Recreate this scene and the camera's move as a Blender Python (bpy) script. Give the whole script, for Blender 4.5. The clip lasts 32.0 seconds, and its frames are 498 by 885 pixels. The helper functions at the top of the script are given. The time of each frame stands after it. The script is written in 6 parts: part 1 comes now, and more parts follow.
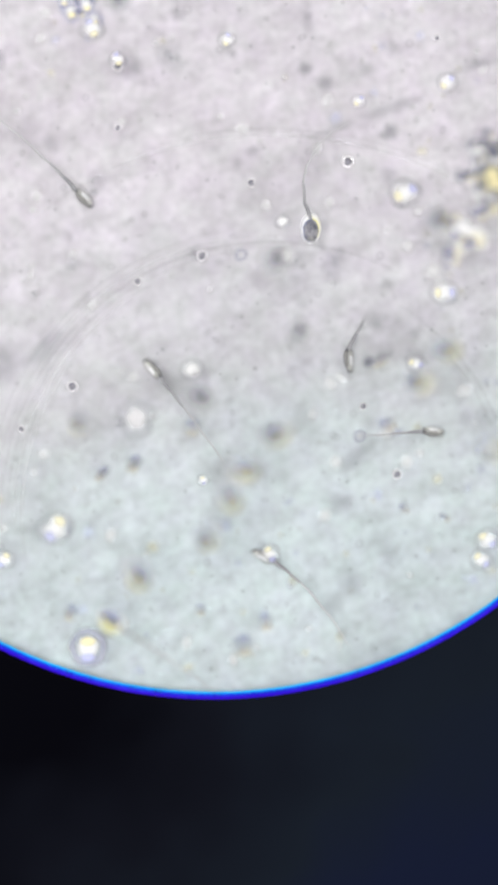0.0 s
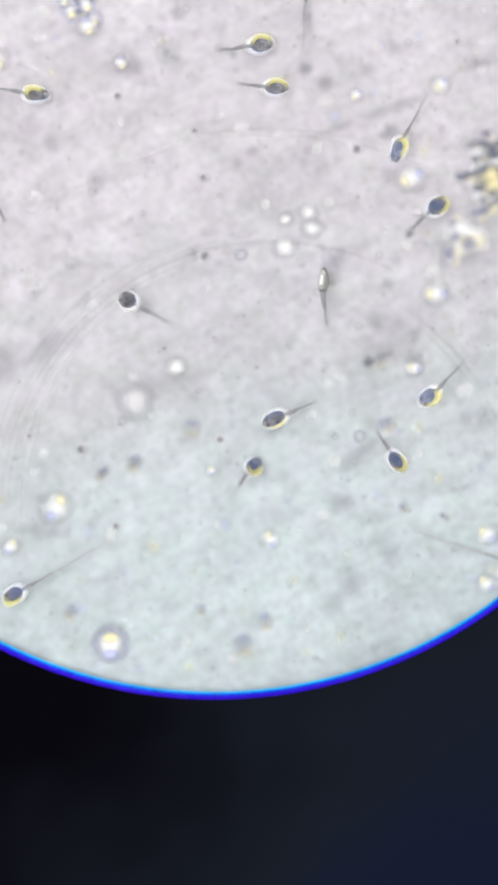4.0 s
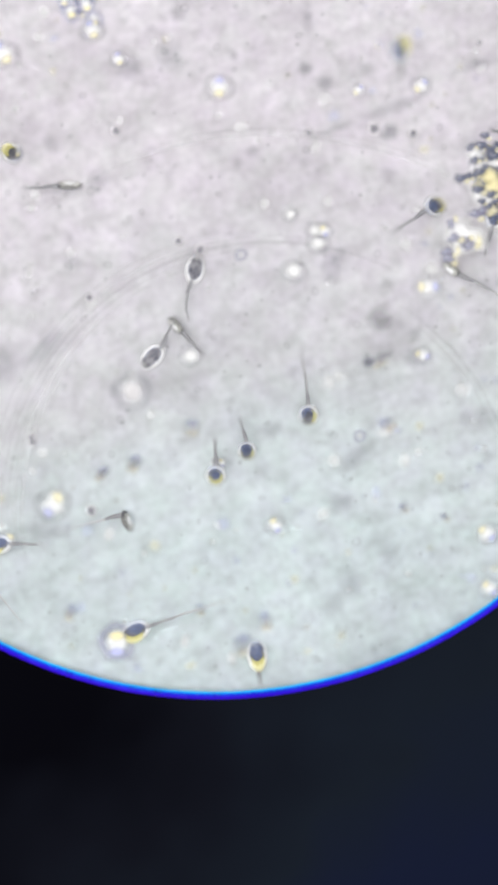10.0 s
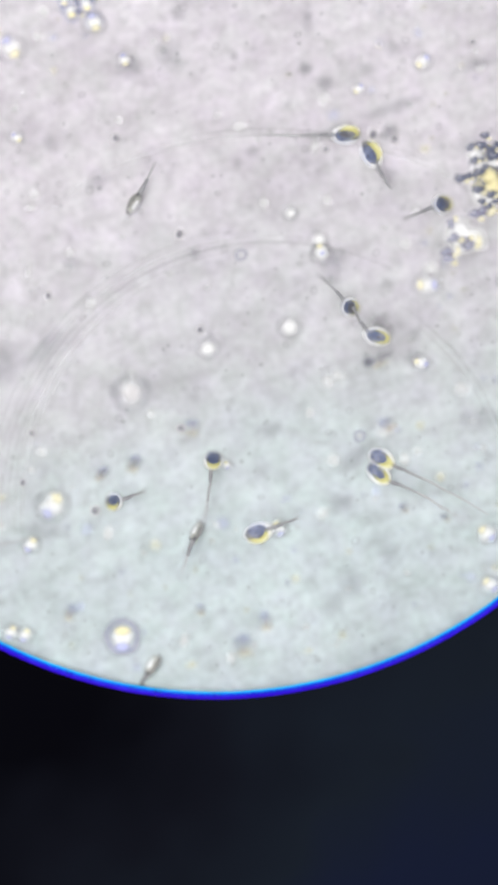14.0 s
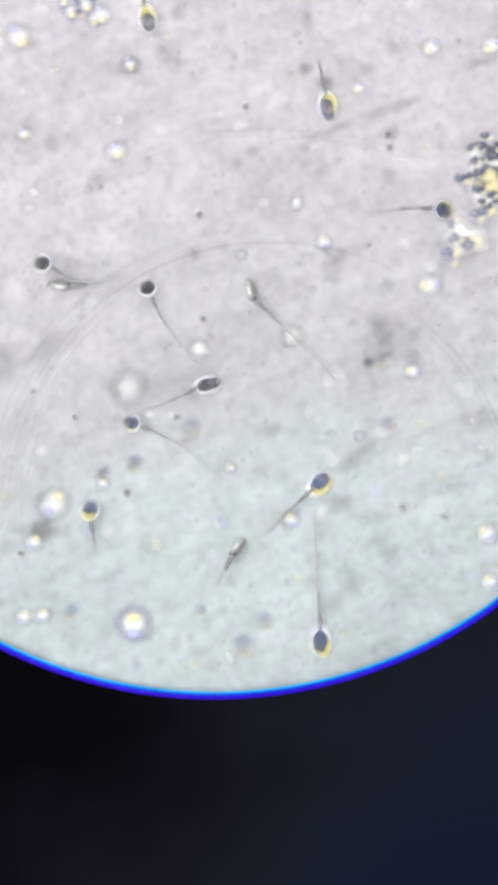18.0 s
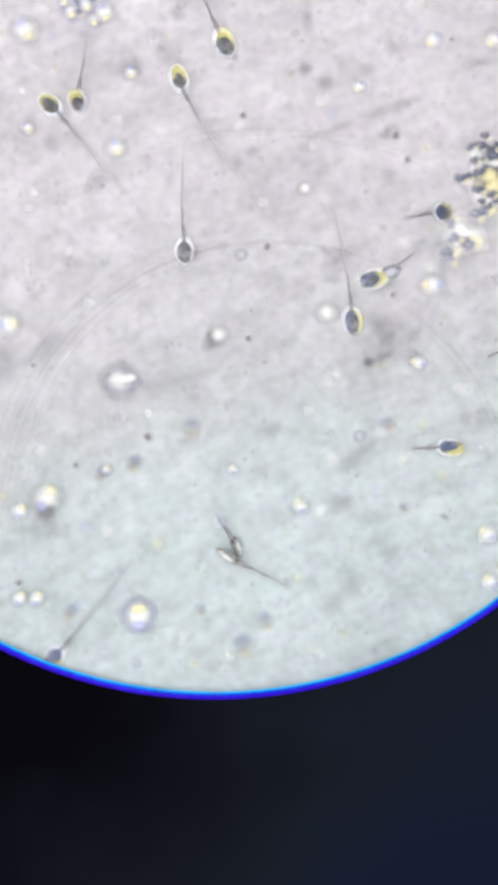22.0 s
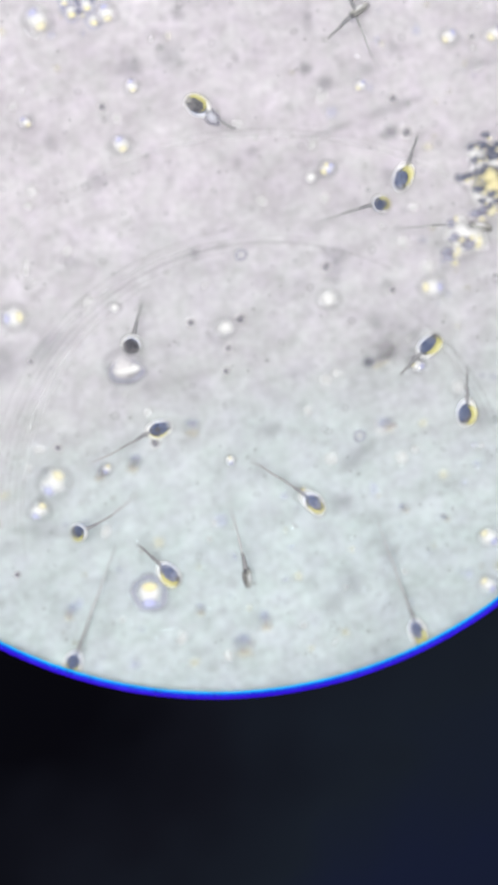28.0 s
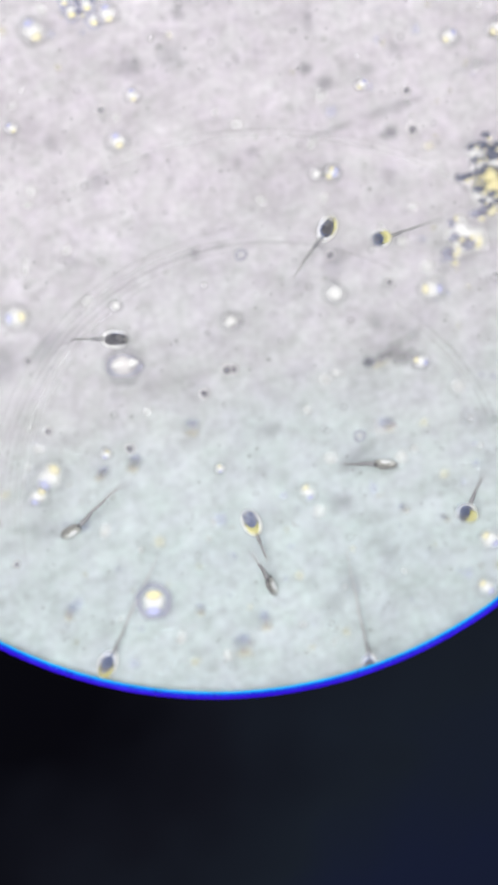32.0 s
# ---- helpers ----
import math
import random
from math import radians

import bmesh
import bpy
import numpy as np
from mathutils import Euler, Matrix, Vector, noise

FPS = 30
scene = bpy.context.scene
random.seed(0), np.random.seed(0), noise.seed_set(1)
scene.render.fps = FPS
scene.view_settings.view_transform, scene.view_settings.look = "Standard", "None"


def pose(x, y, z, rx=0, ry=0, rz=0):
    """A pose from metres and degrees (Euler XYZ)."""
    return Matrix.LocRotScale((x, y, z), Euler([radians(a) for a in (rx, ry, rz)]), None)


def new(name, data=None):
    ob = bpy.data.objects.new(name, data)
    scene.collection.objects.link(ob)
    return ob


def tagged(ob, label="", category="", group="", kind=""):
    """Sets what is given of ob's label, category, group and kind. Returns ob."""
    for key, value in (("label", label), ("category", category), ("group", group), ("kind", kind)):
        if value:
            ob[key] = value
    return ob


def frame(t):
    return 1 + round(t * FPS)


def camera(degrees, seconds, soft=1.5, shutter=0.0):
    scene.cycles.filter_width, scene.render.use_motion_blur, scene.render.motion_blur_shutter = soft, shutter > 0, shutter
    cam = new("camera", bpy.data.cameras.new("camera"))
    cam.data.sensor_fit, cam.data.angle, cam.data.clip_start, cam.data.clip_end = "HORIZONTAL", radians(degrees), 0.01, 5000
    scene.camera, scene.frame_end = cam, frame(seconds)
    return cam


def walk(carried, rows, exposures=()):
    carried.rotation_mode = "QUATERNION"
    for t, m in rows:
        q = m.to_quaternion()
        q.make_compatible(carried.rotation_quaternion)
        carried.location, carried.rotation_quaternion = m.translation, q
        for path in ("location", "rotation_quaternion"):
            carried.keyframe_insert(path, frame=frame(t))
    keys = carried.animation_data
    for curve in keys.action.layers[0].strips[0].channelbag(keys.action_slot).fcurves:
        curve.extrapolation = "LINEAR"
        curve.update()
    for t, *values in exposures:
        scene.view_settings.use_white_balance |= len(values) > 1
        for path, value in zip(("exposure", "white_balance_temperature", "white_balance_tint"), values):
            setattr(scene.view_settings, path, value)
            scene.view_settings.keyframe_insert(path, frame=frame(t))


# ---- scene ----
# The specimen is modelled enlarged: 1 cm here stands for one micrometre.
# z = 0 is the plane in which the cells swim; the camera looks straight down on it.
HEIGHT = 6.0
cam = camera(10.4995, 32.0, soft=3.6)
cam.data.dof.use_dof = True
cam.data.dof.focus_distance = HEIGHT - 0.030
cam.data.dof.aperture_fstop = 0.098
walk(cam, [(0.0, pose(0, 0, HEIGHT)), (32.0, pose(0, 0, HEIGHT))],
     [(0.0, -0.04), (3.0, -0.035), (23.6, -0.035), (24.4, 0.0), (25.2, 0.01), (26.2, -0.035), (32.0, -0.04)])

# ---- light: the stage lamp under the slide, an added soft fill over it, an added dim ambient ----
world = bpy.data.worlds.new("ambient_fill")
scene.world = world
world.use_nodes = True
world.node_tree.nodes["Background"].inputs["Color"].default_value = (0.97, 0.98, 1.0, 1)
world.node_tree.nodes["Background"].inputs["Strength"].default_value = 0.45


def lamp(name, where, turn, size, watts, colour):
    data = bpy.data.lights.new(name, "AREA")
    data.shape, data.size, data.energy, data.color = "DISK", size, watts, colour
    ob = new(name, data)
    ob.matrix_basis = pose(*where, turn, 0, 0)
    return ob


# unseen fill lamp added overhead, shifted left to brighten that side
lamp("head_lamp", (-1.8, 0.3, 9.0), 0, 8.0, 1012, (1.0, 0.985, 0.975))
lamp("stage_lamp", (0, 0.3, -2.6), 180, 5.0, 395, (1.0, 0.99, 0.97))

# ---- materials ----


def nodes_of(name):
    mat = bpy.data.materials.new(name)
    mat.use_nodes = True
    tree = mat.node_tree
    tree.nodes.clear()
    out = tree.nodes.new("ShaderNodeOutputMaterial")
    return mat, tree, out


def add(tree, kind, values=(), **settings):
    node = tree.nodes.new(kind)
    for key, value in settings.items():
        setattr_plain(node, key, value)
    for key, value in dict(values).items():
        if isinstance(value, bpy.types.NodeSocket):
            tree.links.new(value, node.inputs[key])
        else:
            node.inputs[key].default_value = value
    return node


def setattr_plain(node, key, value):
    if key == "operation":
        node.operation = value
    elif key == "attribute_name":
        node.attribute_name = value
    elif key == "data_type":
        node.data_type = value
    elif key == "blend_type":
        node.blend_type = value


def ramp(tree, fac, stops):
    node = tree.nodes.new("ShaderNodeValToRGB")
    tree.links.new(fac, node.inputs["Fac"])
    els = node.color_ramp.elements
    while len(els) < len(stops):
        els.new(0.5)
    for el, (p, c) in zip(els, stops):
        el.position, el.color = p, (*c, 1) if len(c) == 3 else (c[0], c[0], c[0], 1)
    return node.outputs["Color"]


def noise_of(tree, scale, detail=2.0, rough=0.5, vector=None):
    node = add(tree, "ShaderNodeTexNoise", {"Scale": scale, "Detail": detail, "Roughness": rough})
    if vector is None:
        vector = tree.nodes.new("ShaderNodeTexCoord").outputs["Object"]
    away = tree.nodes.new("ShaderNodeMapping")
    away.inputs["Location"].default_value = (3.7 + 0.61 * scale, 8.1 - 0.37 * scale, 1.3)
    tree.links.new(vector, away.inputs["Vector"])
    tree.links.new(away.outputs[0], node.inputs["Vector"])
    return node.outputs["Fac"]


def mix_colour(tree, fac, a, b, blend="MIX"):
    node = tree.nodes.new("ShaderNodeMix")
    node.data_type, node.blend_type = "RGBA", blend
    for socket, value in ((node.inputs[0], fac), (node.inputs[6], a), (node.inputs[7], b)):
        if isinstance(value, bpy.types.NodeSocket):
            tree.links.new(value, socket)
        elif isinstance(value, tuple):
            socket.default_value = (*value, 1)
        else:
            socket.default_value = value
    return node.outputs[2]


def arithmetic(tree, operation, a, b):
    node = tree.nodes.new("ShaderNodeMath")
    node.operation = operation
    for socket, value in zip(node.inputs, (a, b)):
        if isinstance(value, bpy.types.NodeSocket):
            tree.links.new(value, socket)
        else:
            socket.default_value = value
    return node.outputs[0]


def body_material(name, low, high, scale=60.0, rough=0.5, clear=0.0, bump=0.15, specular=0.3, vary=0.0, spread=0.2):
    """A solid with two-tone grain, patchier as spread shrinks; clear lets light straight through that share of it."""
    mat, tree, out = nodes_of(name)
    fac = noise_of(tree, scale, 3.0)
    fine = noise_of(tree, scale * 5, 2.0)
    colour = mix_colour(tree, 0.35, ramp(tree, fac, [(0.5 - spread, low), (0.5 + spread, high)]), ramp(tree, fine, [(0.3, low), (0.7, high)]))
    if vary:
        each = add(tree, "ShaderNodeObjectInfo").outputs["Random"]
        colour = mix_colour(tree, 1.0, colour, ramp(tree, each, [(0.0, (1 - 0.5 * vary,)), (0.6, (1.0,)), (1.0, (1 + 0.5 * vary,))]), "MULTIPLY")
    relief = add(tree, "ShaderNodeBump", {"Strength": bump, "Distance": 0.003, "Height": fac})
    skin = add(tree, "ShaderNodeBsdfPrincipled", {"Base Color": colour, "Roughness": rough, "Normal": relief.outputs[0]})
    skin.inputs["Specular IOR Level"].default_value = specular
    end = skin.outputs[0]
    if clear:
        hole = add(tree, "ShaderNodeBsdfTransparent")
        end = add(tree, "ShaderNodeMixShader", {0: clear, 1: end, 2: hole.outputs[0]}).outputs[0]
    tree.links.new(end, out.inputs["Surface"])
    return mat


def soft_fade_material(name, low, high, density, scale=40.0, ragged=0.3):
    """Soft matter, painted halos and colour fringes that thin out to nothing at the margin, by the thickness stored on
    the mesh.
    """
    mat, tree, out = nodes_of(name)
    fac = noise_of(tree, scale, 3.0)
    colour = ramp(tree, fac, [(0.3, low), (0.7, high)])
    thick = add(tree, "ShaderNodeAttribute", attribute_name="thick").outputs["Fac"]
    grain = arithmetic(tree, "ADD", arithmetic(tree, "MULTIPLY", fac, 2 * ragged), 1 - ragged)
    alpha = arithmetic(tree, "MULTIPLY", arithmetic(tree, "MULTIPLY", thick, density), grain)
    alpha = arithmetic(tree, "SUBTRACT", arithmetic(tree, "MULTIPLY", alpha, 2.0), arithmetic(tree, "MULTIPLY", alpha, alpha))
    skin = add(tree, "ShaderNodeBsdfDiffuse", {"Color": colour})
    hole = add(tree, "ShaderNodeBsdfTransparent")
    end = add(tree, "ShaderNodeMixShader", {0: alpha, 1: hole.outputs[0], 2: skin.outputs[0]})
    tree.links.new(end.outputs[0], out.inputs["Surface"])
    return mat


def liquid_material():
    """Milky seminal liquid: pinkish grey, turning faintly green-blue on one side, mottled and streaked."""
    mat, tree, out = nodes_of("milky_liquid")
    where = tree.nodes.new("ShaderNodeTexCoord").outputs["Object"]
    split = tree.nodes.new("ShaderNodeSeparateXYZ")
    tree.links.new(where, split.inputs[0])
    x, y = split.outputs[0], split.outputs[1]
    cloud = noise_of(tree, 1.6, 3.0, 0.55, where)
    side = arithmetic(tree, "ADD", arithmetic(tree, "MULTIPLY", y, 1.0), arithmetic(tree, "MULTIPLY", cloud, 0.6))
    side = arithmetic(tree, "SUBTRACT", side, arithmetic(tree, "MULTIPLY", x, 0.18))
    tint = ramp(tree, arithmetic(tree, "ADD", side, 0.1),
                [(0.10, (0.592, 0.652, 0.670)), (0.36, (0.592, 0.634, 0.650)), (0.56, (0.592, 0.592, 0.614)), (1.0, (0.668, 0.641, 0.677))])
    streaks = tree.nodes.new("ShaderNodeMapping")
    streaks.inputs["Rotation"].default_value = (0, 0, radians(24))
    streaks.vector_type = "TEXTURE"
    streaks.inputs["Scale"].default_value = (1.0, 0.22, 1.0)
    tree.links.new(where, streaks.inputs["Vector"])
    colour = tint
    for scale, depth, vector in ((4.5, 0.08, where), (13.0, 0.085, where), (30.0, 0.095, where), (75.0, 0.14, where), (9.0, 0.09, streaks.outputs[0]), (24.0, 0.05, streaks.outputs[0])):
        n = noise_of(tree, scale, 2.0, 0.5, vector)
        colour = mix_colour(tree, 1.0, colour, ramp(tree, n, [(0.25, (1 - depth,)), (0.5, (1.0,)), (0.78, (1 + depth * 0.8,))]), "MULTIPLY")
    hue = noise_of(tree, 17.0, 2.0, 0.5, where)
    colour = mix_colour(tree, 1.0, colour, ramp(tree, hue, [(0.3, (1.015, 0.995, 1.025)), (0.5, (1.0, 1.0, 1.0)), (0.7, (0.985, 1.01, 0.985))]), "MULTIPLY")
    relief = add(tree, "ShaderNodeBump", {"Strength": 0.12, "Distance": 0.004, "Height": noise_of(tree, 30.0, 3.0, 0.6, where)})
    skin = add(tree, "ShaderNodeBsdfDiffuse", {"Color": colour, "Normal": relief.outputs[0]})
    back = add(tree, "ShaderNodeBsdfTranslucent", {"Color": colour})
    end = add(tree, "ShaderNodeMixShader", {0: 0.3, 1: skin.outputs[0], 2: back.outputs[0]})
    tree.links.new(end.outputs[0], out.inputs["Surface"])
    return mat


def glass_material():
    mat, tree, out = nodes_of("slide_glass")
    pane = add(tree, "ShaderNodeBsdfPrincipled", {"Base Color": (0.92, 0.97, 0.95, 1), "Roughness": 0.05, "IOR": 1.5})
    pane.inputs["Transmission Weight"].default_value = 1.0
    tree.links.new(pane.outputs[0], out.inputs["Surface"])
    return mat


def tube_material():
    mat, tree, out = nodes_of("black_tube_sheen")
    where = tree.nodes.new("ShaderNodeTexCoord").outputs["Object"]
    split = tree.nodes.new("ShaderNodeSeparateXYZ")
    tree.links.new(where, split.inputs[0])
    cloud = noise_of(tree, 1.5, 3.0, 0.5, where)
    # the bluish sheen towards the lower right is painted into the black
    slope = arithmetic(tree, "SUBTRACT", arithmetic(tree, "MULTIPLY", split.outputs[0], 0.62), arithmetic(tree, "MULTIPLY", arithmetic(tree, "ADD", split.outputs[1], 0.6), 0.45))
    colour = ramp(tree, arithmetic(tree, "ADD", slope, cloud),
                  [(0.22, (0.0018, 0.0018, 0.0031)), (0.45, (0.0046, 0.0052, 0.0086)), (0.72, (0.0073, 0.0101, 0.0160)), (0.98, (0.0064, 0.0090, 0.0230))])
    skin = add(tree, "ShaderNodeBsdfPrincipled", {"Base Color": colour, "Roughness": 0.9})
    skin.inputs["Specular IOR Level"].default_value = 0.0
    tree.links.new(skin.outputs[0], out.inputs["Surface"])
    return mat


LIQUID = liquid_material()
GLASS = glass_material()
TUBE = tube_material()
DEEP = body_material("deep_blue_rim", (0.026, 0.004, 0.50), (0.038, 0.010, 0.64), 8.0, 0.6, 0, 0.0, 0.0)
BLUE = body_material("blue_rim", (0.010, 0.020, 0.52), (0.018, 0.05, 0.66), 8.0, 0.6, 0, 0.0, 0.0)
CYAN = body_material("rim_cyan_fringe", (0.0, 0.30, 0.70), (0.01, 0.42, 0.82), 9.0, 0.6, 0, 0.0, 0.0)
DARK = body_material("dark_head_face", (0.050, 0.050, 0.072), (0.30, 0.295, 0.31), 34.0, 0.45, 0.10, 0.3, 0.3, 0.7, 0.10)
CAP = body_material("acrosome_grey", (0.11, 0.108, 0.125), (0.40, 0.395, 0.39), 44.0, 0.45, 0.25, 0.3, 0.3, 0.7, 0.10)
PALE = body_material("bright_head_core", (0.86, 0.86, 0.86), (0.97, 0.97, 0.98), 55.0, 0.4, 0.0, 0.1)
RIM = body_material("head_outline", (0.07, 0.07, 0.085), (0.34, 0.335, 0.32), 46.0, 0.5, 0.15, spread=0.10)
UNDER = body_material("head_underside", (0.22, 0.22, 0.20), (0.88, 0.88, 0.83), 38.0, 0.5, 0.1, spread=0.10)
NECK = body_material("midpiece_grey", (0.19, 0.19, 0.205), (0.42, 0.42, 0.43), 46.0, 0.6, 0.0, 0.1, 0.1)
TAIL = body_material("flagellum_grey", (0.41, 0.41, 0.42), (0.50, 0.50, 0.51), 90.0, 0.6, 0.0, 0.1, 0.1)
ROOT = body_material("flagellum_root_grey", (0.28, 0.28, 0.29), (0.40, 0.40, 0.41), 90.0, 0.6, 0.0, 0.1, 0.1)
TIP = body_material("flagellum_tip_grey", (0.44, 0.44, 0.45), (0.51, 0.51, 0.52), 90.0, 0.6, 0.0, 0.1, 0.1)
HALO_WHITE = soft_fade_material("halo_white", (0.88, 0.88, 0.88), (0.98, 0.98, 0.98), 0.58)
YELLOW = soft_fade_material("yellow_fringe", (0.80, 0.74, 0.20), (0.93, 0.89, 0.42), 0.32)
VIOLET = soft_fade_material("blue_fringe", (0.14, 0.24, 0.62), (0.26, 0.40, 0.80), 0.10)
SMUDGE = soft_fade_material("grey_smudge", (0.20, 0.20, 0.24), (0.34, 0.34, 0.385), 0.13, 25.0, 0.5)
SHADE = soft_fade_material("bead_wall", (0.28, 0.28, 0.31), (0.42, 0.42, 0.45), 0.14, 25.0)
WHITE = soft_fade_material("bright_drop", (0.90, 0.90, 0.90), (0.97, 0.97, 0.96), 0.44, 20.0, 0.15)
CREAM = soft_fade_material("cream_light", (0.90, 0.80, 0.42), (0.95, 0.88, 0.58), 0.6)
LILAC = soft_fade_material("lilac_fringe", (0.50, 0.52, 0.90), (0.66, 0.68, 0.95), 0.5)
PALE_CREAM = soft_fade_material("pale_cream", (0.92, 0.84, 0.50), (0.95, 0.90, 0.66), 0.36)
PALE_LILAC = soft_fade_material("pale_lilac", (0.50, 0.52, 0.88), (0.62, 0.64, 0.92), 0.28)
DULL_STRAW = soft_fade_material("dull_straw", (0.70, 0.56, 0.34), (0.80, 0.68, 0.44), 0.17)
DULL_BLUE = soft_fade_material("dull_blue", (0.24, 0.28, 0.58), (0.36, 0.40, 0.68), 0.16)
BEAD = soft_fade_material("bead_shell", (0.30, 0.30, 0.42), (0.42, 0.42, 0.52), 0.38, 25.0)
STAIN = soft_fade_material("dark_smudge", (0.16, 0.16, 0.19), (0.30, 0.30, 0.33), 0.25, 25.0, 0.5)
FLECK = soft_fade_material("dark_fleck", (0.09, 0.09, 0.14), (0.20, 0.20, 0.26), 0.42, 25.0, 0.5)
CLOT = soft_fade_material("soft_clot", (0.24, 0.24, 0.25), (0.36, 0.35, 0.36), 0.15, 25.0, 0.6)
GLEAM = soft_fade_material("faint_drop", (0.86, 0.86, 0.86), (0.95, 0.95, 0.94), 0.6, 20.0, 0.3)
DIM = soft_fade_material("dim_drop", (0.82, 0.79, 0.80), (0.93, 0.90, 0.91), 0.34, 30.0, 0.35)
SLATE = soft_fade_material("slate_grain", (0.050, 0.058, 0.105), (0.18, 0.195, 0.265), 0.66, 40.0, 0.3)
PALE_SLATE = soft_fade_material("pale_slate_grain", (0.16, 0.16, 0.26), (0.32, 0.32, 0.42), 0.40, 40.0, 0.3)
SPECK = body_material("dark_speck", (0.10, 0.10, 0.14), (0.26, 0.26, 0.31), 90.0, 0.5, 0.4)
MILK = soft_fade_material("milky_grain", (0.55, 0.56, 0.66), (0.72, 0.73, 0.80), 0.5)
SCRATCH_DARK = body_material("scratch_shade", (0.36, 0.36, 0.36), (0.42, 0.42, 0.42), 9.0, 0.8, 0.90, 0.0, 0.0)
SCRATCH_PALE = body_material("scratch_gleam", (0.80, 0.80, 0.80), (0.92, 0.92, 0.92), 9.0, 0.8, 0.85, 0.0, 0.0)

# ---- builders ----


def mesh_of(name, bm, *materials):
    data = bpy.data.meshes.new(name)
    bm.to_mesh(data)
    bm.free()
    for m in materials:
        data.materials.append(m)
    for p in data.polygons:
        p.use_smooth = True
    return data


def part(name, data, parent, label=""):
    ob = new(name, data)
    ob.parent = parent
    return tagged(ob, label)


def empty(name, **tags):
    return tagged(new(name), **tags)


def skin_rings(bm, rings, closed=True):
    """Bridges rings of equally many points with quads; closed caps both ends."""
    made = [[bm.verts.new(p) for p in ring] for ring in rings]
    n = len(made[0])
    for a, b in zip(made, made[1:]):
        for i in range(n):
            bm.faces.new((a[i], a[(i + 1) % n], b[(i + 1) % n], b[i]))
    if closed:
        bm.faces.new(list(reversed(made[0])))
        bm.faces.new(made[-1])
    bm.normal_update()
    return made


def lens(name, rx, ry, rise, profile, material, wobble=0.0, seed=0, sides=20, trail=0.0):
    """A low dome for soft matter and for painted halos and fringes; profile gives its thickness from the middle (0) to
    the margin (1).
    """
    rng = random.Random(seed)
    waves = [(rng.uniform(-1, 1), rng.uniform(0, 6.28), k) for k in (2, 3, 5)]
    bm = bmesh.new()
    layer = bm.verts.layers.float.new("thick")
    steps = (0.0, 0.18, 0.36, 0.52, 0.66, 0.78, 0.88, 0.95, 1.0)

    def spot(r, a, z):
        k = 1 + wobble * sum(w * math.sin(m * a + p) for w, p, m in waves) / 2
        x = rx * r * k * math.cos(a)
        return (x * (1 + trail) if x < 0 else x, ry * r * k * math.sin(a), z)

    up = []
    for r in steps[1:]:
        ring_of = []
        for i in range(sides):
            v = bm.verts.new(spot(r, 2 * math.pi * i / sides, rise * (1 - r * r)))
            v[layer] = profile(r)
            ring_of.append(v)
        up.append(ring_of)
    mid = bm.verts.new((0, 0, rise))
    mid[layer] = profile(0.0)
    for i in range(sides):
        j = (i + 1) % sides
        bm.faces.new((mid, up[0][i], up[0][j]))
        for a, b in zip(up, up[1:]):
            bm.faces.new((a[i], b[i], b[j], a[j]))
    return mesh_of(name, bm, material)


def head_mesh(name, length, width, taper, seed):
    """A flattened egg: dark on its upper face, bright in the middle of its lower face."""
    rng = random.Random(seed)
    bm = bmesh.new()
    rings = []
    n = 36
    for i in range(31):
        u = i / 30
        a = math.pi * u
        x = -length * 0.47 + length * (1 - math.cos(a)) / 2
        w = width / 2 * max(0.04, math.sin(a)) ** (0.85 if u > 0.5 else 0.85 + 0.9 * (0.5 - u)) * (1 - taper * (u - 0.45)) * (1 + 0.045 * math.sin(9 * u + 2.1 * seed))
        bend = rng.uniform(-1, 1) * 0.0006
        rings.append([(x, w * math.cos(2 * math.pi * k / n) + bend, 0.42 * w * math.sin(2 * math.pi * k / n)) for k in range(n)])
    skin_rings(bm, rings)
    bmesh.ops.recalc_face_normals(bm, faces=bm.faces)
    # dark outline and bright core paint refraction and defocus light, chosen by face normal
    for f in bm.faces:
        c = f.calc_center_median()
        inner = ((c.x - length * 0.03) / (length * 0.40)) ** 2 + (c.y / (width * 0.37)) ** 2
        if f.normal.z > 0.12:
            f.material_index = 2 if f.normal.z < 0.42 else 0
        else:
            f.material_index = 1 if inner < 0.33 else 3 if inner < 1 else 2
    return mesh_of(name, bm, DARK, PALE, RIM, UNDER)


def cap_mesh(length, width, taper):
    """The acrosome: a thin paler cap over the front of the head's upper face."""
    bm = bmesh.new()
    rings = []
    n = 24
    for i in range(10):
        u = 0.60 + 0.38 * i / 9
        a = math.pi * u
        x = -length * 0.47 + length * (1 - math.cos(a)) / 2
        w = 0.86 * width / 2 * max(0.04, math.sin(a)) ** 0.85 * (1 - taper * (u - 0.45)) * min(1.0, 0.75 + 1.5 * (u - 0.60))
        rings.append([(x, w * math.cos(2 * math.pi * k / n), (0.55 if math.sin(2 * math.pi * k / n) > 0 else 0.2) * w * math.sin(2 * math.pi * k / n)) for k in range(n)])
    skin_rings(bm, rings)
    bmesh.ops.recalc_face_normals(bm, faces=bm.faces)
    return mesh_of("acrosome", bm, CAP)


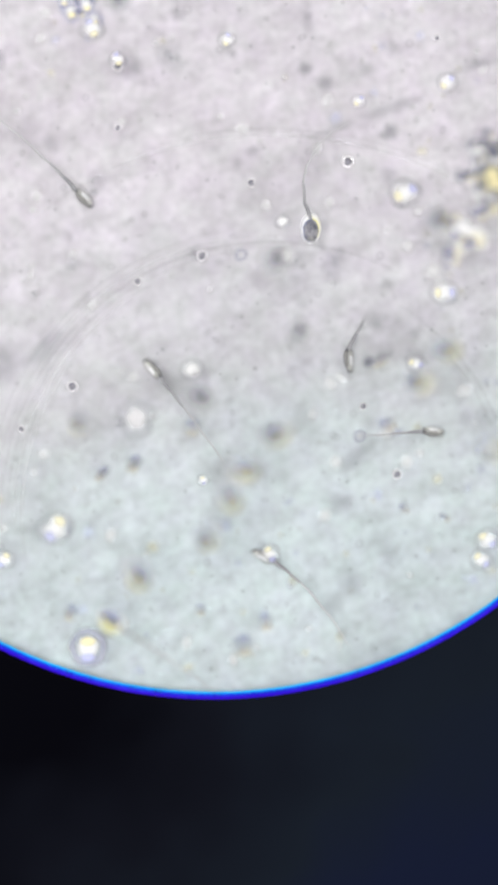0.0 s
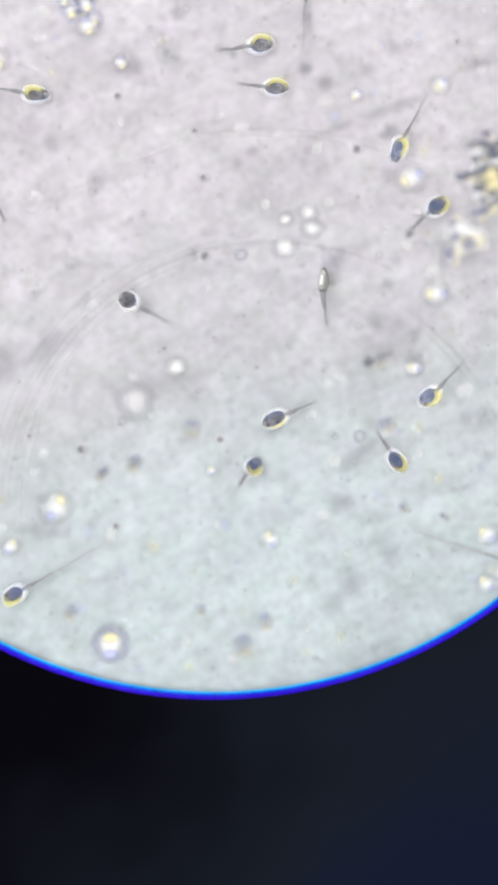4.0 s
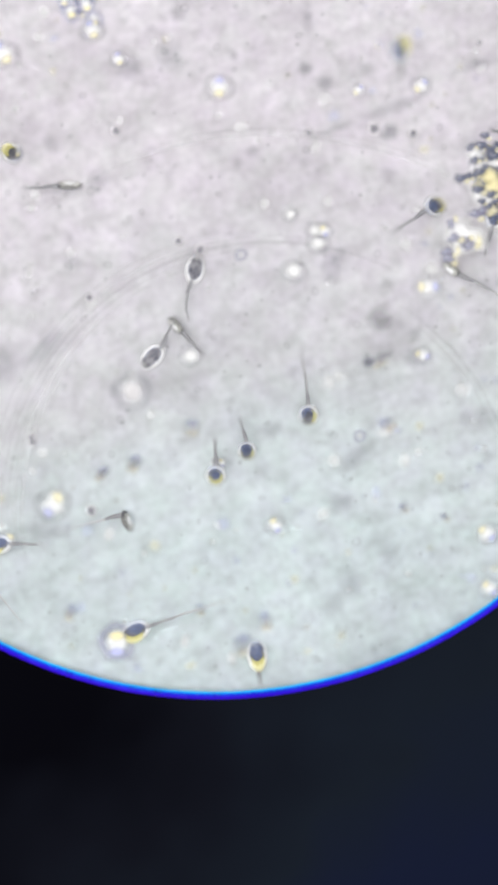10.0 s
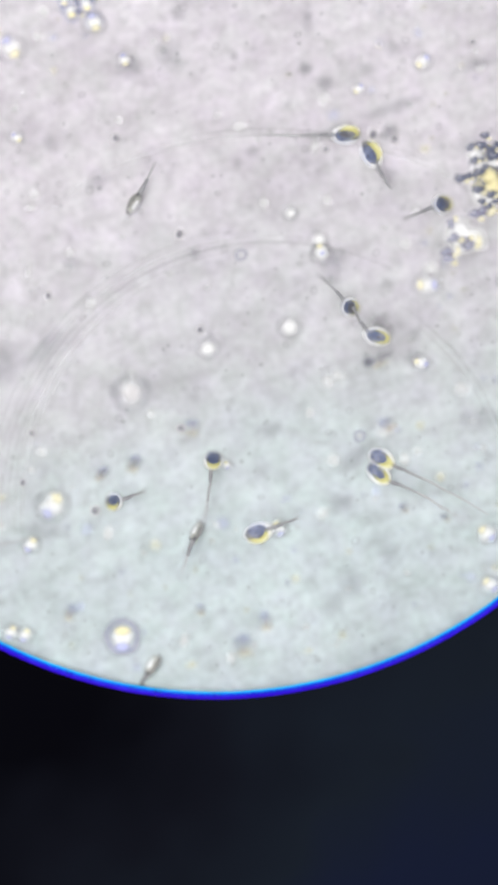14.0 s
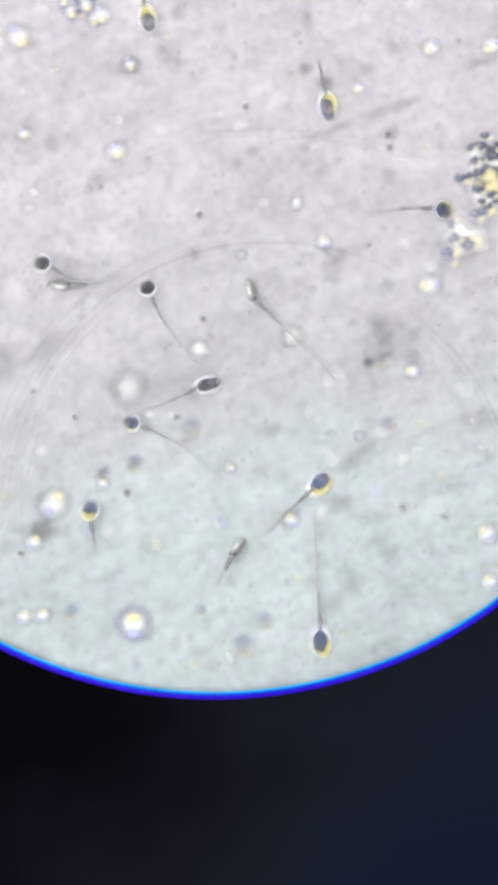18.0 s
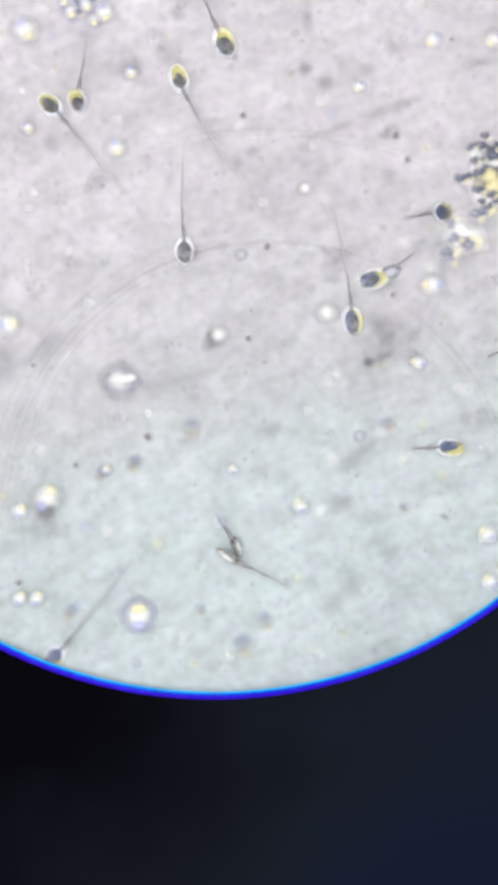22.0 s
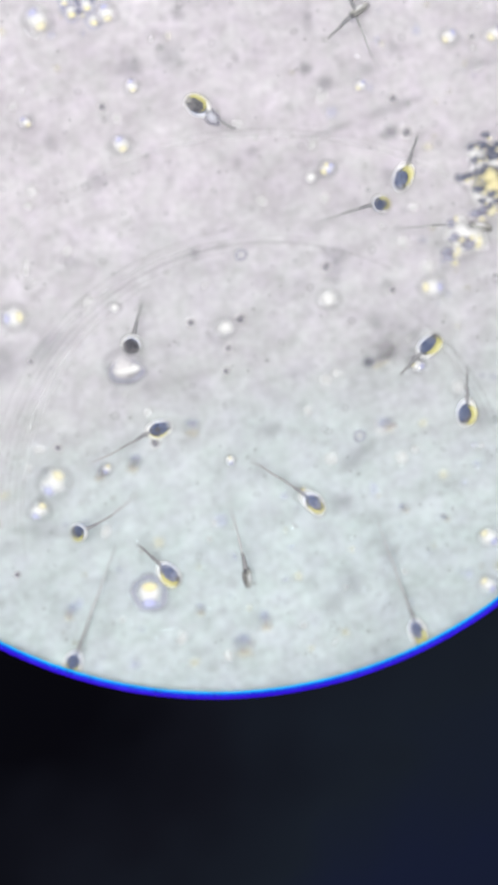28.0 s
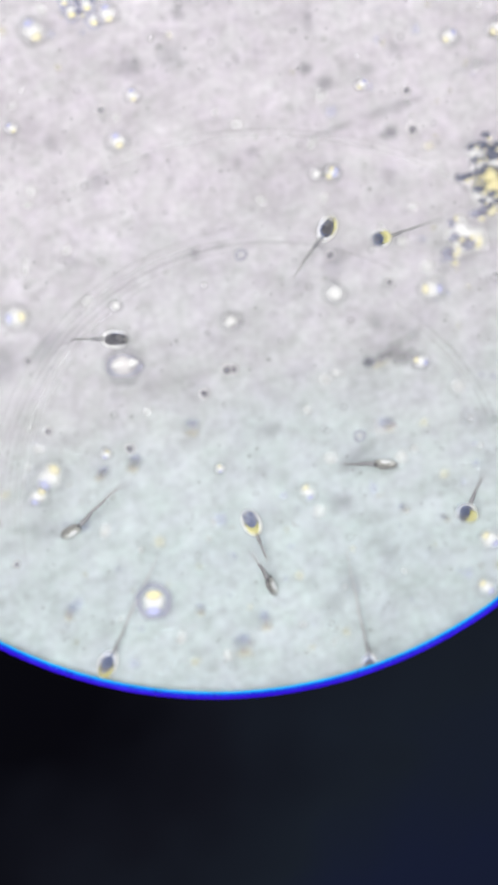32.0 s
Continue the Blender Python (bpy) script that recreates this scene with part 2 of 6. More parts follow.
def tube_mesh(name, length, r0, r1, material, bow=0.0, squash=0.8):
    """A tapered rounded rod that starts at the origin and runs along -x."""
    bm = bmesh.new()
    rings = []
    n = 8
    for i in range(9):
        u = i / 8
        cap = min(1.0, 0.8 + 6 * min(u, 1 - u))
        r = (r0 + (r1 - r0) * u) * cap
        y = bow * math.sin(math.pi * u)
        rings.append([(-length * u, y + r * math.cos(2 * math.pi * k / n), squash * r * math.sin(2 * math.pi * k / n)) for k in range(n)])
    skin_rings(bm, rings)
    bmesh.ops.recalc_face_normals(bm, faces=bm.faces)
    return mesh_of(name, bm, material)


def lump_mesh(name, radius, seed, material, flat=0.7):
    rng = random.Random(seed)
    bm = bmesh.new()
    bmesh.ops.create_icosphere(bm, subdivisions=2, radius=radius)
    off = Vector((rng.uniform(0, 9), rng.uniform(0, 9), rng.uniform(0, 9)))
    for v in bm.verts:
        v.co *= 1 + 0.35 * noise.noise(v.co / radius * 0.9 + off)
        v.co.z *= flat
    return mesh_of(name, bm, material)


def soft(r):
    return max(0.0, 1 - r * r) ** 1.6


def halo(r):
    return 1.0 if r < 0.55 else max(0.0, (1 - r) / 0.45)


def ring(r):
    return max(0.0, 1 - abs(r - 0.72) / 0.28)


def plateau(r):
    return 1.0 if r < 0.5 else max(0.0, (1 - r) / 0.5)


# the optics spread colours outwards from this point
AXIS = Vector((-0.14, 0.33, 0))

# ---- the field of view: liquid film on a glass slide, under the round stop of the eyepiece ----
FIELD = Vector((-0.0785, 0.495, 0))
FIELD_RADIUS = 1.0458


def slab(name, lo, hi, material, bevel=0.01, **tags):
    bm = bmesh.new()
    bmesh.ops.create_cube(bm, size=1.0)
    for v in bm.verts:
        v.co = Vector([(a + b) / 2 + c * (b - a) for a, b, c in zip(lo, hi, v.co)])
    bmesh.ops.bevel(bm, geom=list(bm.edges), offset=bevel, segments=2, affect="EDGES")
    data = mesh_of(name, bm, material)
    for p in data.polygons:
        p.use_smooth = False
    return tagged(new(name, data), **tags)


slab("water", (-1.6, -1.1, -0.20), (1.45, 2.1, -0.014), LIQUID, 0.006,
     label="thin film of milky pinkish grey liquid on a slide", category="liquid", kind="structure")
slab("ground", (-1.66, -1.16, -0.32), (1.51, 2.16, -0.204), GLASS, 0.012,
     label="clear glass microscope slide under the liquid", category="glass slide", kind="structure")


def annulus(name, rings, material, sides=192):
    """A ring round the field of view: rings are (radius, height) pairs of its closed section."""
    bm = bmesh.new()
    made = []
    for i in range(sides):
        a = 2 * math.pi * i / sides
        made.append([bm.verts.new((FIELD.x + r * math.cos(a), FIELD.y + r * math.sin(a), z)) for r, z in rings])
    n = len(rings)
    for i in range(sides):
        a, b = made[i], made[(i + 1) % sides]
        for k in range(n):
            bm.faces.new((a[k], b[k], b[(k + 1) % n], a[(k + 1) % n]))
    bmesh.ops.recalc_face_normals(bm, faces=bm.faces)
    data = mesh_of(name, bm, material)
    for p in data.polygons:
        p.use_smooth = False
    return data


stop = empty("field_stop", label="black round eyepiece field stop with a bright blue colour fringe inside", category="field stop", kind="structure")
R = FIELD_RADIUS
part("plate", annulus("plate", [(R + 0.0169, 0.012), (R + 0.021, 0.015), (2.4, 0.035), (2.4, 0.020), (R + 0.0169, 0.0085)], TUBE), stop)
# the optics' colour fringe at the stop's edge, built as coloured rings
for name, a, width, z, material, label in (("cyan_edge", 0.0, 0.0046, 0.0110, CYAN, "thin cyan colour fringe"), ("blue_rim", 0.0048, 0.0056, 0.0114, BLUE, "bright blue colour fringe"),
                                    ("deep_blue_rim", 0.0106, 0.0061, 0.0118, DEEP, "deep blue colour fringe")):
    part(name, annulus(name, [(R + a, z), (R + a + width, z + 0.0003), (R + a + width, 0.0085), (R + a, 0.0085)], material), stop, label)


def nick(x):
    """A hair-thin dark tick across the blue rim, added to stand for an imaging artefact."""
    a = -math.acos((x - FIELD.x) / (R + 0.008))
    bm = bmesh.new()
    bmesh.ops.create_cube(bm, size=1.0)
    bmesh.ops.bevel(bm, geom=list(bm.edges), offset=0.15, segments=1, affect="EDGES")
    for v in bm.verts:
        v.co = Vector((v.co.x * 0.0013, v.co.y * 0.010, v.co.z * 0.0012))
    ob = part("nick", mesh_of("nick", bm, TUBE), stop, "hair-thin dark artefact tick")
    ob.location = (FIELD.x + (R + 0.007) * math.cos(a), FIELD.y + (R + 0.007) * math.sin(a), 0.0120)


for x in (-0.402, -0.393, -0.351, -0.262, -0.253, -0.207, -0.197, -0.076, -0.066, 0.241):
    nick(x)


def scratch(radius, start, end, width, material, label):
    """A fine arc in the glass."""
    bm = bmesh.new()
    rings = []
    steps = max(12, int(abs(end - start) / 2))
    for i in range(steps + 1):
        u = i / steps
        a = radians(start + (end - start) * u)
        w = width * (0.25 + math.sin(math.pi * u)) * (1 + 0.5 * noise.noise(Vector((7 * u, radius * 9, 0))))
        r = radius + 0.004 * noise.noise(Vector((5 * u, radius * 3, 2)))
        c = Vector((0.05 + r * math.cos(a), -0.155 + r * math.sin(a), -0.004))
        out = Vector((math.cos(a), math.sin(a), 0))
        rings.append([c + out * w, c + Vector((0, 0, 0.0012)), c - out * w, c - Vector((0, 0, 0.0012))])
    skin_rings(bm, rings)
    bmesh.ops.recalc_face_normals(bm, faces=bm.faces)
    return tagged(new("scratch", mesh_of("scratch", bm, material)), label, "scratch", "curved scratches")


for k, (radius, start, end, width) in enumerate(((0.600, 62, 176, 0.0026), (0.612, 80, 170, 0.0016), (0.585, 96, 182, 0.0018), (0.570, 118, 185, 0.0022),
                                                 (0.632, 100, 178, 0.0016), (0.838, 45, 140, 0.0018), (0.850, 60, 120, 0.0014), (0.555, 140, 190, 0.0018),
                                                 (0.540, 20, 60, 0.0018), (0.525, 18, 52, 0.0014))):
    pale = k % 2
    scratch(radius, start, end, width, SCRATCH_PALE if pale else SCRATCH_DARK,
            "fine pale curved scratch in the glass" if pale else "fine grey curved scratch in the glass")

# ---- settled matter ----


def smudge(x, y, rx, ry, turn, seed):
    data = lens("smudge", rx, ry, 0.004, soft, STAIN if seed < 5 else SMUDGE, 0.25, seed)
    ob = tagged(new("smudge", data), "blurred grey smudge of debris in the liquid", "debris", "grey smudges")
    ob.matrix_basis = pose(x, y, -0.0098, 0, 0, turn)
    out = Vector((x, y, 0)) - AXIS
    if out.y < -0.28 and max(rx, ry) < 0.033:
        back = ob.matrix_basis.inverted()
        # colour fringing of the optics, painted as a straw and a blue side
        for name, material, way, label in (("warm_edge", DULL_STRAW, 0.55, "faint straw colour fringe"), ("cool_edge", DULL_BLUE, -0.4, "faint blue colour fringe")):
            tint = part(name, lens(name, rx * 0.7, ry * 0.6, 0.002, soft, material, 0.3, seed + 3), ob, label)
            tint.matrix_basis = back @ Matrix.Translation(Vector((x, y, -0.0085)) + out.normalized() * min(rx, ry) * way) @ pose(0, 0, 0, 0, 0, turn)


def smudges():
    smudge(0.169, 0.796, 0.025, 0.0234, 0, 0)
    smudge(0.124, 0.83, 0.0203, 0.0234, 0, 1)
    smudge(0.311, 0.686, 0.0281, 0.025, 0, 2)
    smudge(-0.254, -0.045, 0.0266, 0.0234, 0, 3)
    smudge(-0.326, -0.068, 0.025, 0.0172, 40, 4)
    smudge(0.049, 0.03, 0.0344, 0.0219, 10, 5)
    smudge(0.48, 0.052, 0.0187, 0.025, 0, 6)
    smudge(0.32, 0.874, 0.0219, 0.025, 0, 8)
    smudge(-0.158, 0.949, 0.0219, 0.0234, 0, 9)
    smudge(-0.126, 0.034, 0.0281, 0.0219, 0, 10)
    smudge(0.305, 0.351, 0.0234, 0.0172, 0, 11)
    smudge(0.284, 0.268, 0.0266, 0.0312, 10, 12)
    smudge(0.367, 0.24, 0.0219, 0.0219, 0, 13)
    smudge(0.305, 0.04, 0.0281, 0.0219, 30, 14)
    smudge(0.009, 0.645, 0.0187, 0.0187, 0, 15)
    smudge(-0.026, 0.62, 0.0172, 0.0156, 0, 16)
    smudge(-0.12, 0.417, 0.0172, 0.0172, 0, 17)
    smudge(-0.549, 0.174, 0.0469, 0.0703, 0, 18)
    smudge(-0.011, -0.448, 0.0312, 0.0312, 0, 19)
    smudge(0.224, -0.307, 0.0469, 0.0406, 0, 20)
    smudge(0.036, -0.395, 0.025, 0.0281, 0, 21)
    smudge(0.499, 0.836, 0.0703, 0.0156, 15, 22)
    smudge(-0.336, 0.58, 0.0344, 0.0344, 0, 23)
    smudge(0.343, -0.145, 0.0141, 0.0141, 0, 24)
    smudge(0.434, -0.166, 0.0141, 0.0125, 0, 25)
    smudge(0.261, 0.828, 0.0281, 0.0234, 0, 26)
    smudge(0.367, 0.186, 0.0344, 0.025, -30, 27)
    smudge(-0.439, 0.661, 0.025, 0.0219, 0, 28)
    smudge(-0.389, 0.399, 0.0281, 0.0219, 0, 29)
    smudge(0.199, -0.133, 0.0406, 0.0312, 0, 30)
    smudge(-0.176, 0.855, 0.0469, 0.0406, 0, 31)
    smudge(0.13, 0.936, 0.0187, 0.0406, 0, 32)
    smudge(0.236, -0.033, 0.0703, 0.0219, 40, 33)
    smudge(0.318, 0.743, 0.0938, 0.0187, 20, 34)
    smudge(-0.458, 0.205, 0.0938, 0.0281, 40, 35)
    smudge(0.311, 0.593, 0.025, 0.025, 0, 36)
    smudge(-0.107, -0.37, 0.0187, 0.0156, 0, 37)
    smudge(-0.395, -0.376, 0.0219, 0.025, 0, 38)
    smudge(0.186, 0.393, 0.0344, 0.0531, 0, 39)
    smudge(-0.451, -0.195, 0.0703, 0.025, 0, 40)
    smudge(0.524, 0.055, 0.0406, 0.0312, 0, 41)
    smudge(0.186, -0.357, 0.0344, 0.0375, 0, 42)
    smudge(0.311, -0.245, 0.0281, 0.0344, 0, 43)
    smudge(0.499, 0.655, 0.0469, 0.0312, 0, 44)
    smudge(-0.264, 0.83, 0.0406, 0.0344, 0, 45)
    smudge(0.186, 0.695, 0.050, 0.014, 22, 46)


smudges()


def flake():
    """A dark fleck stuck to the slide, its lit edge painted as a straw-coloured piece."""
    top = empty("debris_flake", label="dark elongated fleck with a faint straw colour fringe", category="debris")
    top.location = (0.285, 0.186, -0.0095)
    for name, x, y, rx, ry, turn, material, label in (("lobe", -0.020, -0.008, 0.017, 0.016, 0, FLECK, "dark round end"), ("body", 0.014, 0.004, 0.034, 0.013, 24, STAIN, ""),
                                                      ("lit_edge", 0.006, -0.013, 0.030, 0.008, 24, DULL_STRAW, "straw lit edge")):
        part(name, lens(name, rx, ry, 0.003, soft, material, 0.2, 12), top, label).matrix_basis = pose(x, y, 0, 0, 0, turn)


def ringlet(x, y):
    top = empty("ring_speck", label="tiny clear bubble with a thin grey rim", category="bubble", group="ring specks")
    top.location = (x, y, -0.002)
    part("rim", lens("rim", 0.0155, 0.0155, 0.003, ring, BEAD, 0.12, 3), top)
    part("centre", lens("centre", 0.007, 0.007, 0.004, soft, DIM, 0.05, 3), top, "clear centre")


flake()
ringlet(-0.0175, 0.4155)
ringlet(0.2450, 0.0145)


def scatter(name, count, material, seed, low, high, label, rise, hollow=False, outer=0.0):
    """Countless fine particles in the liquid, as one thing."""
    rng = random.Random(seed)
    verts, faces, thick = [], [], []
    for _ in range(count):
        cx, cy = rng.uniform(-0.62, 0.62), rng.uniform(-0.66, 1.05)
        while math.hypot(cx - FIELD.x, cy - FIELD.y) > FIELD_RADIUS - 0.03 or math.hypot(cx - AXIS.x, cy - AXIS.y) < outer:
            cx, cy = rng.uniform(-0.62, 0.62), rng.uniform(-0.66, 1.05)
        r = low + (high - low) * rng.random() ** 2.5
        stretch, turn = rng.uniform(0.6, 1.0), rng.uniform(0, 3.14)
        base, n = len(verts), 8
        verts.append((cx, cy, rise))
        thick.append(0.0 if hollow else 1.0)
        for q, th, z in ((0.55, 0.7, rise * 0.7), (1.0, 0.0, 0.0)):
            for i in range(n):
                a = 2 * math.pi * i / n
                px, py = q * r * math.cos(a), q * r * stretch * math.sin(a)
                verts.append((cx + px * math.cos(turn) - py * math.sin(turn), cy + px * math.sin(turn) + py * math.cos(turn), z))
                thick.append(th)
        for i in range(n):
            j = (i + 1) % n
            faces.append((base, base + 1 + i, base + 1 + j))
            faces.append((base + 1 + i, base + 1 + n + i, base + 1 + n + j, base + 1 + j))
    data = bpy.data.meshes.new(name)
    data.from_pydata(verts, [], faces)
    data.attributes.new("thick", "FLOAT", "POINT").data.foreach_set("value", [0.5 * v for v in thick])
    data.materials.append(material)
    ob = tagged(new(name, data), label, "particles", kind="stuff")
    ob.location.z = -0.0138
    return ob


DUST = scatter("fine_debris", 420, SMUDGE, 5, 0.004, 0.020, "fine grey particles strewn through the liquid", 0.002)
GLEAMS = scatter("fine_droplets", 120, GLEAM, 6, 0.005, 0.022, "fine bright droplets strewn through the liquid", 0.002)
GRAINS = scatter("fine_grains", 220, STAIN, 8, 0.003, 0.008, "tiny dark grains strewn through the liquid", 0.002)


RINGLETS = scatter("fine_bubbles", 170, STAIN, 9, 0.006, 0.015, "tiny clear bubbles with thin grey walls in the liquid", 0.0015, True)
# chromatic streaks near the rim, painted as scattered straw and lilac pieces
WARM = scatter("straw_particles", 45, PALE_CREAM, 10, 0.006, 0.018, "faint straw-yellow colour fringes near the rim", 0.002, False, 0.50)
COOL = scatter("lilac_particles", 55, PALE_LILAC, 11, 0.006, 0.020, "faint lilac colour fringes near the rim", 0.002, False, 0.50)


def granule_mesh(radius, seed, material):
    """A soft grain, longer than wide; an offset cream piece paints straw-coloured light spread to one side."""
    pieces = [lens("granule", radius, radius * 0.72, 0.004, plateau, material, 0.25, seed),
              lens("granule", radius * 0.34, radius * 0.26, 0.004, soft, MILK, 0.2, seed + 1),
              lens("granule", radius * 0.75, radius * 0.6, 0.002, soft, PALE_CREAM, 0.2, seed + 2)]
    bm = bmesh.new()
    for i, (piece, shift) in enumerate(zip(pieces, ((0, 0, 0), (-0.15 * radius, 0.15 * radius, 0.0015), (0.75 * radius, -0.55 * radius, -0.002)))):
        piece.transform(Matrix.Translation(shift))
        first = len(bm.faces)
        bm.from_mesh(piece)
        bm.faces.ensure_lookup_table()
        for face in bm.faces[first:]:
            face.material_index = i
    return mesh_of("granule", bm, material, MILK, PALE_CREAM)


def clump():
    """The heap of granules at the border of the view."""
    heap = empty("debris_clump", label="heap of dark slate granules with straw-yellow light between", category="debris clump")
    heap.location = (0.484, 0.57, 0)
    rng = random.Random(21)
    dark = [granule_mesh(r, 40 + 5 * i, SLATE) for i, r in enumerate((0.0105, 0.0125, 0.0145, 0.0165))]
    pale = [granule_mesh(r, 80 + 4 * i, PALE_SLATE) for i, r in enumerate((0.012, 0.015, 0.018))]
    grains = [(0.025, 0.082, 20), (0.046, 0.066, 70), (0.052, 0.058, 0), (0.009, 0.048, 30), (0.025, 0.054, 20), (0.034, 0.035, 10),
              (-0.020, 0.010, 15), (-0.004, 0.014, 20), (0.010, 0.016, 10), (0.022, 0.022, 20), (0.028, -0.002, -20), (0.018, -0.015, 10),
              (0.046, -0.025, 20), (0.028, -0.040, 0), (0.042, -0.052, 30), (0.030, 0.008, 40), (0.058, 0.080, 60), (0.060, 0.030, 0),
              (0.062, -0.010, 30), (0.064, 0.056, 20), (0.058, -0.040, 10), (0.048, 0.008, 30)]
    faint = [(0.012, -0.068, 0), (-0.041, -0.090, 80), (-0.035, -0.121, 20), (0.000, -0.137, 35), (-0.012, -0.129, 60), (-0.050, -0.152, 10), (-0.047, -0.166, 0), (0.030, -0.062, 20)]
    for x, y, turn in grains:
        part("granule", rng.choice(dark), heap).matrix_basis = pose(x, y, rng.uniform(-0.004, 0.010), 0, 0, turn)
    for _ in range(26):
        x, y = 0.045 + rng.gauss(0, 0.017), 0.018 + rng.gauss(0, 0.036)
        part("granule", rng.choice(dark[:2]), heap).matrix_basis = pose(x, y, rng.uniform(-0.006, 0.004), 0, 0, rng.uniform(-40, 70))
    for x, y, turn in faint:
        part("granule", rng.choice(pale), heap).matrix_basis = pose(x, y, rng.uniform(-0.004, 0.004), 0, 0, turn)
    # white and yellow patches paint the halo of light round the granules
    for x, y, rx, ry, material, label in ((0.050, 0.016, 0.062, 0.084, WHITE, "bright white halo patch"), (-0.010, -0.120, 0.055, 0.045, HALO_WHITE, "pale halo patch"), (0.044, 0.014, 0.022, 0.022, CREAM, "yellow halo patch"),
                                          (0.052, -0.008, 0.022, 0.026, CREAM, "yellow halo patch"), (0.022, -0.004, 0.022, 0.012, PALE_CREAM, "yellow halo patch"), (0.036, -0.036, 0.026, 0.012, WHITE, "bright white halo patch"),
                                          (0.012, 0.062, 0.022, 0.016, WHITE, "bright white halo patch"), (0.016, -0.024, 0.016, 0.016, WHITE, "bright white halo patch"), (0.058, 0.044, 0.018, 0.014, WHITE, "bright white halo patch"),
                                          (0.052, -0.062, 0.018, 0.010, PALE_CREAM, "yellow halo patch"), (0.020, -0.128, 0.010, 0.020, PALE_CREAM, "yellow halo patch"), (-0.026, -0.150, 0.008, 0.018, PALE_CREAM, "yellow halo patch")):
        g = part("gel", lens("gel", rx, ry, 0.002, soft, material, 0.3, int(1000 * rx)), heap, label)
        g.location = (x, y, -0.010 if rx > 0.05 else -0.008 if rx > 0.023 else 0.006)
        if material is WHITE:
            BRIGHTENING.append(g)
    return heap


# white patches of the heap raised for a moment, painting its brightening out of focus
BRIGHTENING = []
CLUMP = clump()


def crumbs():
    """A few bright beads and grains caught at the far border."""
    heap = empty("granule_cluster", label="small cluster of bright beads with violet colour fringes", category="debris clump")
    heap.location = (-0.376, 0.972, -0.004)
    for k, (x, y, r) in enumerate(((-0.018, -0.018, 0.017), (0.016, -0.004, 0.015), (0.032, -0.036, 0.016), (-0.034, 0.006, 0.012))):
        part("bead", lens("bead", r, r * 1.15, 0.003, soft, WHITE, 0.15, 30 + k), heap, "bright white bead").location = (x, y, 0)
        # cream side and violet ring paint the colour fringing on the bead
        part("bead_light", lens("bead_light", r * 0.7, r * 0.5, 0.002, soft, CREAM, 0.2, 33 + k), heap, "warm cream side fringe").location = (x + 0.1 * r, y - 0.45 * r, 0.0034)
        part("bead_edge", lens("bead_edge", r * 1.5, r * 1.5, 0.001, ring, DULL_BLUE, 0.2, 36 + k), heap, "violet colour fringe").location = (x, y, -0.001)
    for k, (x, y) in enumerate(((-0.002, -0.018), (0.030, 0.010), (-0.006, 0.004))):
        part("granule", granule_mesh(0.012, 70 + k, PALE_SLATE), heap).matrix_basis = pose(x, y, 0.001, 0, 0, 60 * k)


crumbs()

# ---- droplets, beads and specks ----


def droplet(radius, seed, x=0.0, y=0.0):
    top = empty("droplet", label="small bright white droplet in the liquid", category="droplet", group="bright droplets")
    rng = random.Random(seed)
    part("core", lens("core", radius * 1.35, radius * rng.uniform(0.95, 1.3), 0.004, soft, WHITE, 0.15, seed), top)
    edge = part("edge", lens("edge", radius * 1.95, radius * 1.75, 0.0012, ring, SHADE, 0.12, seed + 1), top, "thin grey edge")
    edge.location.z = -0.001
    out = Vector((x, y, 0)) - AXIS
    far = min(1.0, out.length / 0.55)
    # cream inwards, lilac outwards: the optics' colour fringing painted on
    for name, material, way, label in () if far < 0.62 else (("warm_edge", PALE_CREAM, -0.75, "faint cream colour fringe"), ("cool_edge", PALE_LILAC, 0.85, "faint lilac colour fringe")):
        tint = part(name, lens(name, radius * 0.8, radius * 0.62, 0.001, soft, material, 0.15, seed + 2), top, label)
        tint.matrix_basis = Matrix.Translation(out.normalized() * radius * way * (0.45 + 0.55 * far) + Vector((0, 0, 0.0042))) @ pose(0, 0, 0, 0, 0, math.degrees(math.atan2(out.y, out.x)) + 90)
    return top


def bead(radius, seed, tinted=True):
    top = empty("oil_bead", label="large round bead with a bright cream centre" if tinted else "large faint round bead with a soft grey wall",
                category="bead", group="round beads")
    part("core", lens("core", radius * 0.92, radius * 0.98, 0.004, plateau if tinted else soft, WHITE if tinted else DIM, 0.08, seed), top)
    # the bead's colour fringing by the optics, painted as cream and lilac pieces
    for name, material, y, label in (("warm_edge", CREAM, 0.45, "warm cream colour fringe"), ("cool_edge", LILAC, -0.75, "faint lilac colour fringe")) if tinted else ():
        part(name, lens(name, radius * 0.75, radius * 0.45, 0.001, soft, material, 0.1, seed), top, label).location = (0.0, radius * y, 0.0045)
    wall = part("wall", lens("wall", radius * 1.6, radius * 1.6, 0.002, ring, BEAD if tinted else SMUDGE, 0.08 if tinted else 0.14, seed + 1), top, "soft grey wall")
    wall.location.z = -0.001
    return top


def vesicle(length, width, seed):
    top = empty("vesicle", label="large uneven bright vesicle with a soft grey wall", category="bead", group="round beads")
    part("core", lens("core", length, width, 0.004, plateau, WHITE, 0.35, seed), top)
    part("lobe", lens("lobe", length * 0.5, width * 0.9, 0.003, soft, GLEAM, 0.3, seed + 2), top, "faint bright lobe").location = (length * 0.75, width * 0.2, 0.001)
    part("wall", lens("wall", length * 1.55, width * 1.9, 0.002, ring, BEAD, 0.2, seed + 1), top, "soft grey wall").location = (0.004, -0.004, -0.001)
    return top


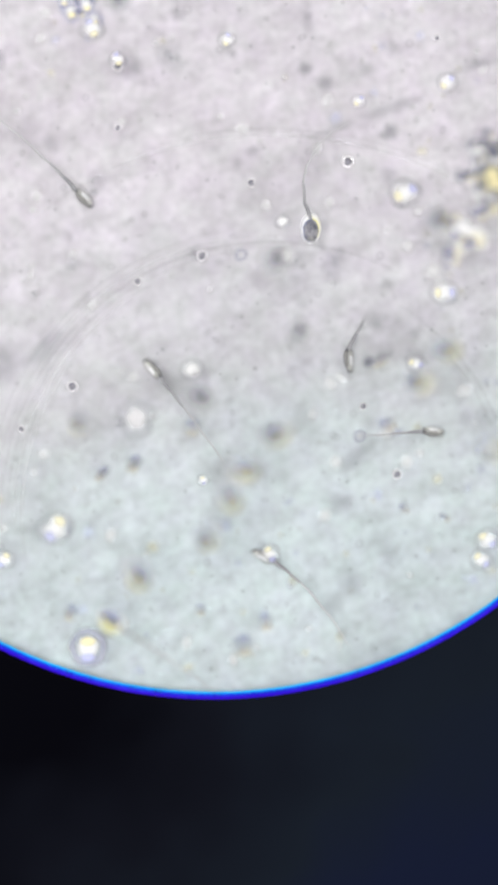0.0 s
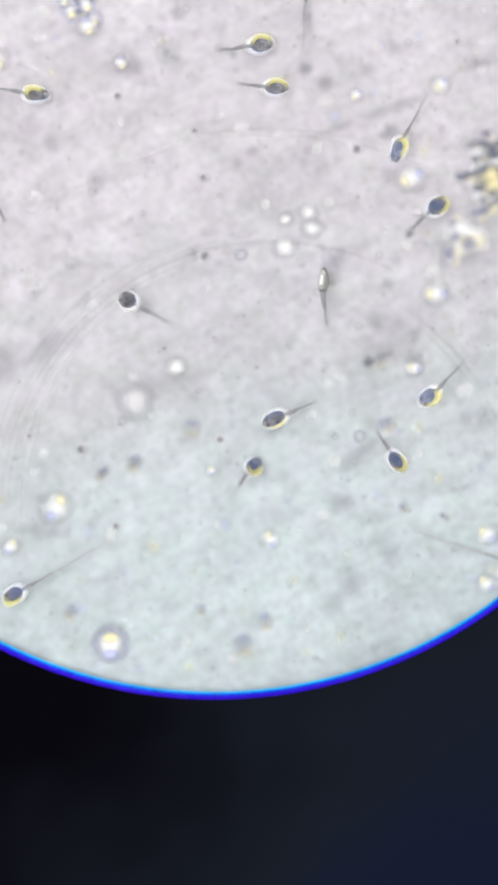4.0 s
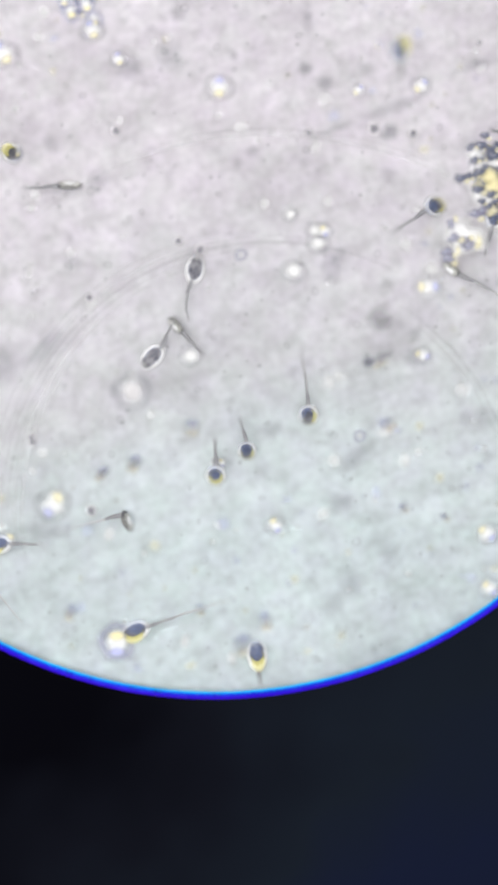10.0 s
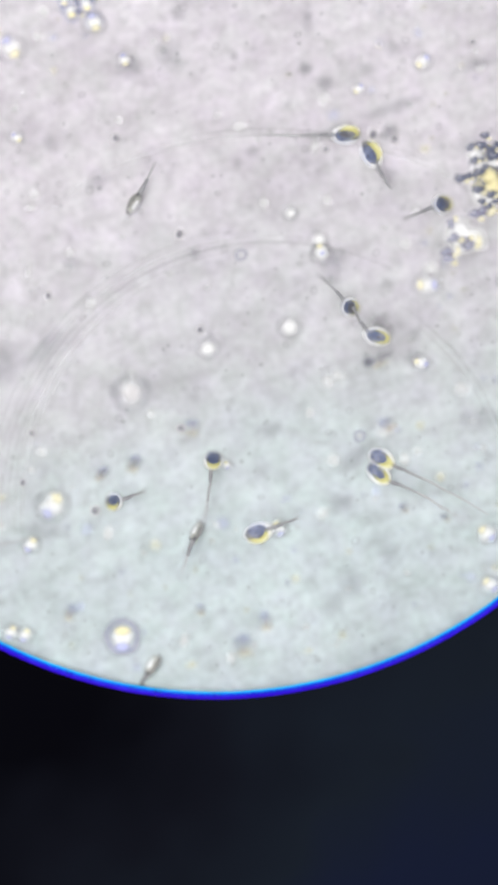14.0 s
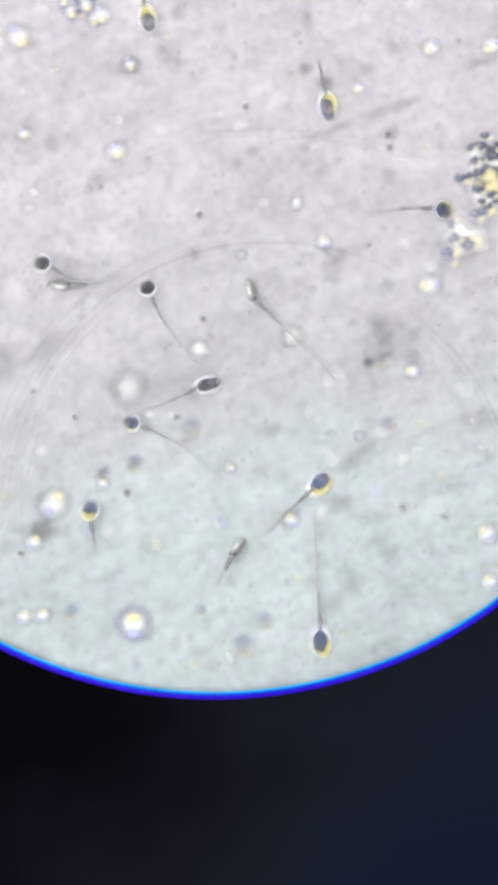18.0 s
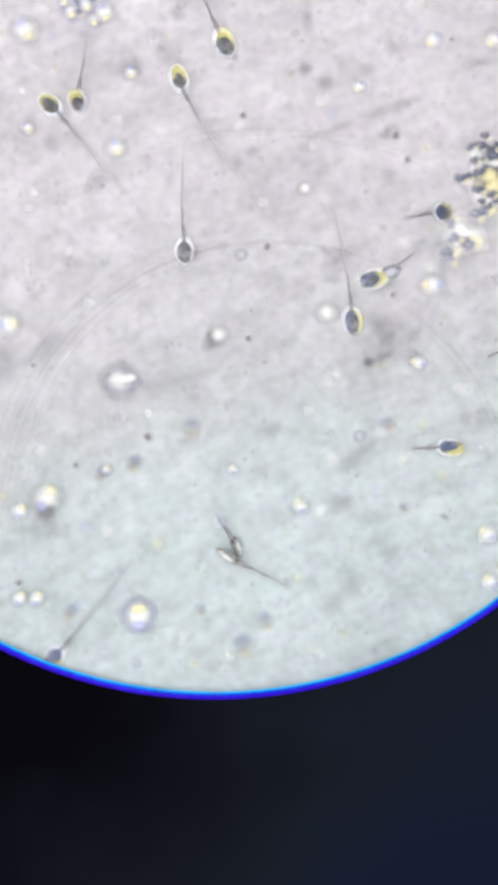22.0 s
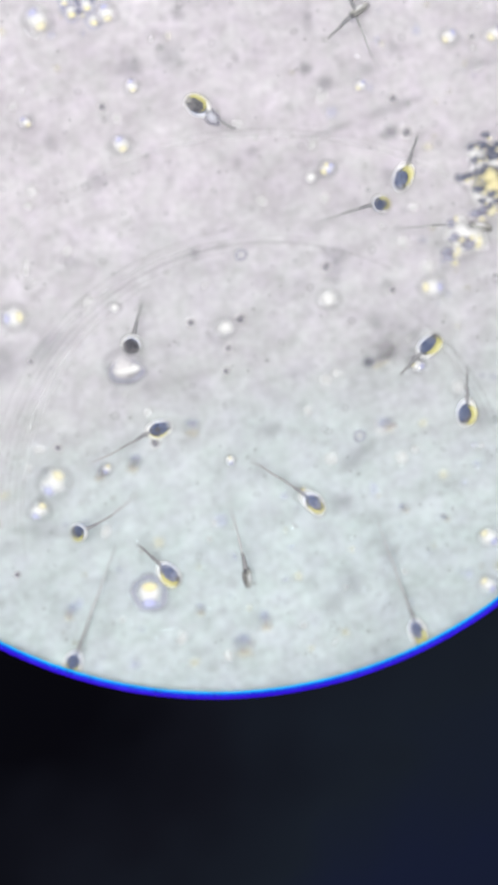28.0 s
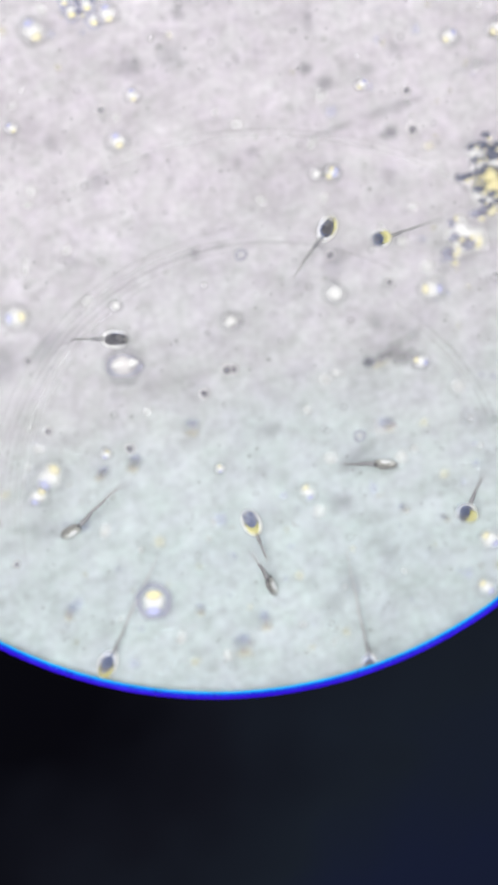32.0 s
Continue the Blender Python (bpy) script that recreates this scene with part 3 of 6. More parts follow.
def speck(radius, seed):
    top = empty("speck", label="small dark round particle with a pale margin", category="speck", group="dark specks")
    part("grain", lump_mesh("grain", radius * 0.75, seed, SPECK, 0.5), top)
    rim = part("margin", lens("margin", radius * 1.75, radius * 1.75, 0.001, soft, DIM, 0.1, seed), top, "pale margin")
    rim.location.z = -0.003
    return top


def blot(radius, seed):
    top = empty("dark_clot", label="soft dark clot of debris drifting in the liquid", category="debris", group="dark clots")
    rng = random.Random(seed)
    for i in range(3):
        lobe = part("lobe", lens("lobe", radius * rng.uniform(0.7, 1.2), radius * rng.uniform(0.5, 0.9), 0.003, soft, CLOT, 0.3, seed + i), top)
        lobe.matrix_basis = pose(radius * rng.uniform(-0.6, 0.6), radius * rng.uniform(-0.5, 0.5), 0.0004 * i, 0, 0, rng.uniform(0, 180))
    return top


# ---- the cells ----
SHAPES = ((0.059, 0.034, 0.45), (0.054, 0.034, -0.25), (0.060, 0.033, 0.30), (0.051, 0.035, 0.05), (0.056, 0.032, 0.60))
HEADS = [head_mesh("head", *shape, k + 1) for k, shape in enumerate(SHAPES)]
CAPS = [cap_mesh(*shape) for shape in SHAPES]
MIDPIECE = tube_mesh("midpiece", 0.042, 0.0056, 0.0032, NECK, 0.0014)
SEGMENT = 0.044
SEGMENTS = [tube_mesh("tail_segment", SEGMENT * 1.04, 0.0030, 0.0026, ROOT, 0.0008), tube_mesh("tail_segment", SEGMENT * 1.04, 0.0026, 0.0023, TAIL, -0.0008),
            tube_mesh("tail_segment", SEGMENT * 1.04, 0.0023, 0.0019, TAIL, 0.0008), tube_mesh("tail_segment", SEGMENT * 1.04, 0.0019, 0.0015, TIP, -0.0006),
            tube_mesh("tail_segment", SEGMENT * 1.04, 0.0015, 0.0009, TIP, 0.0004)]
FAINT = [tube_mesh("tail_segment", SEGMENT * 1.04, 0.0022 - 0.0003 * i, 0.0019 - 0.0003 * i, TIP) for i in range(5)]
# the bright halo of light round each head, painted as a pale fading disc
HALO_DISC = lens("coating", 0.0370, 0.0258, 0.003, halo, HALO_WHITE, 0.05, 7, trail=0.12)
# the optics' colour fringing at each head, painted as shifted yellow and blue discs
FRINGE = lens("fringe", 0.0280, 0.0190, 0.0006, halo, YELLOW, 0.03, 8)
HUE = lens("cool_fringe", 0.0285, 0.0200, 0.0006, plateau, VIOLET, 0.03, 9)


def cell(kind, size, faint=False):
    top = empty("sperm_cell", label="grey swimming sperm cell with oval head and thin tail", category="sperm cell", group="swimming cells")
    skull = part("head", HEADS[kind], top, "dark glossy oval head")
    part("acrosome", CAPS[kind], skull, "paler front cap")
    part("midpiece", MIDPIECE, top).location = (-0.021, 0, 0)
    for data in FAINT if faint else SEGMENTS:
        part("tail_segment", data, top)
    part("coating", HALO_DISC, top, "clear bright coating round the head")
    part("fringe", FRINGE, top, "thin yellow fringe")
    part("cool_fringe", HUE, top, "thin blue fringe")
    top.scale = (size, size, size)
    return top


def residue(top):
    """The droplet of cytoplasm that some cells drag along behind the head."""
    neck = [c for c in top.children if c.name.startswith("midpiece")][0]
    part("droplet_core", lens("droplet_core", 0.020, 0.013, 0.004, soft, MILK, 0.12, 4), neck, "murky droplet behind the head").matrix_basis = pose(-0.020, 0.004, 0.002, 0, 0, -12)
    part("droplet_wall", lens("droplet_wall", 0.025, 0.0165, 0.002, ring, FLECK, 0.12, 4), neck, "thin dark wall").matrix_basis = pose(-0.020, 0.004, 0.001, 0, 0, -12)


def between(rows, t):
    """The row at t on a smooth curve through rows of (seconds, values...)."""
    if t <= rows[0][0]:
        return rows[0][1:]
    if t >= rows[-1][0]:
        return rows[-1][1:]
    k = max(i for i in range(len(rows) - 1) if rows[i][0] <= t)
    a, b = rows[k], rows[k + 1]
    p, n = rows[max(0, k - 1)], rows[min(len(rows) - 1, k + 2)]
    h = b[0] - a[0]
    u = (t - a[0]) / h
    out = []
    for i in range(1, len(a)):
        if i >= 4:
            out.append(a[i] + (b[i] - a[i]) * (min(1.0, u * h / 0.5) if i == 4 else u))
            continue
        ma = (b[i] - p[i]) / (b[0] - p[0]) * h
        mb = (n[i] - a[i]) / (n[0] - a[0]) * h
        out.append((2 * u ** 3 - 3 * u ** 2 + 1) * a[i] + (u ** 3 - 2 * u ** 2 + u) * ma + (3 * u ** 2 - 2 * u ** 3) * b[i] + (u ** 3 - u ** 2) * mb)
    return out


COUNT = [0]


def completed(rows):
    """Rows of (seconds, x, y, heading, roll, lift, pitch, kink, bend, reach): what a row leaves out glides between those that give it."""
    known = [(r[0], r[6]) for r in rows if len(r) > 6] or [(0.0, 15.0)]
    tails = [(r[0], *r[7:]) for r in rows if len(r) > 7] or [(0.0, 0.0, 0.0, 0.12)]

    def glide(keys, t):
        if t <= keys[0][0]:
            return keys[0][1:]
        for a, b in zip(keys, keys[1:]):
            if t <= b[0]:
                u = (t - a[0]) / (b[0] - a[0])
                return tuple(p + (q - p) * u for p, q in zip(a[1:], b[1:]))
        return keys[-1][1:]

    return [(*r[:6], *(r[6:7] or glide(known, r[0])), *(r[7:] or glide(tails, r[0]))) for r in rows]


def rising(reach):
    """The tilts of midpiece and tail pieces, growing towards the tip, with which a tail spans that length seen from above."""
    spans = (0.039, *[SEGMENT] * 5)
    low, high = 0.0, 400.0
    for _ in range(14):
        mid = (low + high) / 2
        tilts = [min(84.0, mid * max(0.0, (i - 0.5) / 4.5)) for i in range(6)]
        if sum(s * math.cos(radians(a)) for s, a in zip(spans, tilts)) > reach:
            low = mid
        else:
            high = mid
    return tilts


def swim(rows, label=""):
    """One cell and its way, with the beat of its tail: rows as completed() makes them."""
    k = COUNT[0]
    COUNT[0] += 1
    rng = random.Random(100 + k)
    size = rng.uniform(0.92, 1.06)
    rows = completed(rows)
    top = tagged(cell((0, 1, 2, 3, 1, 4, 2)[k % 7], size, "pale" in label), label)
    if "droplet" in label:
        residue(top)
    first, last = max(0.0, rows[0][0] - 0.3), min(32.0, rows[-1][0] + 0.3)
    times = sorted({0.0, 32.0, *[round(first + 0.2 * i, 2) for i in range(int((last - first) / 0.2) + 1)], *[round(r[0], 2) for r in rows]})
    segments = [c for c in top.children if c.name.startswith("tail_segment")]
    fringe = [c for c in top.children if c.name.startswith("fringe")][0]
    cool = [c for c in top.children if c.name.startswith("cool_fringe")][0]
    beat, phase = rng.uniform(0.7, 1.2), rng.uniform(0, 6.28)
    ways, rolls, halo_rows, necks, fringes, cools, chains = [], [], [], [], [], [], [[] for _ in segments]
    for t in times:
        x, y, heading, roll, lift, pitch, kink, bend, reach = between(rows, t)
        inward = FIELD_RADIUS - math.hypot(x - FIELD.x, y - FIELD.y)
        under = max(-0.010, min(-0.003, 0.1 * inward))
        lift = min(lift + 0.010, max(under, 1.2 * (inward - 0.05)))
        m = pose(x, y, lift) @ pose(0, 0, 0, 0, 0, heading)
        rolls.append((t, pose(0, 0, 0, roll, pitch)))
        aside = min(1.0, roll / 110)
        halo_rows.append((t, pose(0, 0, -0.030 * aside, 90.0 * aside, pitch)))
        ways.append((t, m))
        out = Vector((x, y, 0)) - AXIS
        far = min(1.0, (out.length / 0.40) ** 1.4)
        for rows_of, share, up in ((fringes, 0.0165, -0.005 + 0.0100 * far), (cools, -0.0135, 0.0030 + 0.0085 * min(1.0, max(0.0, max(-out.y, 0.75 * out.x) / 0.4 - 0.4)))):
            ahead = share * (out.x * math.cos(radians(heading)) + out.y * math.sin(radians(heading)))
            level = (up - math.sin(radians(pitch)) * ahead) / math.cos(radians(pitch)) * min(1.0, max(0.0, (inward + 0.02) / 0.03))
            shift = Vector((x, y, lift)) + out * share + Vector((0, 0, level - 0.026 * aside))
            rows_of.append((t, m.inverted() @ Matrix.Translation(shift) @ pose(0, 0, 0, 0, 0, heading) @ pose(0, 0, 0, 90.0 * aside, pitch)))
        hang = min(1.0, max(0.0, roll - 150) / 25)
        flat = min(1.0, max(0.0, (inward - 0.08) / 0.12)) * min(1.0, max(0.0, 1 + lift / 0.02))
        radial = (Vector((x, y, 0)) - FIELD).normalized()
        outward = -radial.x * math.cos(radians(heading + kink)) - radial.y * math.sin(radians(heading + kink))
        droop = 30.0 * max(0.0, outward) * min(1.0, max(0.0, (0.30 - inward) / 0.12))
        flat *= 1 - min(1.0, droop / 6.0)
        tilts = [-88.0 * hang + (a * flat - droop) * (1 - hang) for a in rising(1.25 * reach / size)]
        swing = math.sin(math.pi * t) ** 2
        turn = kink - 0.5 * bend
        at = Vector((-0.021 * math.cos(radians(pitch)), 0, 0.021 * math.sin(radians(pitch)) * (1 - hang)))
        tilts[0] += 0.4 * pitch * flat
        for i, (chain, tilt) in enumerate(zip((necks, *chains), tilts)):
            piece = Matrix.Translation(at) @ pose(0, 0, 0, 0, tilt, turn)
            chain.append((t, piece))
            at = piece @ Vector((-SEGMENT if i else -0.039, 0, 0))
            turn += bend / 3 + swing * (4 + 2.5 * i) * math.sin(6.283 * beat * t + phase - 0.95 * i)
    walk(top, ways)
    walk([c for c in top.children if c.name.startswith("head")][0], rolls)
    walk([c for c in top.children if c.name.startswith("coating")][0], halo_rows)
    walk([c for c in top.children if c.name.startswith("midpiece")][0], necks)
    walk(fringe, fringes)
    walk(cool, cools)
    for ob, chain in zip(segments, chains):
        walk(ob, chain)


# the stage is refocused at the start and once more late: (seconds, rise)
REFOCUS = [(0.0, 0.036), (1.0, 0.036), (2.0, 0.030), (3.0, 0.0), (23.6, 0.0), (24.0, 0.11), (24.4, 0.16), (25.0, 0.13), (25.5, 0.05), (26.2, 0.0), (32.0, 0.0)]


def risen(t):
    for (a, low), (c, high) in zip(REFOCUS, REFOCUS[1:]):
        if a <= t <= c:
            return low + (high - low) * (t - a) / (c - a)
    return 0.0


def drift(ob, rows, start=-9.0, end=99.0, z=0.002):
    """A particle carried slowly along: rows of (seconds, x, y); it comes up out of the liquid at start and sinks at end."""
    rows = [(t, x, y, 0) for t, x, y in rows]
    times = sorted({0.0, 32.0, *[r[0] for r in rows], *[r[0] for r in REFOCUS],
                    *[t for t in (start - 0.8, start, end, end + 0.8) if 0 < t < 32]})
    walk(ob, [(t, pose(*between(rows, t)[:2], (z + risen(t)) if start <= t <= end else -0.045)) for t in times])


def motions():
    for ob, way, level in ((DUST, (0.010, -0.014), -0.0138), (GLEAMS, (-0.012, 0.010), -0.0138), (GRAINS, (0.03, 0.02), 0.012),
                           (RINGLETS, (-0.02, 0.015), 0.012), (WARM, (0.015, 0.012), -0.0138), (COOL, (-0.01, 0.014), -0.0138)):
        walk(ob, [(t, pose(way[0] * t / 32, way[1] * t / 32, level + (rise if t > 3 else 0.0))) for t, rise in REFOCUS])
    walk(CLUMP, [(t, pose(0.484, 0.57, lift)) for t, lift in ((0.0, 0.10), (1.0, 0.095), (3.0, 0.085), (5.5, 0.075), (6.5, 0.058), (12.0, 0.052), (23.5, 0.056), (24.1, 0.090), (24.8, 0.095), (25.3, 0.070), (25.6, 0.056), (27.5, 0.060), (32.0, 0.064))])
    for gel in BRIGHTENING:
        x, y, z = gel.location
        walk(gel, [(t, pose(x, y, z + up)) for t, up in ((0.0, 0.0), (23.6, 0.0), (24.0, 0.030), (25.2, 0.030), (25.6, 0.0), (32.0, 0.0))])
    swim([(0, -0.664, 0.686, 0, 0, 0), (1, -0.466, 0.715, 5, 0, 0.076, 10, 0, 0, 0), (1.5, -0.384, 0.782, 30, 0, 0.068), (2, -0.266, 0.753, 0, 0, 0.056, 10, -6, 0, 0.114), (2.5, -0.223, 0.8, 48, 0, 0.046), (3, -0.098, 0.718, -35, 0, 0.036, 10, 0, 0, 0), (3.5, 0.029, 0.78, 15, 0, 0.02), (5.5, 0.104, 0.76, -60, 0, 0), (6, 0.151, 0.733, -65, 0, 0, 10, -2, 59, 0.0812), (6.5, 0.005, 0.689, -185, 125, 0), (7, 0.024, 0.578, -125, 125, 0, 22, -20, 80, 0.0727), (7.5, -0.058, 0.491, -115, 125, 0), (8, -0.045, 0.395, -125, 0, 0, 50, 0, 0, 0.0131), (8.5, -0.055, 0.343, -130, 0, 0), (9, 0.011, 0.309, -118, 0, 0, 10, 19, 0, 0.04), (9.5, -0.07, 0.289, -230, 0, 0), (10, -0.119, 0.383, -280, 0, 0, 10, 16, 55, 0.0898), (10.5, -0.07, 0.446, -320, 0, 0), (11, -0.011, 0.415, -310, 0, 0, 10, -26, -54, 0.102), (11.5, 0.049, 0.414, -340, 0, 0), (12, 0.124, 0.44, -330, 0, 0, 50, 7, -48, 0.1), (12.5, 0.2, 0.421, -385, 0, 0), (13, 0.255, 0.404, -385, 0, 0, 10, 6, 35, 0.0778), (13.5, 0.326, 0.343, -410, 0, 0), (14, 0.284, 0.234, -375, 0, 0, 10, -47, -14, 0.0435), (14.5, 0.306, 0.133, -420, 125, 0), (16.5, 0.516, 0.084, -420, 0, 0), (17.2, 0.636, 0.068, -368, 0, 0), (18.7, 1.008, 0.017, -368, 0, 0)])
    swim([(0, -0.283, 0.965, -90, 0, 0.14, 10, 0, 0, 0), (1, -0.286, 0.978, -60, 0, 0.076), (1.5, -0.208, 0.98, -10, 0, 0.068), (2, -0.136, 0.965, 30, 0, 0.056, 10, 0, 0, 0), (2.5, -0.126, 0.948, -20, 0, 0.046), (3, -0.086, 0.926, 15, 0, 0.036, 10, 0, 0, 0), (3.5, -0.025, 0.909, 15, 0, 0.02), (5.5, 0.173, 0.782, 0, 0, 0), (6, 0.259, 0.78, -5, 0, 0, 10, -3, 0, 0.0518), (6.5, 0.306, 0.772, -5, 125, 0), (7, 0.351, 0.728, -10, 0, 0, 10, -5, 3, 0.109), (7.5, 0.4, 0.714, -5, 0, 0), (8, 0.436, 0.682, -25, 0, 0, 10, -5, 0, 0.0571), (8.5, 0.466, 0.656, -40, 0, 0), (9, 0.496, 0.682, 0, 0, 0, 10, -4, 0, 0.0389), (9.5, 0.536, 0.68, -10, 0, 0), (10, 0.624, 0.674, -4, 0, 0), (11.5, 0.998, 0.647, -4, 0, 0)])
    swim([(0, 0.574, 1.13, -120, 0, 0), (1.5, 0.449, 0.974, -110, 0, 0.068), (2, 0.432, 0.911, -95, 0, 0.056, 10, 0, 0, 0), (2.5, 0.398, 0.829, -100, 0, 0.046), (3, 0.386, 0.758, -95, 0, 0.036, 10, -14, 14, 0.129), (3.5, 0.352, 0.696, -105, 0, 0.02), (5.5, 0.261, 0.509, -115, 0, 0), (6, 0.211, 0.478, -130, 0, 0, 10, -1, 0, 0.0559), (6.5, 0.158, 0.424, -165, 125, 0), (7, 0.111, 0.38, -130, 0, 0, 10, -28, 0, 0.073), (7.5, 0.069, 0.343, -150, 0, 0), (8, 0.026, 0.278, -132, 0, 0, 10, 8, -14, 0.0854), (8.5, -0.015, 0.251, -115, 0, 0), (9, -0.08, 0.205, -145, 0, 0, 50, -5, 47, 0.0965), (9.5, -0.129, 0.226, -120, 0, 0), (10, -0.214, 0.189, -135, 0, 0, 10, 17, 0, 0.042), (10.5, -0.268, 0.173, -145, 0, 0), (11, -0.316, 0.189, -175, 0, 0, 10, 44, -38, 0.115), (11.5, -0.379, 0.19, -178, 0, 0), (12, -0.408, 0.18, -145, 0, 0, 50, 6, -32, 0.0918), (12.5, -0.47, 0.195, -178, 0, 0), (13, -0.516, 0.198, -175, 0, 0, 10, 9, -17, 0.145), (13.5, -0.589, 0.205, -186, 0, 0), (15, -0.962, 0.244, -186, 0, 0)])
    swim([(0, 0.058, 0.395, -310, 0, 0.14, 10, 0, 0, 0), (0.5, 0.066, 0.492, -270, 0, 0.115), (1, 0.054, 0.539, -270, 0, 0.05, 10, -17, 33, 0.131), (1.5, 0.104, 0.58, -305, 0, 0.068), (2, 0.105, 0.703, -270, 0, 0.056, 10, -6, 0, 0.0641), (2.5, 0.177, 0.75, -310, 0, 0.046), (3, 0.182, 0.83, -300, 0, 0.036, 10, -8, 0, 0.159), (3.5, 0.135, 0.935, -268, 0, 0.02), (4.2, 0.124, 1.08, -266, 0, 0), (5.7, 0.095, 1.454, -266, 0, 0)])
    swim([(0, 0.411, 0.48, -325, 0, 0.14, 50, 0, 0, 0), (1, 0.405, 0.499, -320, 0, 0.076, 10, 12, 0, 0.0943), (1.5, 0.408, 0.505, -325, 0, 0.068), (2, 0.409, 0.505, -315, 0, 0.056, 10, -1, 0, 0.114), (3, 0.417, 0.517, -318, 0, 0.036, 10, 7, 0, 0.0806), (5.5, 0.405, 0.52, -330, 0, 0), (6, 0.405, 0.52, -335, 0, 0, 50, 5, 0, 0.0498), (6.5, 0.398, 0.525, -330, 125, 0), (7, 0.399, 0.511, -340, 0, 0, 50, 3, 0, 0.0528), (8, 0.405, 0.509, -345, 0, 0, 50, 11, 0, 0.0608), (9, 0.404, 0.512, -340, 0, 0, 50, 8, -10, 0.106), (10, 0.41, 0.522, -335, 0, 0, 50, 7, -8, 0.103), (11, 0.403, 0.539, -325, 0, 0, 50, -3, 0, 0.0648), (12, 0.421, 0.516, -335, 0, 0, 50, 3, -5, 0.113), (13, 0.416, 0.512, -335, 0, 0, 50, 1, 0, 0.0956), (14, 0.427, 0.526, -340, 0, 0, 50, 3, 0, 0.0842), (14.5, 0.432, 0.532, -342, 0, 0), (16.5, 0.425, 0.522, -360, 0, 0), (17, 0.427, 0.52, -360, 0, 0, 50, 5, 22, 0.163), (18, 0.427, 0.514, -360, 0, 0, 50, 6, 16, 0.153), (19, 0.427, 0.514, -355, 0, 0, 50, 7, 11, 0.129), (20, 0.427, 0.51, -355, 0, 0, 50, 11, 1, 0.0992), (21, 0.424, 0.508, -355, 0, 0, 50, 9, 0, 0.0554), (22, 0.426, 0.509, -355, 0, 0, 50, 8, 0, 0.077), (23, 0.438, 0.48, -355, 0, 0, 50, 4, 0, 0.0812), (23.5, 0.459, 0.494, -350, 0, 0), (24, 0.474, 0.499, -350, 180, 0.085), (25, 0.486, 0.492, -350, 180, 0.09), (25.5, 0.491, 0.486, -360, 125, 0.045), (27.5, 0.505, 0.482, -360, 0, 0), (28, 0.509, 0.476, -360, 125, 0, 22, 4, 17, 0.165), (29, 0.514, 0.499, -360, 125, 0, 22, 0, 0, 0.0563), (30, 0.526, 0.511, -360, 125, 0, 22, 3, 0, 0.0751), (31, 0.58, 0.517, -360, 0, 0), (32, 0.952, 0.564, -353, 0, 0)], "round-headed sperm cell clinging beside the debris heap")
    swim([(0, 0.111, 0.24, -270, 0, 0.14, 50, 0, 0, 0), (1, 0.111, 0.245, -270, 0, 0.076, 10, 0, 0, 0), (1.5, 0.114, 0.291, -275, 0, 0.068), (2, 0.105, 0.286, -270, 0, 0.056, 50, 14, 0, 0.0381), (2.5, 0.143, 0.312, -275, 0, 0.046), (3, 0.177, 0.336, -282, 0, 0.036, 10, 4, 0, 0.0801), (3.5, 0.17, 0.34, -275, 0, 0.02), (5.5, 0.143, 0.404, -265, 125, 0), (6, 0.104, 0.393, -255, 125, 0, 22, 16, 0, 0.0778), (6.5, 0.121, 0.393, -240, 125, 0), (7, 0.104, 0.375, -100, 125, 0, 22, 0, 0, 0), (7.5, 0.069, 0.403, -90, 125, 0), (8, 0.074, 0.405, 90, 125, 0, 22, 9, 0, 0.0364), (8.5, 0.092, 0.411, 90, 125, 0), (9, 0.052, 0.459, 92, 125, 0, 22, -2, 0, 0.045), (9.7, 0.036, 0.542, 92, 125, -0.06)])
    swim([(0, -0.211, 0.161, -225, 125, 0, 22, -8, -1, 0.234), (0.5, -0.247, 0.163, -185, 0, 0.115), (1, -0.295, 0.189, -180, 125, 0, 22, 0, 0, 0.0141), (1.5, -0.354, 0.221, -195, 0, 0.068), (2, -0.432, 0.234, -270, 125, 0.056, 22, 0, 0, 0.0133), (2.5, -0.44, 0.34, -245, 0, 0.046), (3, -0.516, 0.401, -215, 0, 0.036, 10, -9, 0, 0.0489), (3.5, -0.529, 0.499, -235, 0, 0.02), (4.3, -0.626, 0.605, -227, 0, 0), (5.8, -0.88, 0.881, -227, 0, 0)])
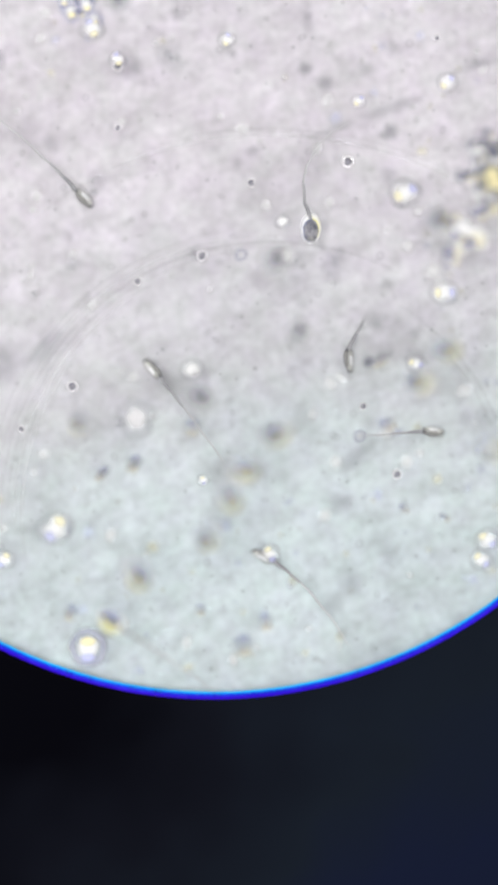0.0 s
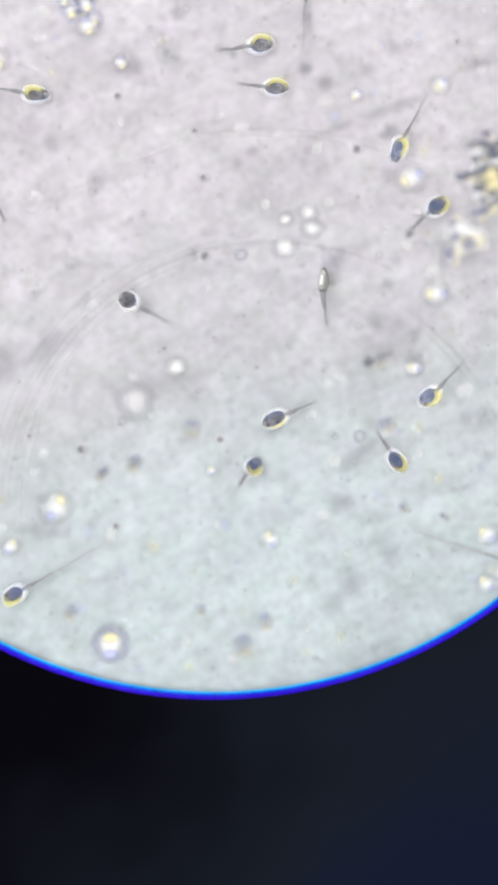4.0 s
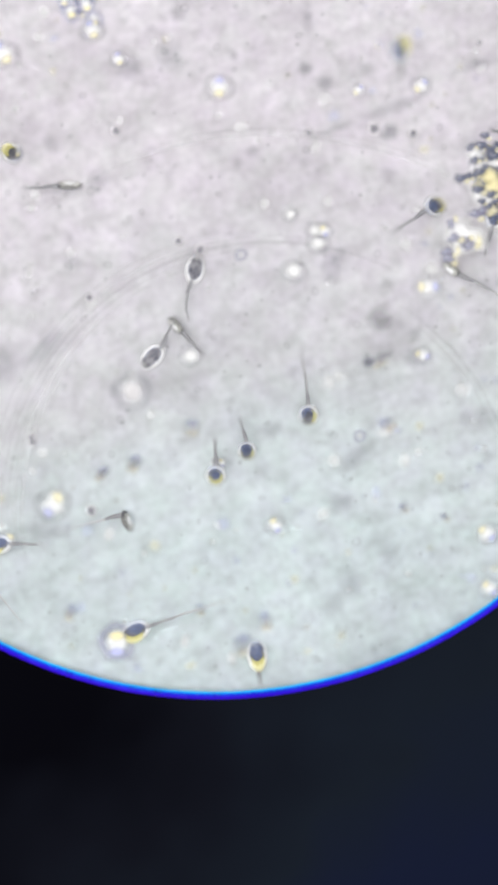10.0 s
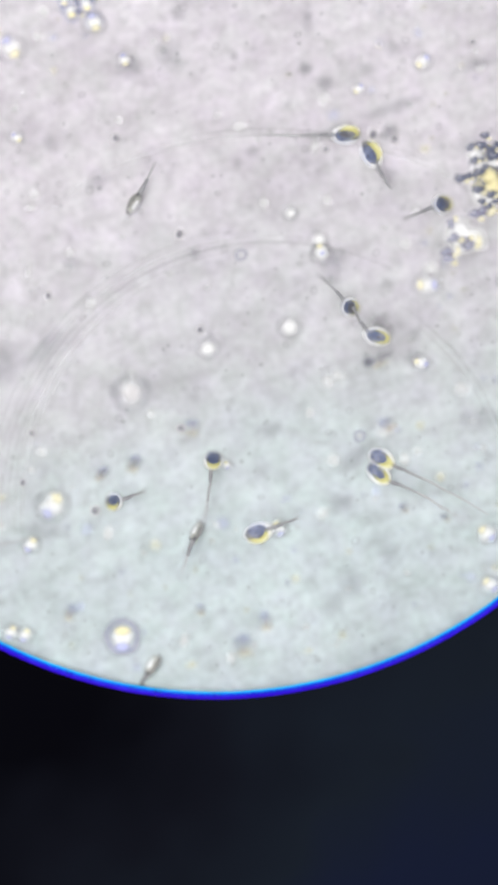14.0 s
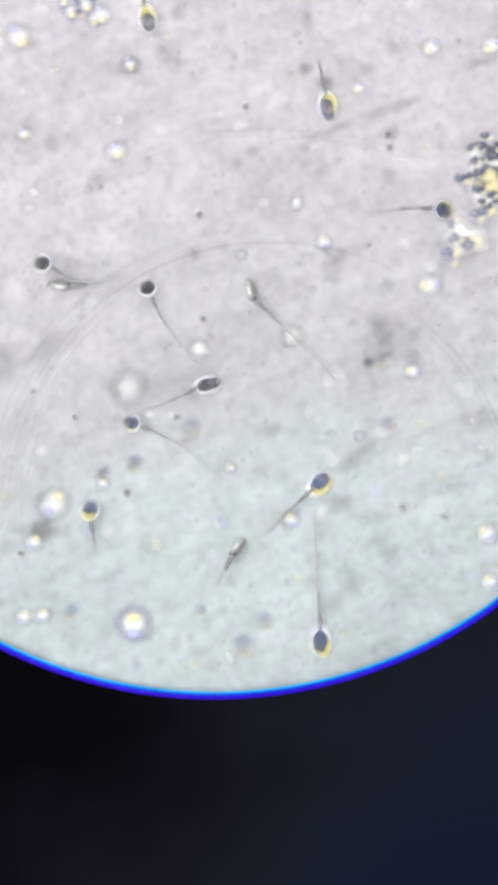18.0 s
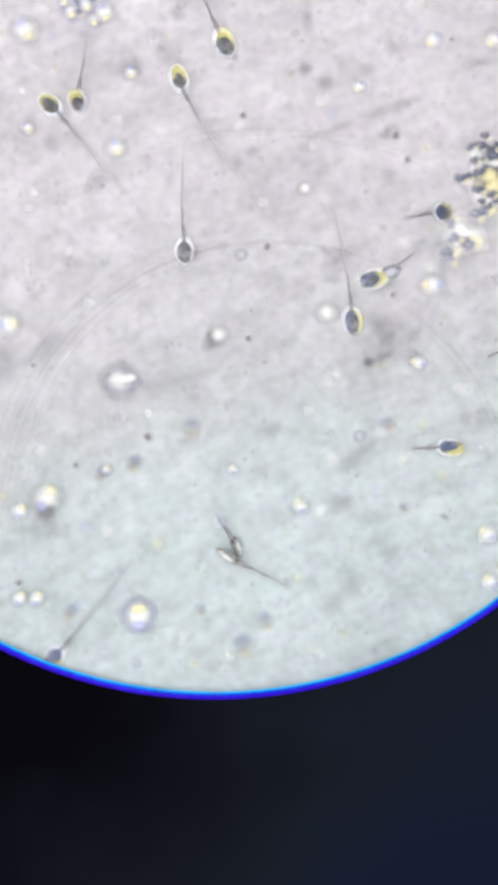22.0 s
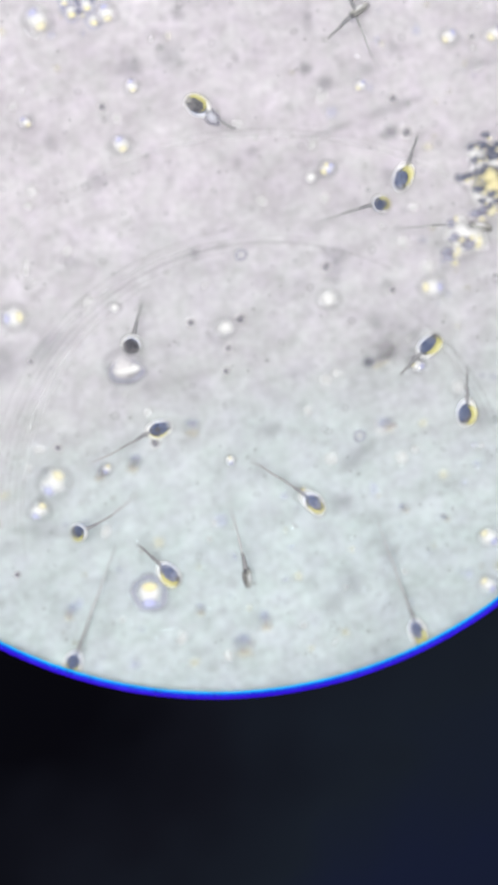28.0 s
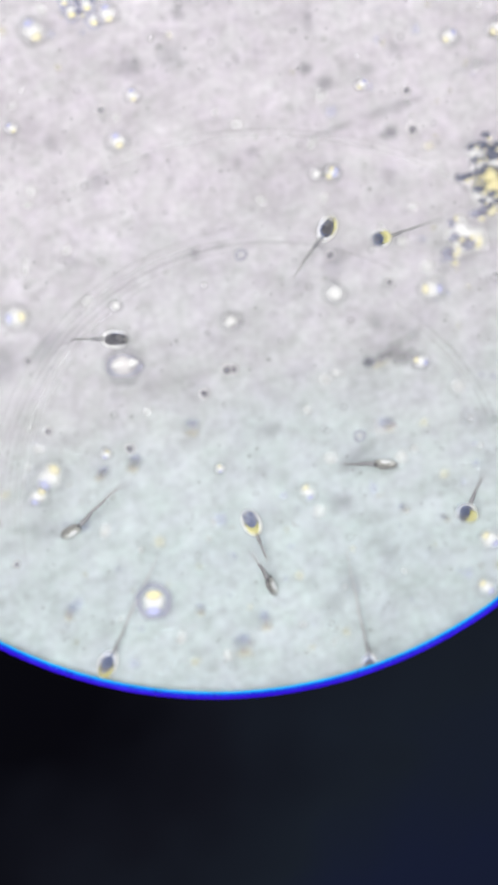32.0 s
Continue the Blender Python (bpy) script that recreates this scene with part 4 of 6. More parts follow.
    swim([(0, -0.107, 0.099, -30, 0, 0.14, 10, 0, 0, 0), (0.5, -0.052, 0.103, -10, 0, 0.115), (1, 0.007, 0.074, -10, 0, 0.076, 10, 0, 0, 0), (1.5, 0.074, 0.039, -5, 0, 0.068), (2, 0.151, 0.054, 0, 0, 0.056, 10, 6, 0, 0.17), (2.5, 0.203, 0.039, -40, 0, 0.046), (3, 0.268, -0.011, -40, 0, 0.036, 10, -9, 0, 0.0436), (3.5, 0.35, -0.05, -20, 0, 0.02), (5.5, 0.195, 0.009, -165, 0, 0), (6, 0.14, 0.007, -165, 0, 0, 50, 1, 0, 0.0274), (6.5, 0.111, -0.083, -110, 125, 0), (7, 0.014, -0.098, -170, 0, 0, 10, 2, 0, 0.0528), (7.5, 0, -0.151, -150, 0, 0), (8, -0.014, -0.264, -90, 0, 0, 10, 0, -13, 0.138), (8.5, -0.116, -0.27, -165, 0, 0), (9, -0.133, -0.32, -110, 0, 0, 10, -3, 18, 0.146), (9.5, -0.164, -0.401, -130, 125, 0), (10, -0.251, -0.417, -155, 0, 0, 10, -6, 0, 0.0453), (10.5, -0.27, -0.468, -140, 0, 0), (11.2, -0.364, -0.557, -136, 0, 0), (12.7, -0.634, -0.817, -136, 0, 0)])
    swim([(0, 0.061, 0.018, -150, 0, 0.14, 10, 0, 0, 0), (0.5, -0.015, -0.045, -150, 0, 0.115), (1, -0.092, -0.06, -300, 0, 0.076, 10, 0, 0, 0), (1.5, -0.154, -0.045, -180, 0, 0.068), (2, -0.251, -0.083, -180, 0, 0.056, 50, 14, 0, 0.0381), (2.5, -0.294, -0.196, -118, 0, 0.046), (3, -0.351, -0.245, -95, 0, 0.036, 10, -5, 0, 0.0929), (3.5, -0.43, -0.285, -130, 0, 0.02), (4.3, -0.576, -0.37, -150, 0, 0), (5.8, -0.9, -0.558, -150, 0, 0)])
    swim([(0, -0.039, -0.12, -60, 0, 0.14, 10, 0, 0, 0), (0.5, -0.045, -0.201, -10, 0, 0.115), (1, 0.031, -0.139, 30, 0, 0.076, 10, -3, 0, 0.0722), (1.5, 0.152, -0.189, -15, 0, 0.068), (2, 0.261, -0.208, -22, 125, 0, 22, 8, 0, 0.199), (2.5, 0.331, -0.23, -40, 125, 0), (3, 0.43, -0.22, 0, 125, 0, 22, -3, 0, 0.0851), (3.5, 0.547, -0.26, -20, 0, 0.02), (4.2, 0.649, -0.283, -13, 0, 0), (5.7, 1.015, -0.364, -13, 0, 0)])
    swim([(0, -0.092, -0.208, -120, 0, 0.14, 50, 0, 0, 0), (0.5, -0.07, -0.208, -150, 0, 0.115), (1, -0.133, -0.27, -295, 0, 0.076, 10, 0, 0, 0), (1.5, -0.268, -0.273, -145, 0, 0.068), (2, -0.383, -0.307, -130, 0, 0.056, 10, -15, 0, 0.0594), (2.5, -0.408, -0.463, -125, 0, 0.046), (2.8, -0.476, -0.595, -117, 0, 0), (4.3, -0.649, -0.928, -117, 0, 0)])
    swim([(0, -0.239, -0.285, -60, 0, 0.14, 10, 0, 0, 0), (0.5, -0.193, -0.349, -60, 0, 0.115), (1, -0.12, -0.46, -240, 0, 0.076, 10, 0, 0, 0), (1.5, -0.04, -0.537, -65, 0, 0.068), (2, 0.024, -0.633, -56, 0, 0), (3.5, 0.233, -0.944, -56, 0, 0)])
    swim([(0, -0.301, -0.385, -215, 0, 0.14, 10, 0, 0, 0), (0.5, -0.405, -0.374, -190, 0, 0.115), (1, -0.455, -0.323, -215, 0, 0.076, 50, 0, 0, 0), (1.5, -0.545, -0.27, -215, 0, 0.068), (2, -0.639, -0.22, -208, 0, 0), (3.5, -0.97, -0.044, -208, 0, 0)])
    swim([(0, -0.367, 0.043, -200, 0, 0.14, 50, 0, 0, 0), (0.5, -0.45, 0.09, -200, 0, 0.115), (1, -0.516, 0.099, -200, 0, 0.076, 10, 0, 0, 0), (1.6, -0.626, 0.118, -190, 0, 0), (3.1, -0.996, 0.181, -190, 0, 0)])
    swim([(0, 0.424, 0.199, -348, 0, 0.14, 10, -12, 20, 0.152), (0.5, 0.372, 0.229, -195, 0, 0.115), (1, 0.343, 0.245, -195, 0, 0.076, 10, 0, 0, 0), (1.5, 0.261, 0.195, -140, 0, 0.068), (2, 0.255, 0.146, -138, 0, 0.056, 10, 1, 0, 0.0557), (2.5, 0.208, 0.128, -165, 0, 0.046), (3, 0.143, 0.126, -180, 0, 0.036, 10, -4, 0, 0.0852), (3.5, 0.101, 0.084, -160, 0, 0.02), (5.5, -0.079, -0.035, -150, 0, 0), (6, -0.126, -0.048, -150, 0, 0, 10, 1, 0, 0.0444), (6.5, -0.169, -0.085, -120, 125, 0), (7, -0.217, -0.104, -145, 0, 0, 10, -4, 14, 0.139), (7.5, -0.273, -0.146, -155, 0, 0), (8, -0.318, -0.175, -155, 0, 0, 50, 14, 32, 0.206), (8.5, -0.359, -0.154, -170, 0, 0), (9, -0.436, -0.173, -180, 0, 0, 10, -3, 0, 0.0327), (9.5, -0.501, -0.181, -190, 0, 0), (10, -0.557, -0.226, -170, 0, 0, 10, -11, 0, 0.0603), (10.5, -0.639, -0.245, -167, 0, 0), (12, -1.004, -0.329, -167, 0, 0)])
    swim([(0, 0.365, 0.13, -190, 0, 0.14, 50, 0, 0, 0), (0.5, 0.284, 0.138, -190, 0, 0.115), (1, 0.184, 0.176, -180, 0, 0.076, 10, 0, 0, 0), (1.5, 0.099, 0.234, -200, 0, 0.068), (2, 0.007, 0.224, -205, 0, 0.056, 50, 0, 0, 0.038), (2.5, -0.089, 0.185, -185, 0, 0.046), (3, -0.159, 0.184, -180, 0, 0.036, 50, 6, 0, 0.0263), (3.5, -0.217, 0.244, -200, 0, 0.02), (5.5, -0.408, 0.527, -235, 0, 0), (6, -0.461, 0.609, -215, 0, 0, 10, -6, -4, 0.245), (6.5, -0.497, 0.714, -225, 125, 0), (7, -0.541, 0.77, -265, 0, 0, 10, 3, 0, 0.0382), (7.5, -0.531, 0.886, -262, 0, 0), (8, -0.514, 0.98, -265, 0, 0), (8.6, -0.514, 1.093, -270, 0, 0), (10.1, -0.514, 1.468, -270, 0, 0)])
    swim([(0, -0.011, -0.058, 0, 0, 0.14), (1, -0.001, -0.02, 10, 0, 0.076, 10, 0, 0, 0), (1.5, 0.018, -0.011, 20, 0, 0.068), (2, 0.041, -0.007, -60, 0, 0.056, 10, 0, 0, 0), (2.5, 0.049, -0.006, -60, 0, 0.046), (3, 0.046, -0.028, 90, 0, 0.036, 50, 0, 0, 0), (3.5, 0.034, -0.043, 60, 0, 0.02), (5.5, -0.07, -0.077, 15, 0, 0), (6, -0.12, -0.086, 40, 0, 0, 50, 13, -38, 0.122), (6.5, -0.169, -0.11, 10, 125, 0), (7, -0.201, -0.121, 35, 0, 0, 50, 5, -9, 0.0909), (7.5, -0.24, -0.126, 30, 0, 0), (8, -0.309, -0.16, 30, 0, 0, 50, 0, 0, 0), (8.5, -0.345, -0.164, 50, 0, 0), (9, -0.345, -0.133, 60, 125, 0, 22, -2, 0, 0.0742), (9.5, -0.324, -0.154, 55, 125, 0), (10, -0.27, -0.173, -60, 125, 0, 46, 75, 4, 0.124), (10.5, -0.24, -0.174, 38, 125, 0), (11, -0.22, -0.186, 60, 125, 0, 46, -75, 80, 0.107), (11.5, -0.208, -0.201, 55, 125, 0), (12, -0.193, -0.201, 75, 125, 0, 46, 0, 0, 0), (12.5, -0.19, -0.209, 72, 125, 0), (13, -0.168, -0.199, 75, 125, 0, 46, 0, 0, 0), (13.5, -0.154, -0.181, 75, 125, 0), (14, -0.116, -0.198, 70, 125, 0, 46, 0, 0, 0), (14.5, -0.094, -0.209, 70, 125, 0), (16.5, -0.051, -0.242, 55, 125, 0), (17, -0.035, -0.229, 60, 125, 0, 46, 0, 0, 0), (17.5, -0.03, -0.234, 55, 125, 0), (18, -0.025, -0.233, 60, 125, 0, 46, 0, 0, 0), (18.5, -0.022, -0.238, -60, 125, 0), (19, -0.041, -0.245, -70, 125, 0, 46, 9, 10, 0.159), (20, -0.048, -0.245, -50, 125, 0, 46, -8, -3, 0.141), (21, -0.051, -0.242, -50, 125, 0, 46, -3, -2, 0.116), (22, -0.029, -0.23, -60, 125, 0, 46, 0, 0, 0), (22.5, -0.035, -0.238, -40, 125, 0), (23, -0.01, -0.251, -80, 125, 0, 46, 0, 0, 0), (23.5, -0.01, -0.253, -40, 125, 0), (24, -0.014, -0.242, -45, 180, 0.16, 0, 0, 0, 0), (25, -0.018, -0.261, -62, 180, 0.22, 0, 0, 0, 0), (25.5, -0.02, -0.27, -70, 125, 0.045), (27.5, -0.013, -0.297, -78, 125, 0), (28, -0.004, -0.297, -75, 125, 0, 46, -1, 7, 0.153), (28.5, 0.007, -0.297, -70, 125, 0), (29, 0.007, -0.289, -75, 125, 0, 46, 7, -4, 0.0844), (29.5, 0.018, -0.285, -70, 125, 0), (30, 0.018, -0.295, -60, 125, 0, 46, 17, -15, 0.132), (30.5, 0.033, -0.273, -45, 125, 0), (31, 0.028, -0.297, -60, 125, 0, 46, 8, 0, 0.0326), (32, 0.049, -0.315, -60, 125, 0, 46, 0, 0, 0)], "pale slow sperm cell drifting low in the liquid")
    swim([(0, 0.524, -0.007, -190, 0, 0.2, 10), (1, 0.443, 0.018, -20, 0, 0.076, 10, 10, 0, 0.0685), (1.5, 0.471, 0.031, -350, 0, 0.068), (2, 0.536, 0.118, -300, 0, 0.2, 10), (2.5, 0.526, 0.224, -190, 0, 0.046), (3, 0.464, 0.221, -180, 0, 0.036, 10, 4, 0, 0.0664), (3.5, 0.432, 0.163, -130, 0, 0.02), (5.5, 0.291, -0.072, -190, 0, 0), (6, 0.24, -0.055, -188, 0, 0, 10, 3, -14, 0.117), (6.5, 0.188, -0.06, -190, 125, 0), (7, 0.134, -0.043, -205, 0, 0, 10, -1, 0, 0.0648), (7.5, 0.074, 0.001, -200, 0, 0), (8, 0.034, 0.088, -228, 0, 0, 10, 6, -3, 0.123), (8.5, -0.003, 0.122, -222, 0, 0), (9, -0.041, 0.168, -230, 0, 0, 50, 7, 0, 0.0619), (9.5, -0.101, 0.185, -218, 0, 0), (10, -0.16, 0.258, -220, 125, 0, 22, -9, 0, 0.055), (10.5, -0.188, 0.318, -200, 125, 0), (11, -0.251, 0.32, -205, 125, 0, 22, 2, 0, 0.0538), (11.5, -0.311, 0.323, -188, 125, 0), (12, -0.37, 0.374, -220, 125, 0, 22, 4, 0, 0.0618), (12.5, -0.445, 0.378, -200, 125, 0), (13, -0.516, 0.411, -215, 125, 0, 22, 5, 2, 0.0752), (13.5, -0.576, 0.455, -216, 0, 0), (15, -0.879, 0.676, -216, 0, 0)])
    swim([(0, -0.367, 0.542, -45, 125, 0, 22, 1, 5, 0.223), (0.5, -0.369, 0.545, -45, 125, 0), (1, -0.37, 0.549, -45, 125, 0.03, 22, 0, 0, 0.164), (1.6, -0.364, 0.549, -42, 125, 0), (2.2, -0.361, 0.555, -40, 0, -0.06)])
    swim([(0, 0.22, 0.184, -82, 125, 0, 22, -36, 0, 0.0736), (0.5, 0.234, 0.193, -85, 125, 0), (1, 0.239, 0.195, -85, 125, 0, 22, -23, 0, 0.0428), (1.5, 0.249, 0.195, -85, 125, -0.06)])
    swim([(0, 0.033, -0.251, -200, 125, 0, 22, -24, -13, 0.234), (0.5, 0.026, -0.242, -205, 125, 0), (1, 0.034, -0.235, -205, 125, 0, 22, -15, 0, 0.0598), (1.6, 0.039, -0.233, -205, 125, -0.06)])
    swim([(0, 0.405, 0.024, 0, 125, 0, 22, 4, 0, 0.129), (0.6, 0.436, 0.036, 0, 125, 0), (1.2, 0.511, 0.043, 0, 125, 0.076), (2, 0.624, 0.055, 6, 0, 0), (3.5, 0.996, 0.096, 6, 0, 0)])
    swim([(0, 0.136, 0.47, -90, 0, 0.02, 10, -4, -49, 0.22), (0.5, 0.135, 0.48, -92, 0, 0.115), (1, 0.14, 0.474, -90, 125, 0, 22, 10, -42, 0.184), (1.6, 0.139, 0.474, -95, 125, -0.06)])
    swim([(3, -0.501, 0.768, 0, 0, -0.06), (3.5, -0.501, 0.768, 1, 0, 0.02), (5.5, -0.351, 0.77, 0, 0, 0), (6, -0.233, 0.784, 20, 0, 0, 10, 1, 27, 0.0791), (6.5, -0.156, 0.694, -40, 125, 0), (7, -0.086, 0.684, -15, 0, 0, 50, -3, 0, 0.0729), (7.5, -0.015, 0.661, -10, 0, 0), (8, 0.084, 0.671, 8, 0, 0, 10, -14, -14, 0.08), (8.5, 0.152, 0.755, 20, 0, 0), (9, 0.226, 0.774, 32, 125, 0, 22, -3, -8, 0.134), (9.5, 0.259, 0.815, 48, 125, 0), (10, 0.33, 0.855, 90, 0, 0.1, 10, 0, 0, 0), (10.6, 0.374, 0.905, 60, 125, -0.06)])
    swim([(2, 0.249, 1.605, -90, 0, 0), (3.5, 0.249, 1.23, -90, 0, 0), (5.5, 0.249, 0.914, 0, 0, 0), (5.8, 0.311, 0.98, 30, 0, 0), (6.2, 0.399, 1.08, 49, 0, 0), (7.7, 0.646, 1.362, 49, 0, 0)])
    swim([(4, 0.199, 0.73, 0, 0, -0.06), (4.5, 0.199, 0.73, 43, 0, 0.01), (5.5, 0.367, 0.889, 10, 0, 0), (6, 0.399, 0.968, 55, 0, 0, 10, 12, 0, 0.049), (6.5, 0.436, 1.08, 74, 0, 0), (8, 0.539, 1.441, 74, 0, 0)])
    swim([(4.5, -0.937, 0.593, -22, 0, 0), (6, -0.589, 0.455, -22, 0, 0), (6.5, -0.497, 0.419, 0, 125, 0), (7, -0.43, 0.346, -55, 0, 0, 10, -11, -1, 0.12), (7.5, -0.316, 0.343, -5, 0, 0), (8, -0.251, 0.249, -55, 0, 0, 10, -2, 5, 0.0951), (8.5, -0.144, 0.241, -30, 0, 0), (9, -0.085, 0.155, -20, 0, 0, 10, -7, 10, 0.157), (9.5, -0.104, 0.009, -95, 0, 0), (10, -0.074, -0.072, -92, 0, 0, 50, 3, 0, 0.0625), (10.5, -0.072, -0.164, -65, 0, 0), (11, -0.074, -0.283, -98, 0, 0, 10, -7, 0, 0.0495), (11.5, -0.003, -0.379, -62, 0, 0), (12, -0.014, -0.476, -55, 0, 0, 10, -12, 0, 0.049), (12.5, 0.005, -0.57, -79, 0, 0), (14, 0.079, -0.938, -79, 0, 0)])
    swim([(6.6, 0.199, 0.355, -123, 0, -0.06), (7, 0.165, 0.302, -140, 125, 0, 46, 0, 0, 0), (7.5, 0.114, 0.264, -140, 125, 0), (8, 0.074, 0.221, -155, 125, 0, 46, 0, 0, 0), (8.5, 0.061, 0.145, -110, 125, 0), (9, 0.044, 0.052, -115, 125, 0, 22, -2, 0, 0.0275), (9.5, 0.02, 0.019, -92, 0, 0), (10, -0.005, -0.018, -90, 0, 0, 50, 15, 0, 0.0594), (10.5, -0.083, -0.058, -105, 0, 0), (11, -0.151, -0.031, -135, 0, 0, 50, -3, 0, 0.027), (11.5, -0.205, -0.045, -150, 0, 0), (12, -0.236, -0.059, -180, 0, 0, 50, 1, 0, 0.0513), (12.5, -0.239, -0.1, -130, 0, 0), (13, -0.256, -0.126, -165, 0, 0, 50, 20, 39, 0.145), (13.5, -0.289, -0.124, -170, 0, 0), (14, -0.299, -0.13, -170, 0, 0, 50, 10, 0, 0.0549), (14.5, -0.319, -0.164, -160, 0, 0), (16.5, -0.29, 0.011, -335, 0, 0), (17, -0.264, 0.086, -310, 0, 0, 50, 0, -1, 0.192), (17.5, -0.188, 0.1, -335, 0, 0), (18, -0.091, 0.128, -345, 0, 0, 10, 7, -14, 0.13), (18.5, -0.033, 0.113, -372, 0, 0), (19, 0.018, 0.139, -320, 0, 0, 10, 10, -12, 0.154), (19.5, 0.086, 0.095, -390, 0, 0), (20, 0.174, 0.121, -370, 0, 0, 10, 7, 32, 0.184), (20.5, 0.234, 0.105, -345, 0, 0), (21, 0.299, 0.07, -375, 0, 0, 10, -2, 3, 0.0949), (21.5, 0.37, 0.029, -382, 0, 0), (22, 0.445, -0.01, -360, 0, 0, 10, 4, 0, 0.0564), (22.5, 0.531, -0.052, -368, 0, 0), (23, 0.624, -0.083, -378, 0, 0), (24.5, 0.98, -0.198, -378, 0, 0)])
    swim([(5.5, 0.753, -0.303, 117, 0, 0), (7, 0.58, 0.03, 117, 0, 0), (7.5, 0.545, 0.098, 110, 0, 0), (8, 0.505, 0.177, 110, 0, 0, 10, 10, 0, 0.0679), (8.5, 0.496, 0.251, 120, 0, 0), (9, 0.486, 0.343, 130, 0, 0, 50, -21, 0, 0.0553), (9.5, 0.531, 0.443, 90, 0, 0), (10, 0.545, 0.505, 80, 0, 0, 10, -8, 0, 0.0419), (10.5, 0.574, 0.605, 74, 0, 0), (12, 0.677, 0.965, 74, 0, 0)])
    swim([(5.5, -0.319, -1.016, 99, 0, 0), (7, -0.376, -0.645, 99, 0, 0), (7.5, -0.389, -0.564, 110, 0, 0), (8, -0.401, -0.476, 100, 0, 0, 10, 0, 0, 0.0234), (8.5, -0.422, -0.374, 100, 0, 0), (9, -0.516, -0.311, 145, 0, 0, 10, -12, 0, 0.0446), (9.5, -0.589, -0.258, 143, 0, 0), (11, -0.89, -0.034, 143, 0, 0)])
    swim([(7.5, -0.001, 0.53, -103, 0, -0.06), (8, -0.018, 0.455, -110, 125, 0, 22, 10, 0, 0.0429), (8.5, 0.007, 0.372, -100, 0, 0), (9, 0.084, 0.289, -92, 125, 0, 22, -9, 0, 0.103), (9.5, 0.114, 0.185, -105, 0, 0), (10, 0.131, 0.061, -85, 0, 0, 50, 3, 8, 0.133), (10.5, 0.079, -0.03, -112, 0, 0), (11, 0, -0.092, -135, 0, 0, 50, -1, 0, 0.0645), (11.5, -0.114, -0.09, -178, 0, 0), (12, -0.181, -0.176, -120, 0, 0, 10, -5, -1, 0.173), (12.5, -0.28, -0.204, -165, 0, 0), (13, -0.401, -0.216, -170, 0, 0, 10, 8, 0, 0.0766), (13.5, -0.526, -0.251, -175, 0, 0), (13.9, -0.714, -0.27, -174, 0, 0), (15.4, -1.087, -0.307, -174, 0, 0)])
    swim([(7, 0.772, -0.113, 122, 0, 0), (8.5, 0.574, 0.205, 122, 0, 0), (9, 0.542, 0.255, 120, 0, 0, 10, 0, 0, 0.00686), (9.5, 0.531, 0.335, 100, 0, 0), (10, 0.449, 0.383, 142, 125, 0, 22, 3, -23, 0.107), (10.6, 0.405, 0.43, 140, 125, -0.06)])
    swim([(7, 0.142, -0.997, 103, 0, 0), (8.5, 0.055, -0.633, 103, 0, 0), (9.5, 0.029, -0.522, 95, 0, 0), (10, 0.018, -0.47, 95, 0, 0, 10, 4, 0, 0.0544), (10.5, -0.018, -0.427, 105, 125, 0), (11, -0.033, -0.38, 105, 0, 0, 50, 8, -17, 0.123), (11.5, -0.058, -0.333, 105, 0, 0), (12, -0.076, -0.276, 120, 0, 0, 50, 3, -11, 0.175), (12.5, -0.101, -0.204, 117, 125, 0), (13, -0.072, -0.139, 90, 0, 0, 50, 10, -22, 0.112), (13.5, -0.068, -0.08, 92, 0, 0), (14, -0.079, -0.039, 80, 0, 0, 50, 0, -10, 0.129), (14.5, -0.086, 0.016, 78, 0, 0), (16.5, -0.131, 0.216, 88, 0, 0), (17, -0.185, 0.265, 110, 0, 0, 50, 9, 24, 0.237), (17.5, -0.21, 0.323, 125, 0, 0), (18, -0.223, 0.34, 120, 0, 0, 50, 3, 21, 0.249), (18.5, -0.247, 0.4, 140, 0, 0), (19, -0.285, 0.445, 130, 0, 0, 10, -4, 12, 0.204), (19.5, -0.311, 0.484, 135, 0, 0), (20, -0.318, 0.536, 128, 0, 0, 10, 0, -10, 0.251), (20.5, -0.321, 0.595, 105, 0, 0), (21, -0.348, 0.642, 98, 0, 0, 50, 5, 0, 0.145), (21.5, -0.4, 0.684, 138, 0, 0), (22, -0.439, 0.746, 140, 0, 0, 10, -11, 1, 0.274), (22.5, -0.482, 0.777, 148, 0, 0), (23, -0.529, 0.811, 150, 0, 0, 10, -14, 9, 0.204), (23.5, -0.601, 0.855, 150, 0, 0), (25, -0.925, 1.044, 150, 0, 0)])
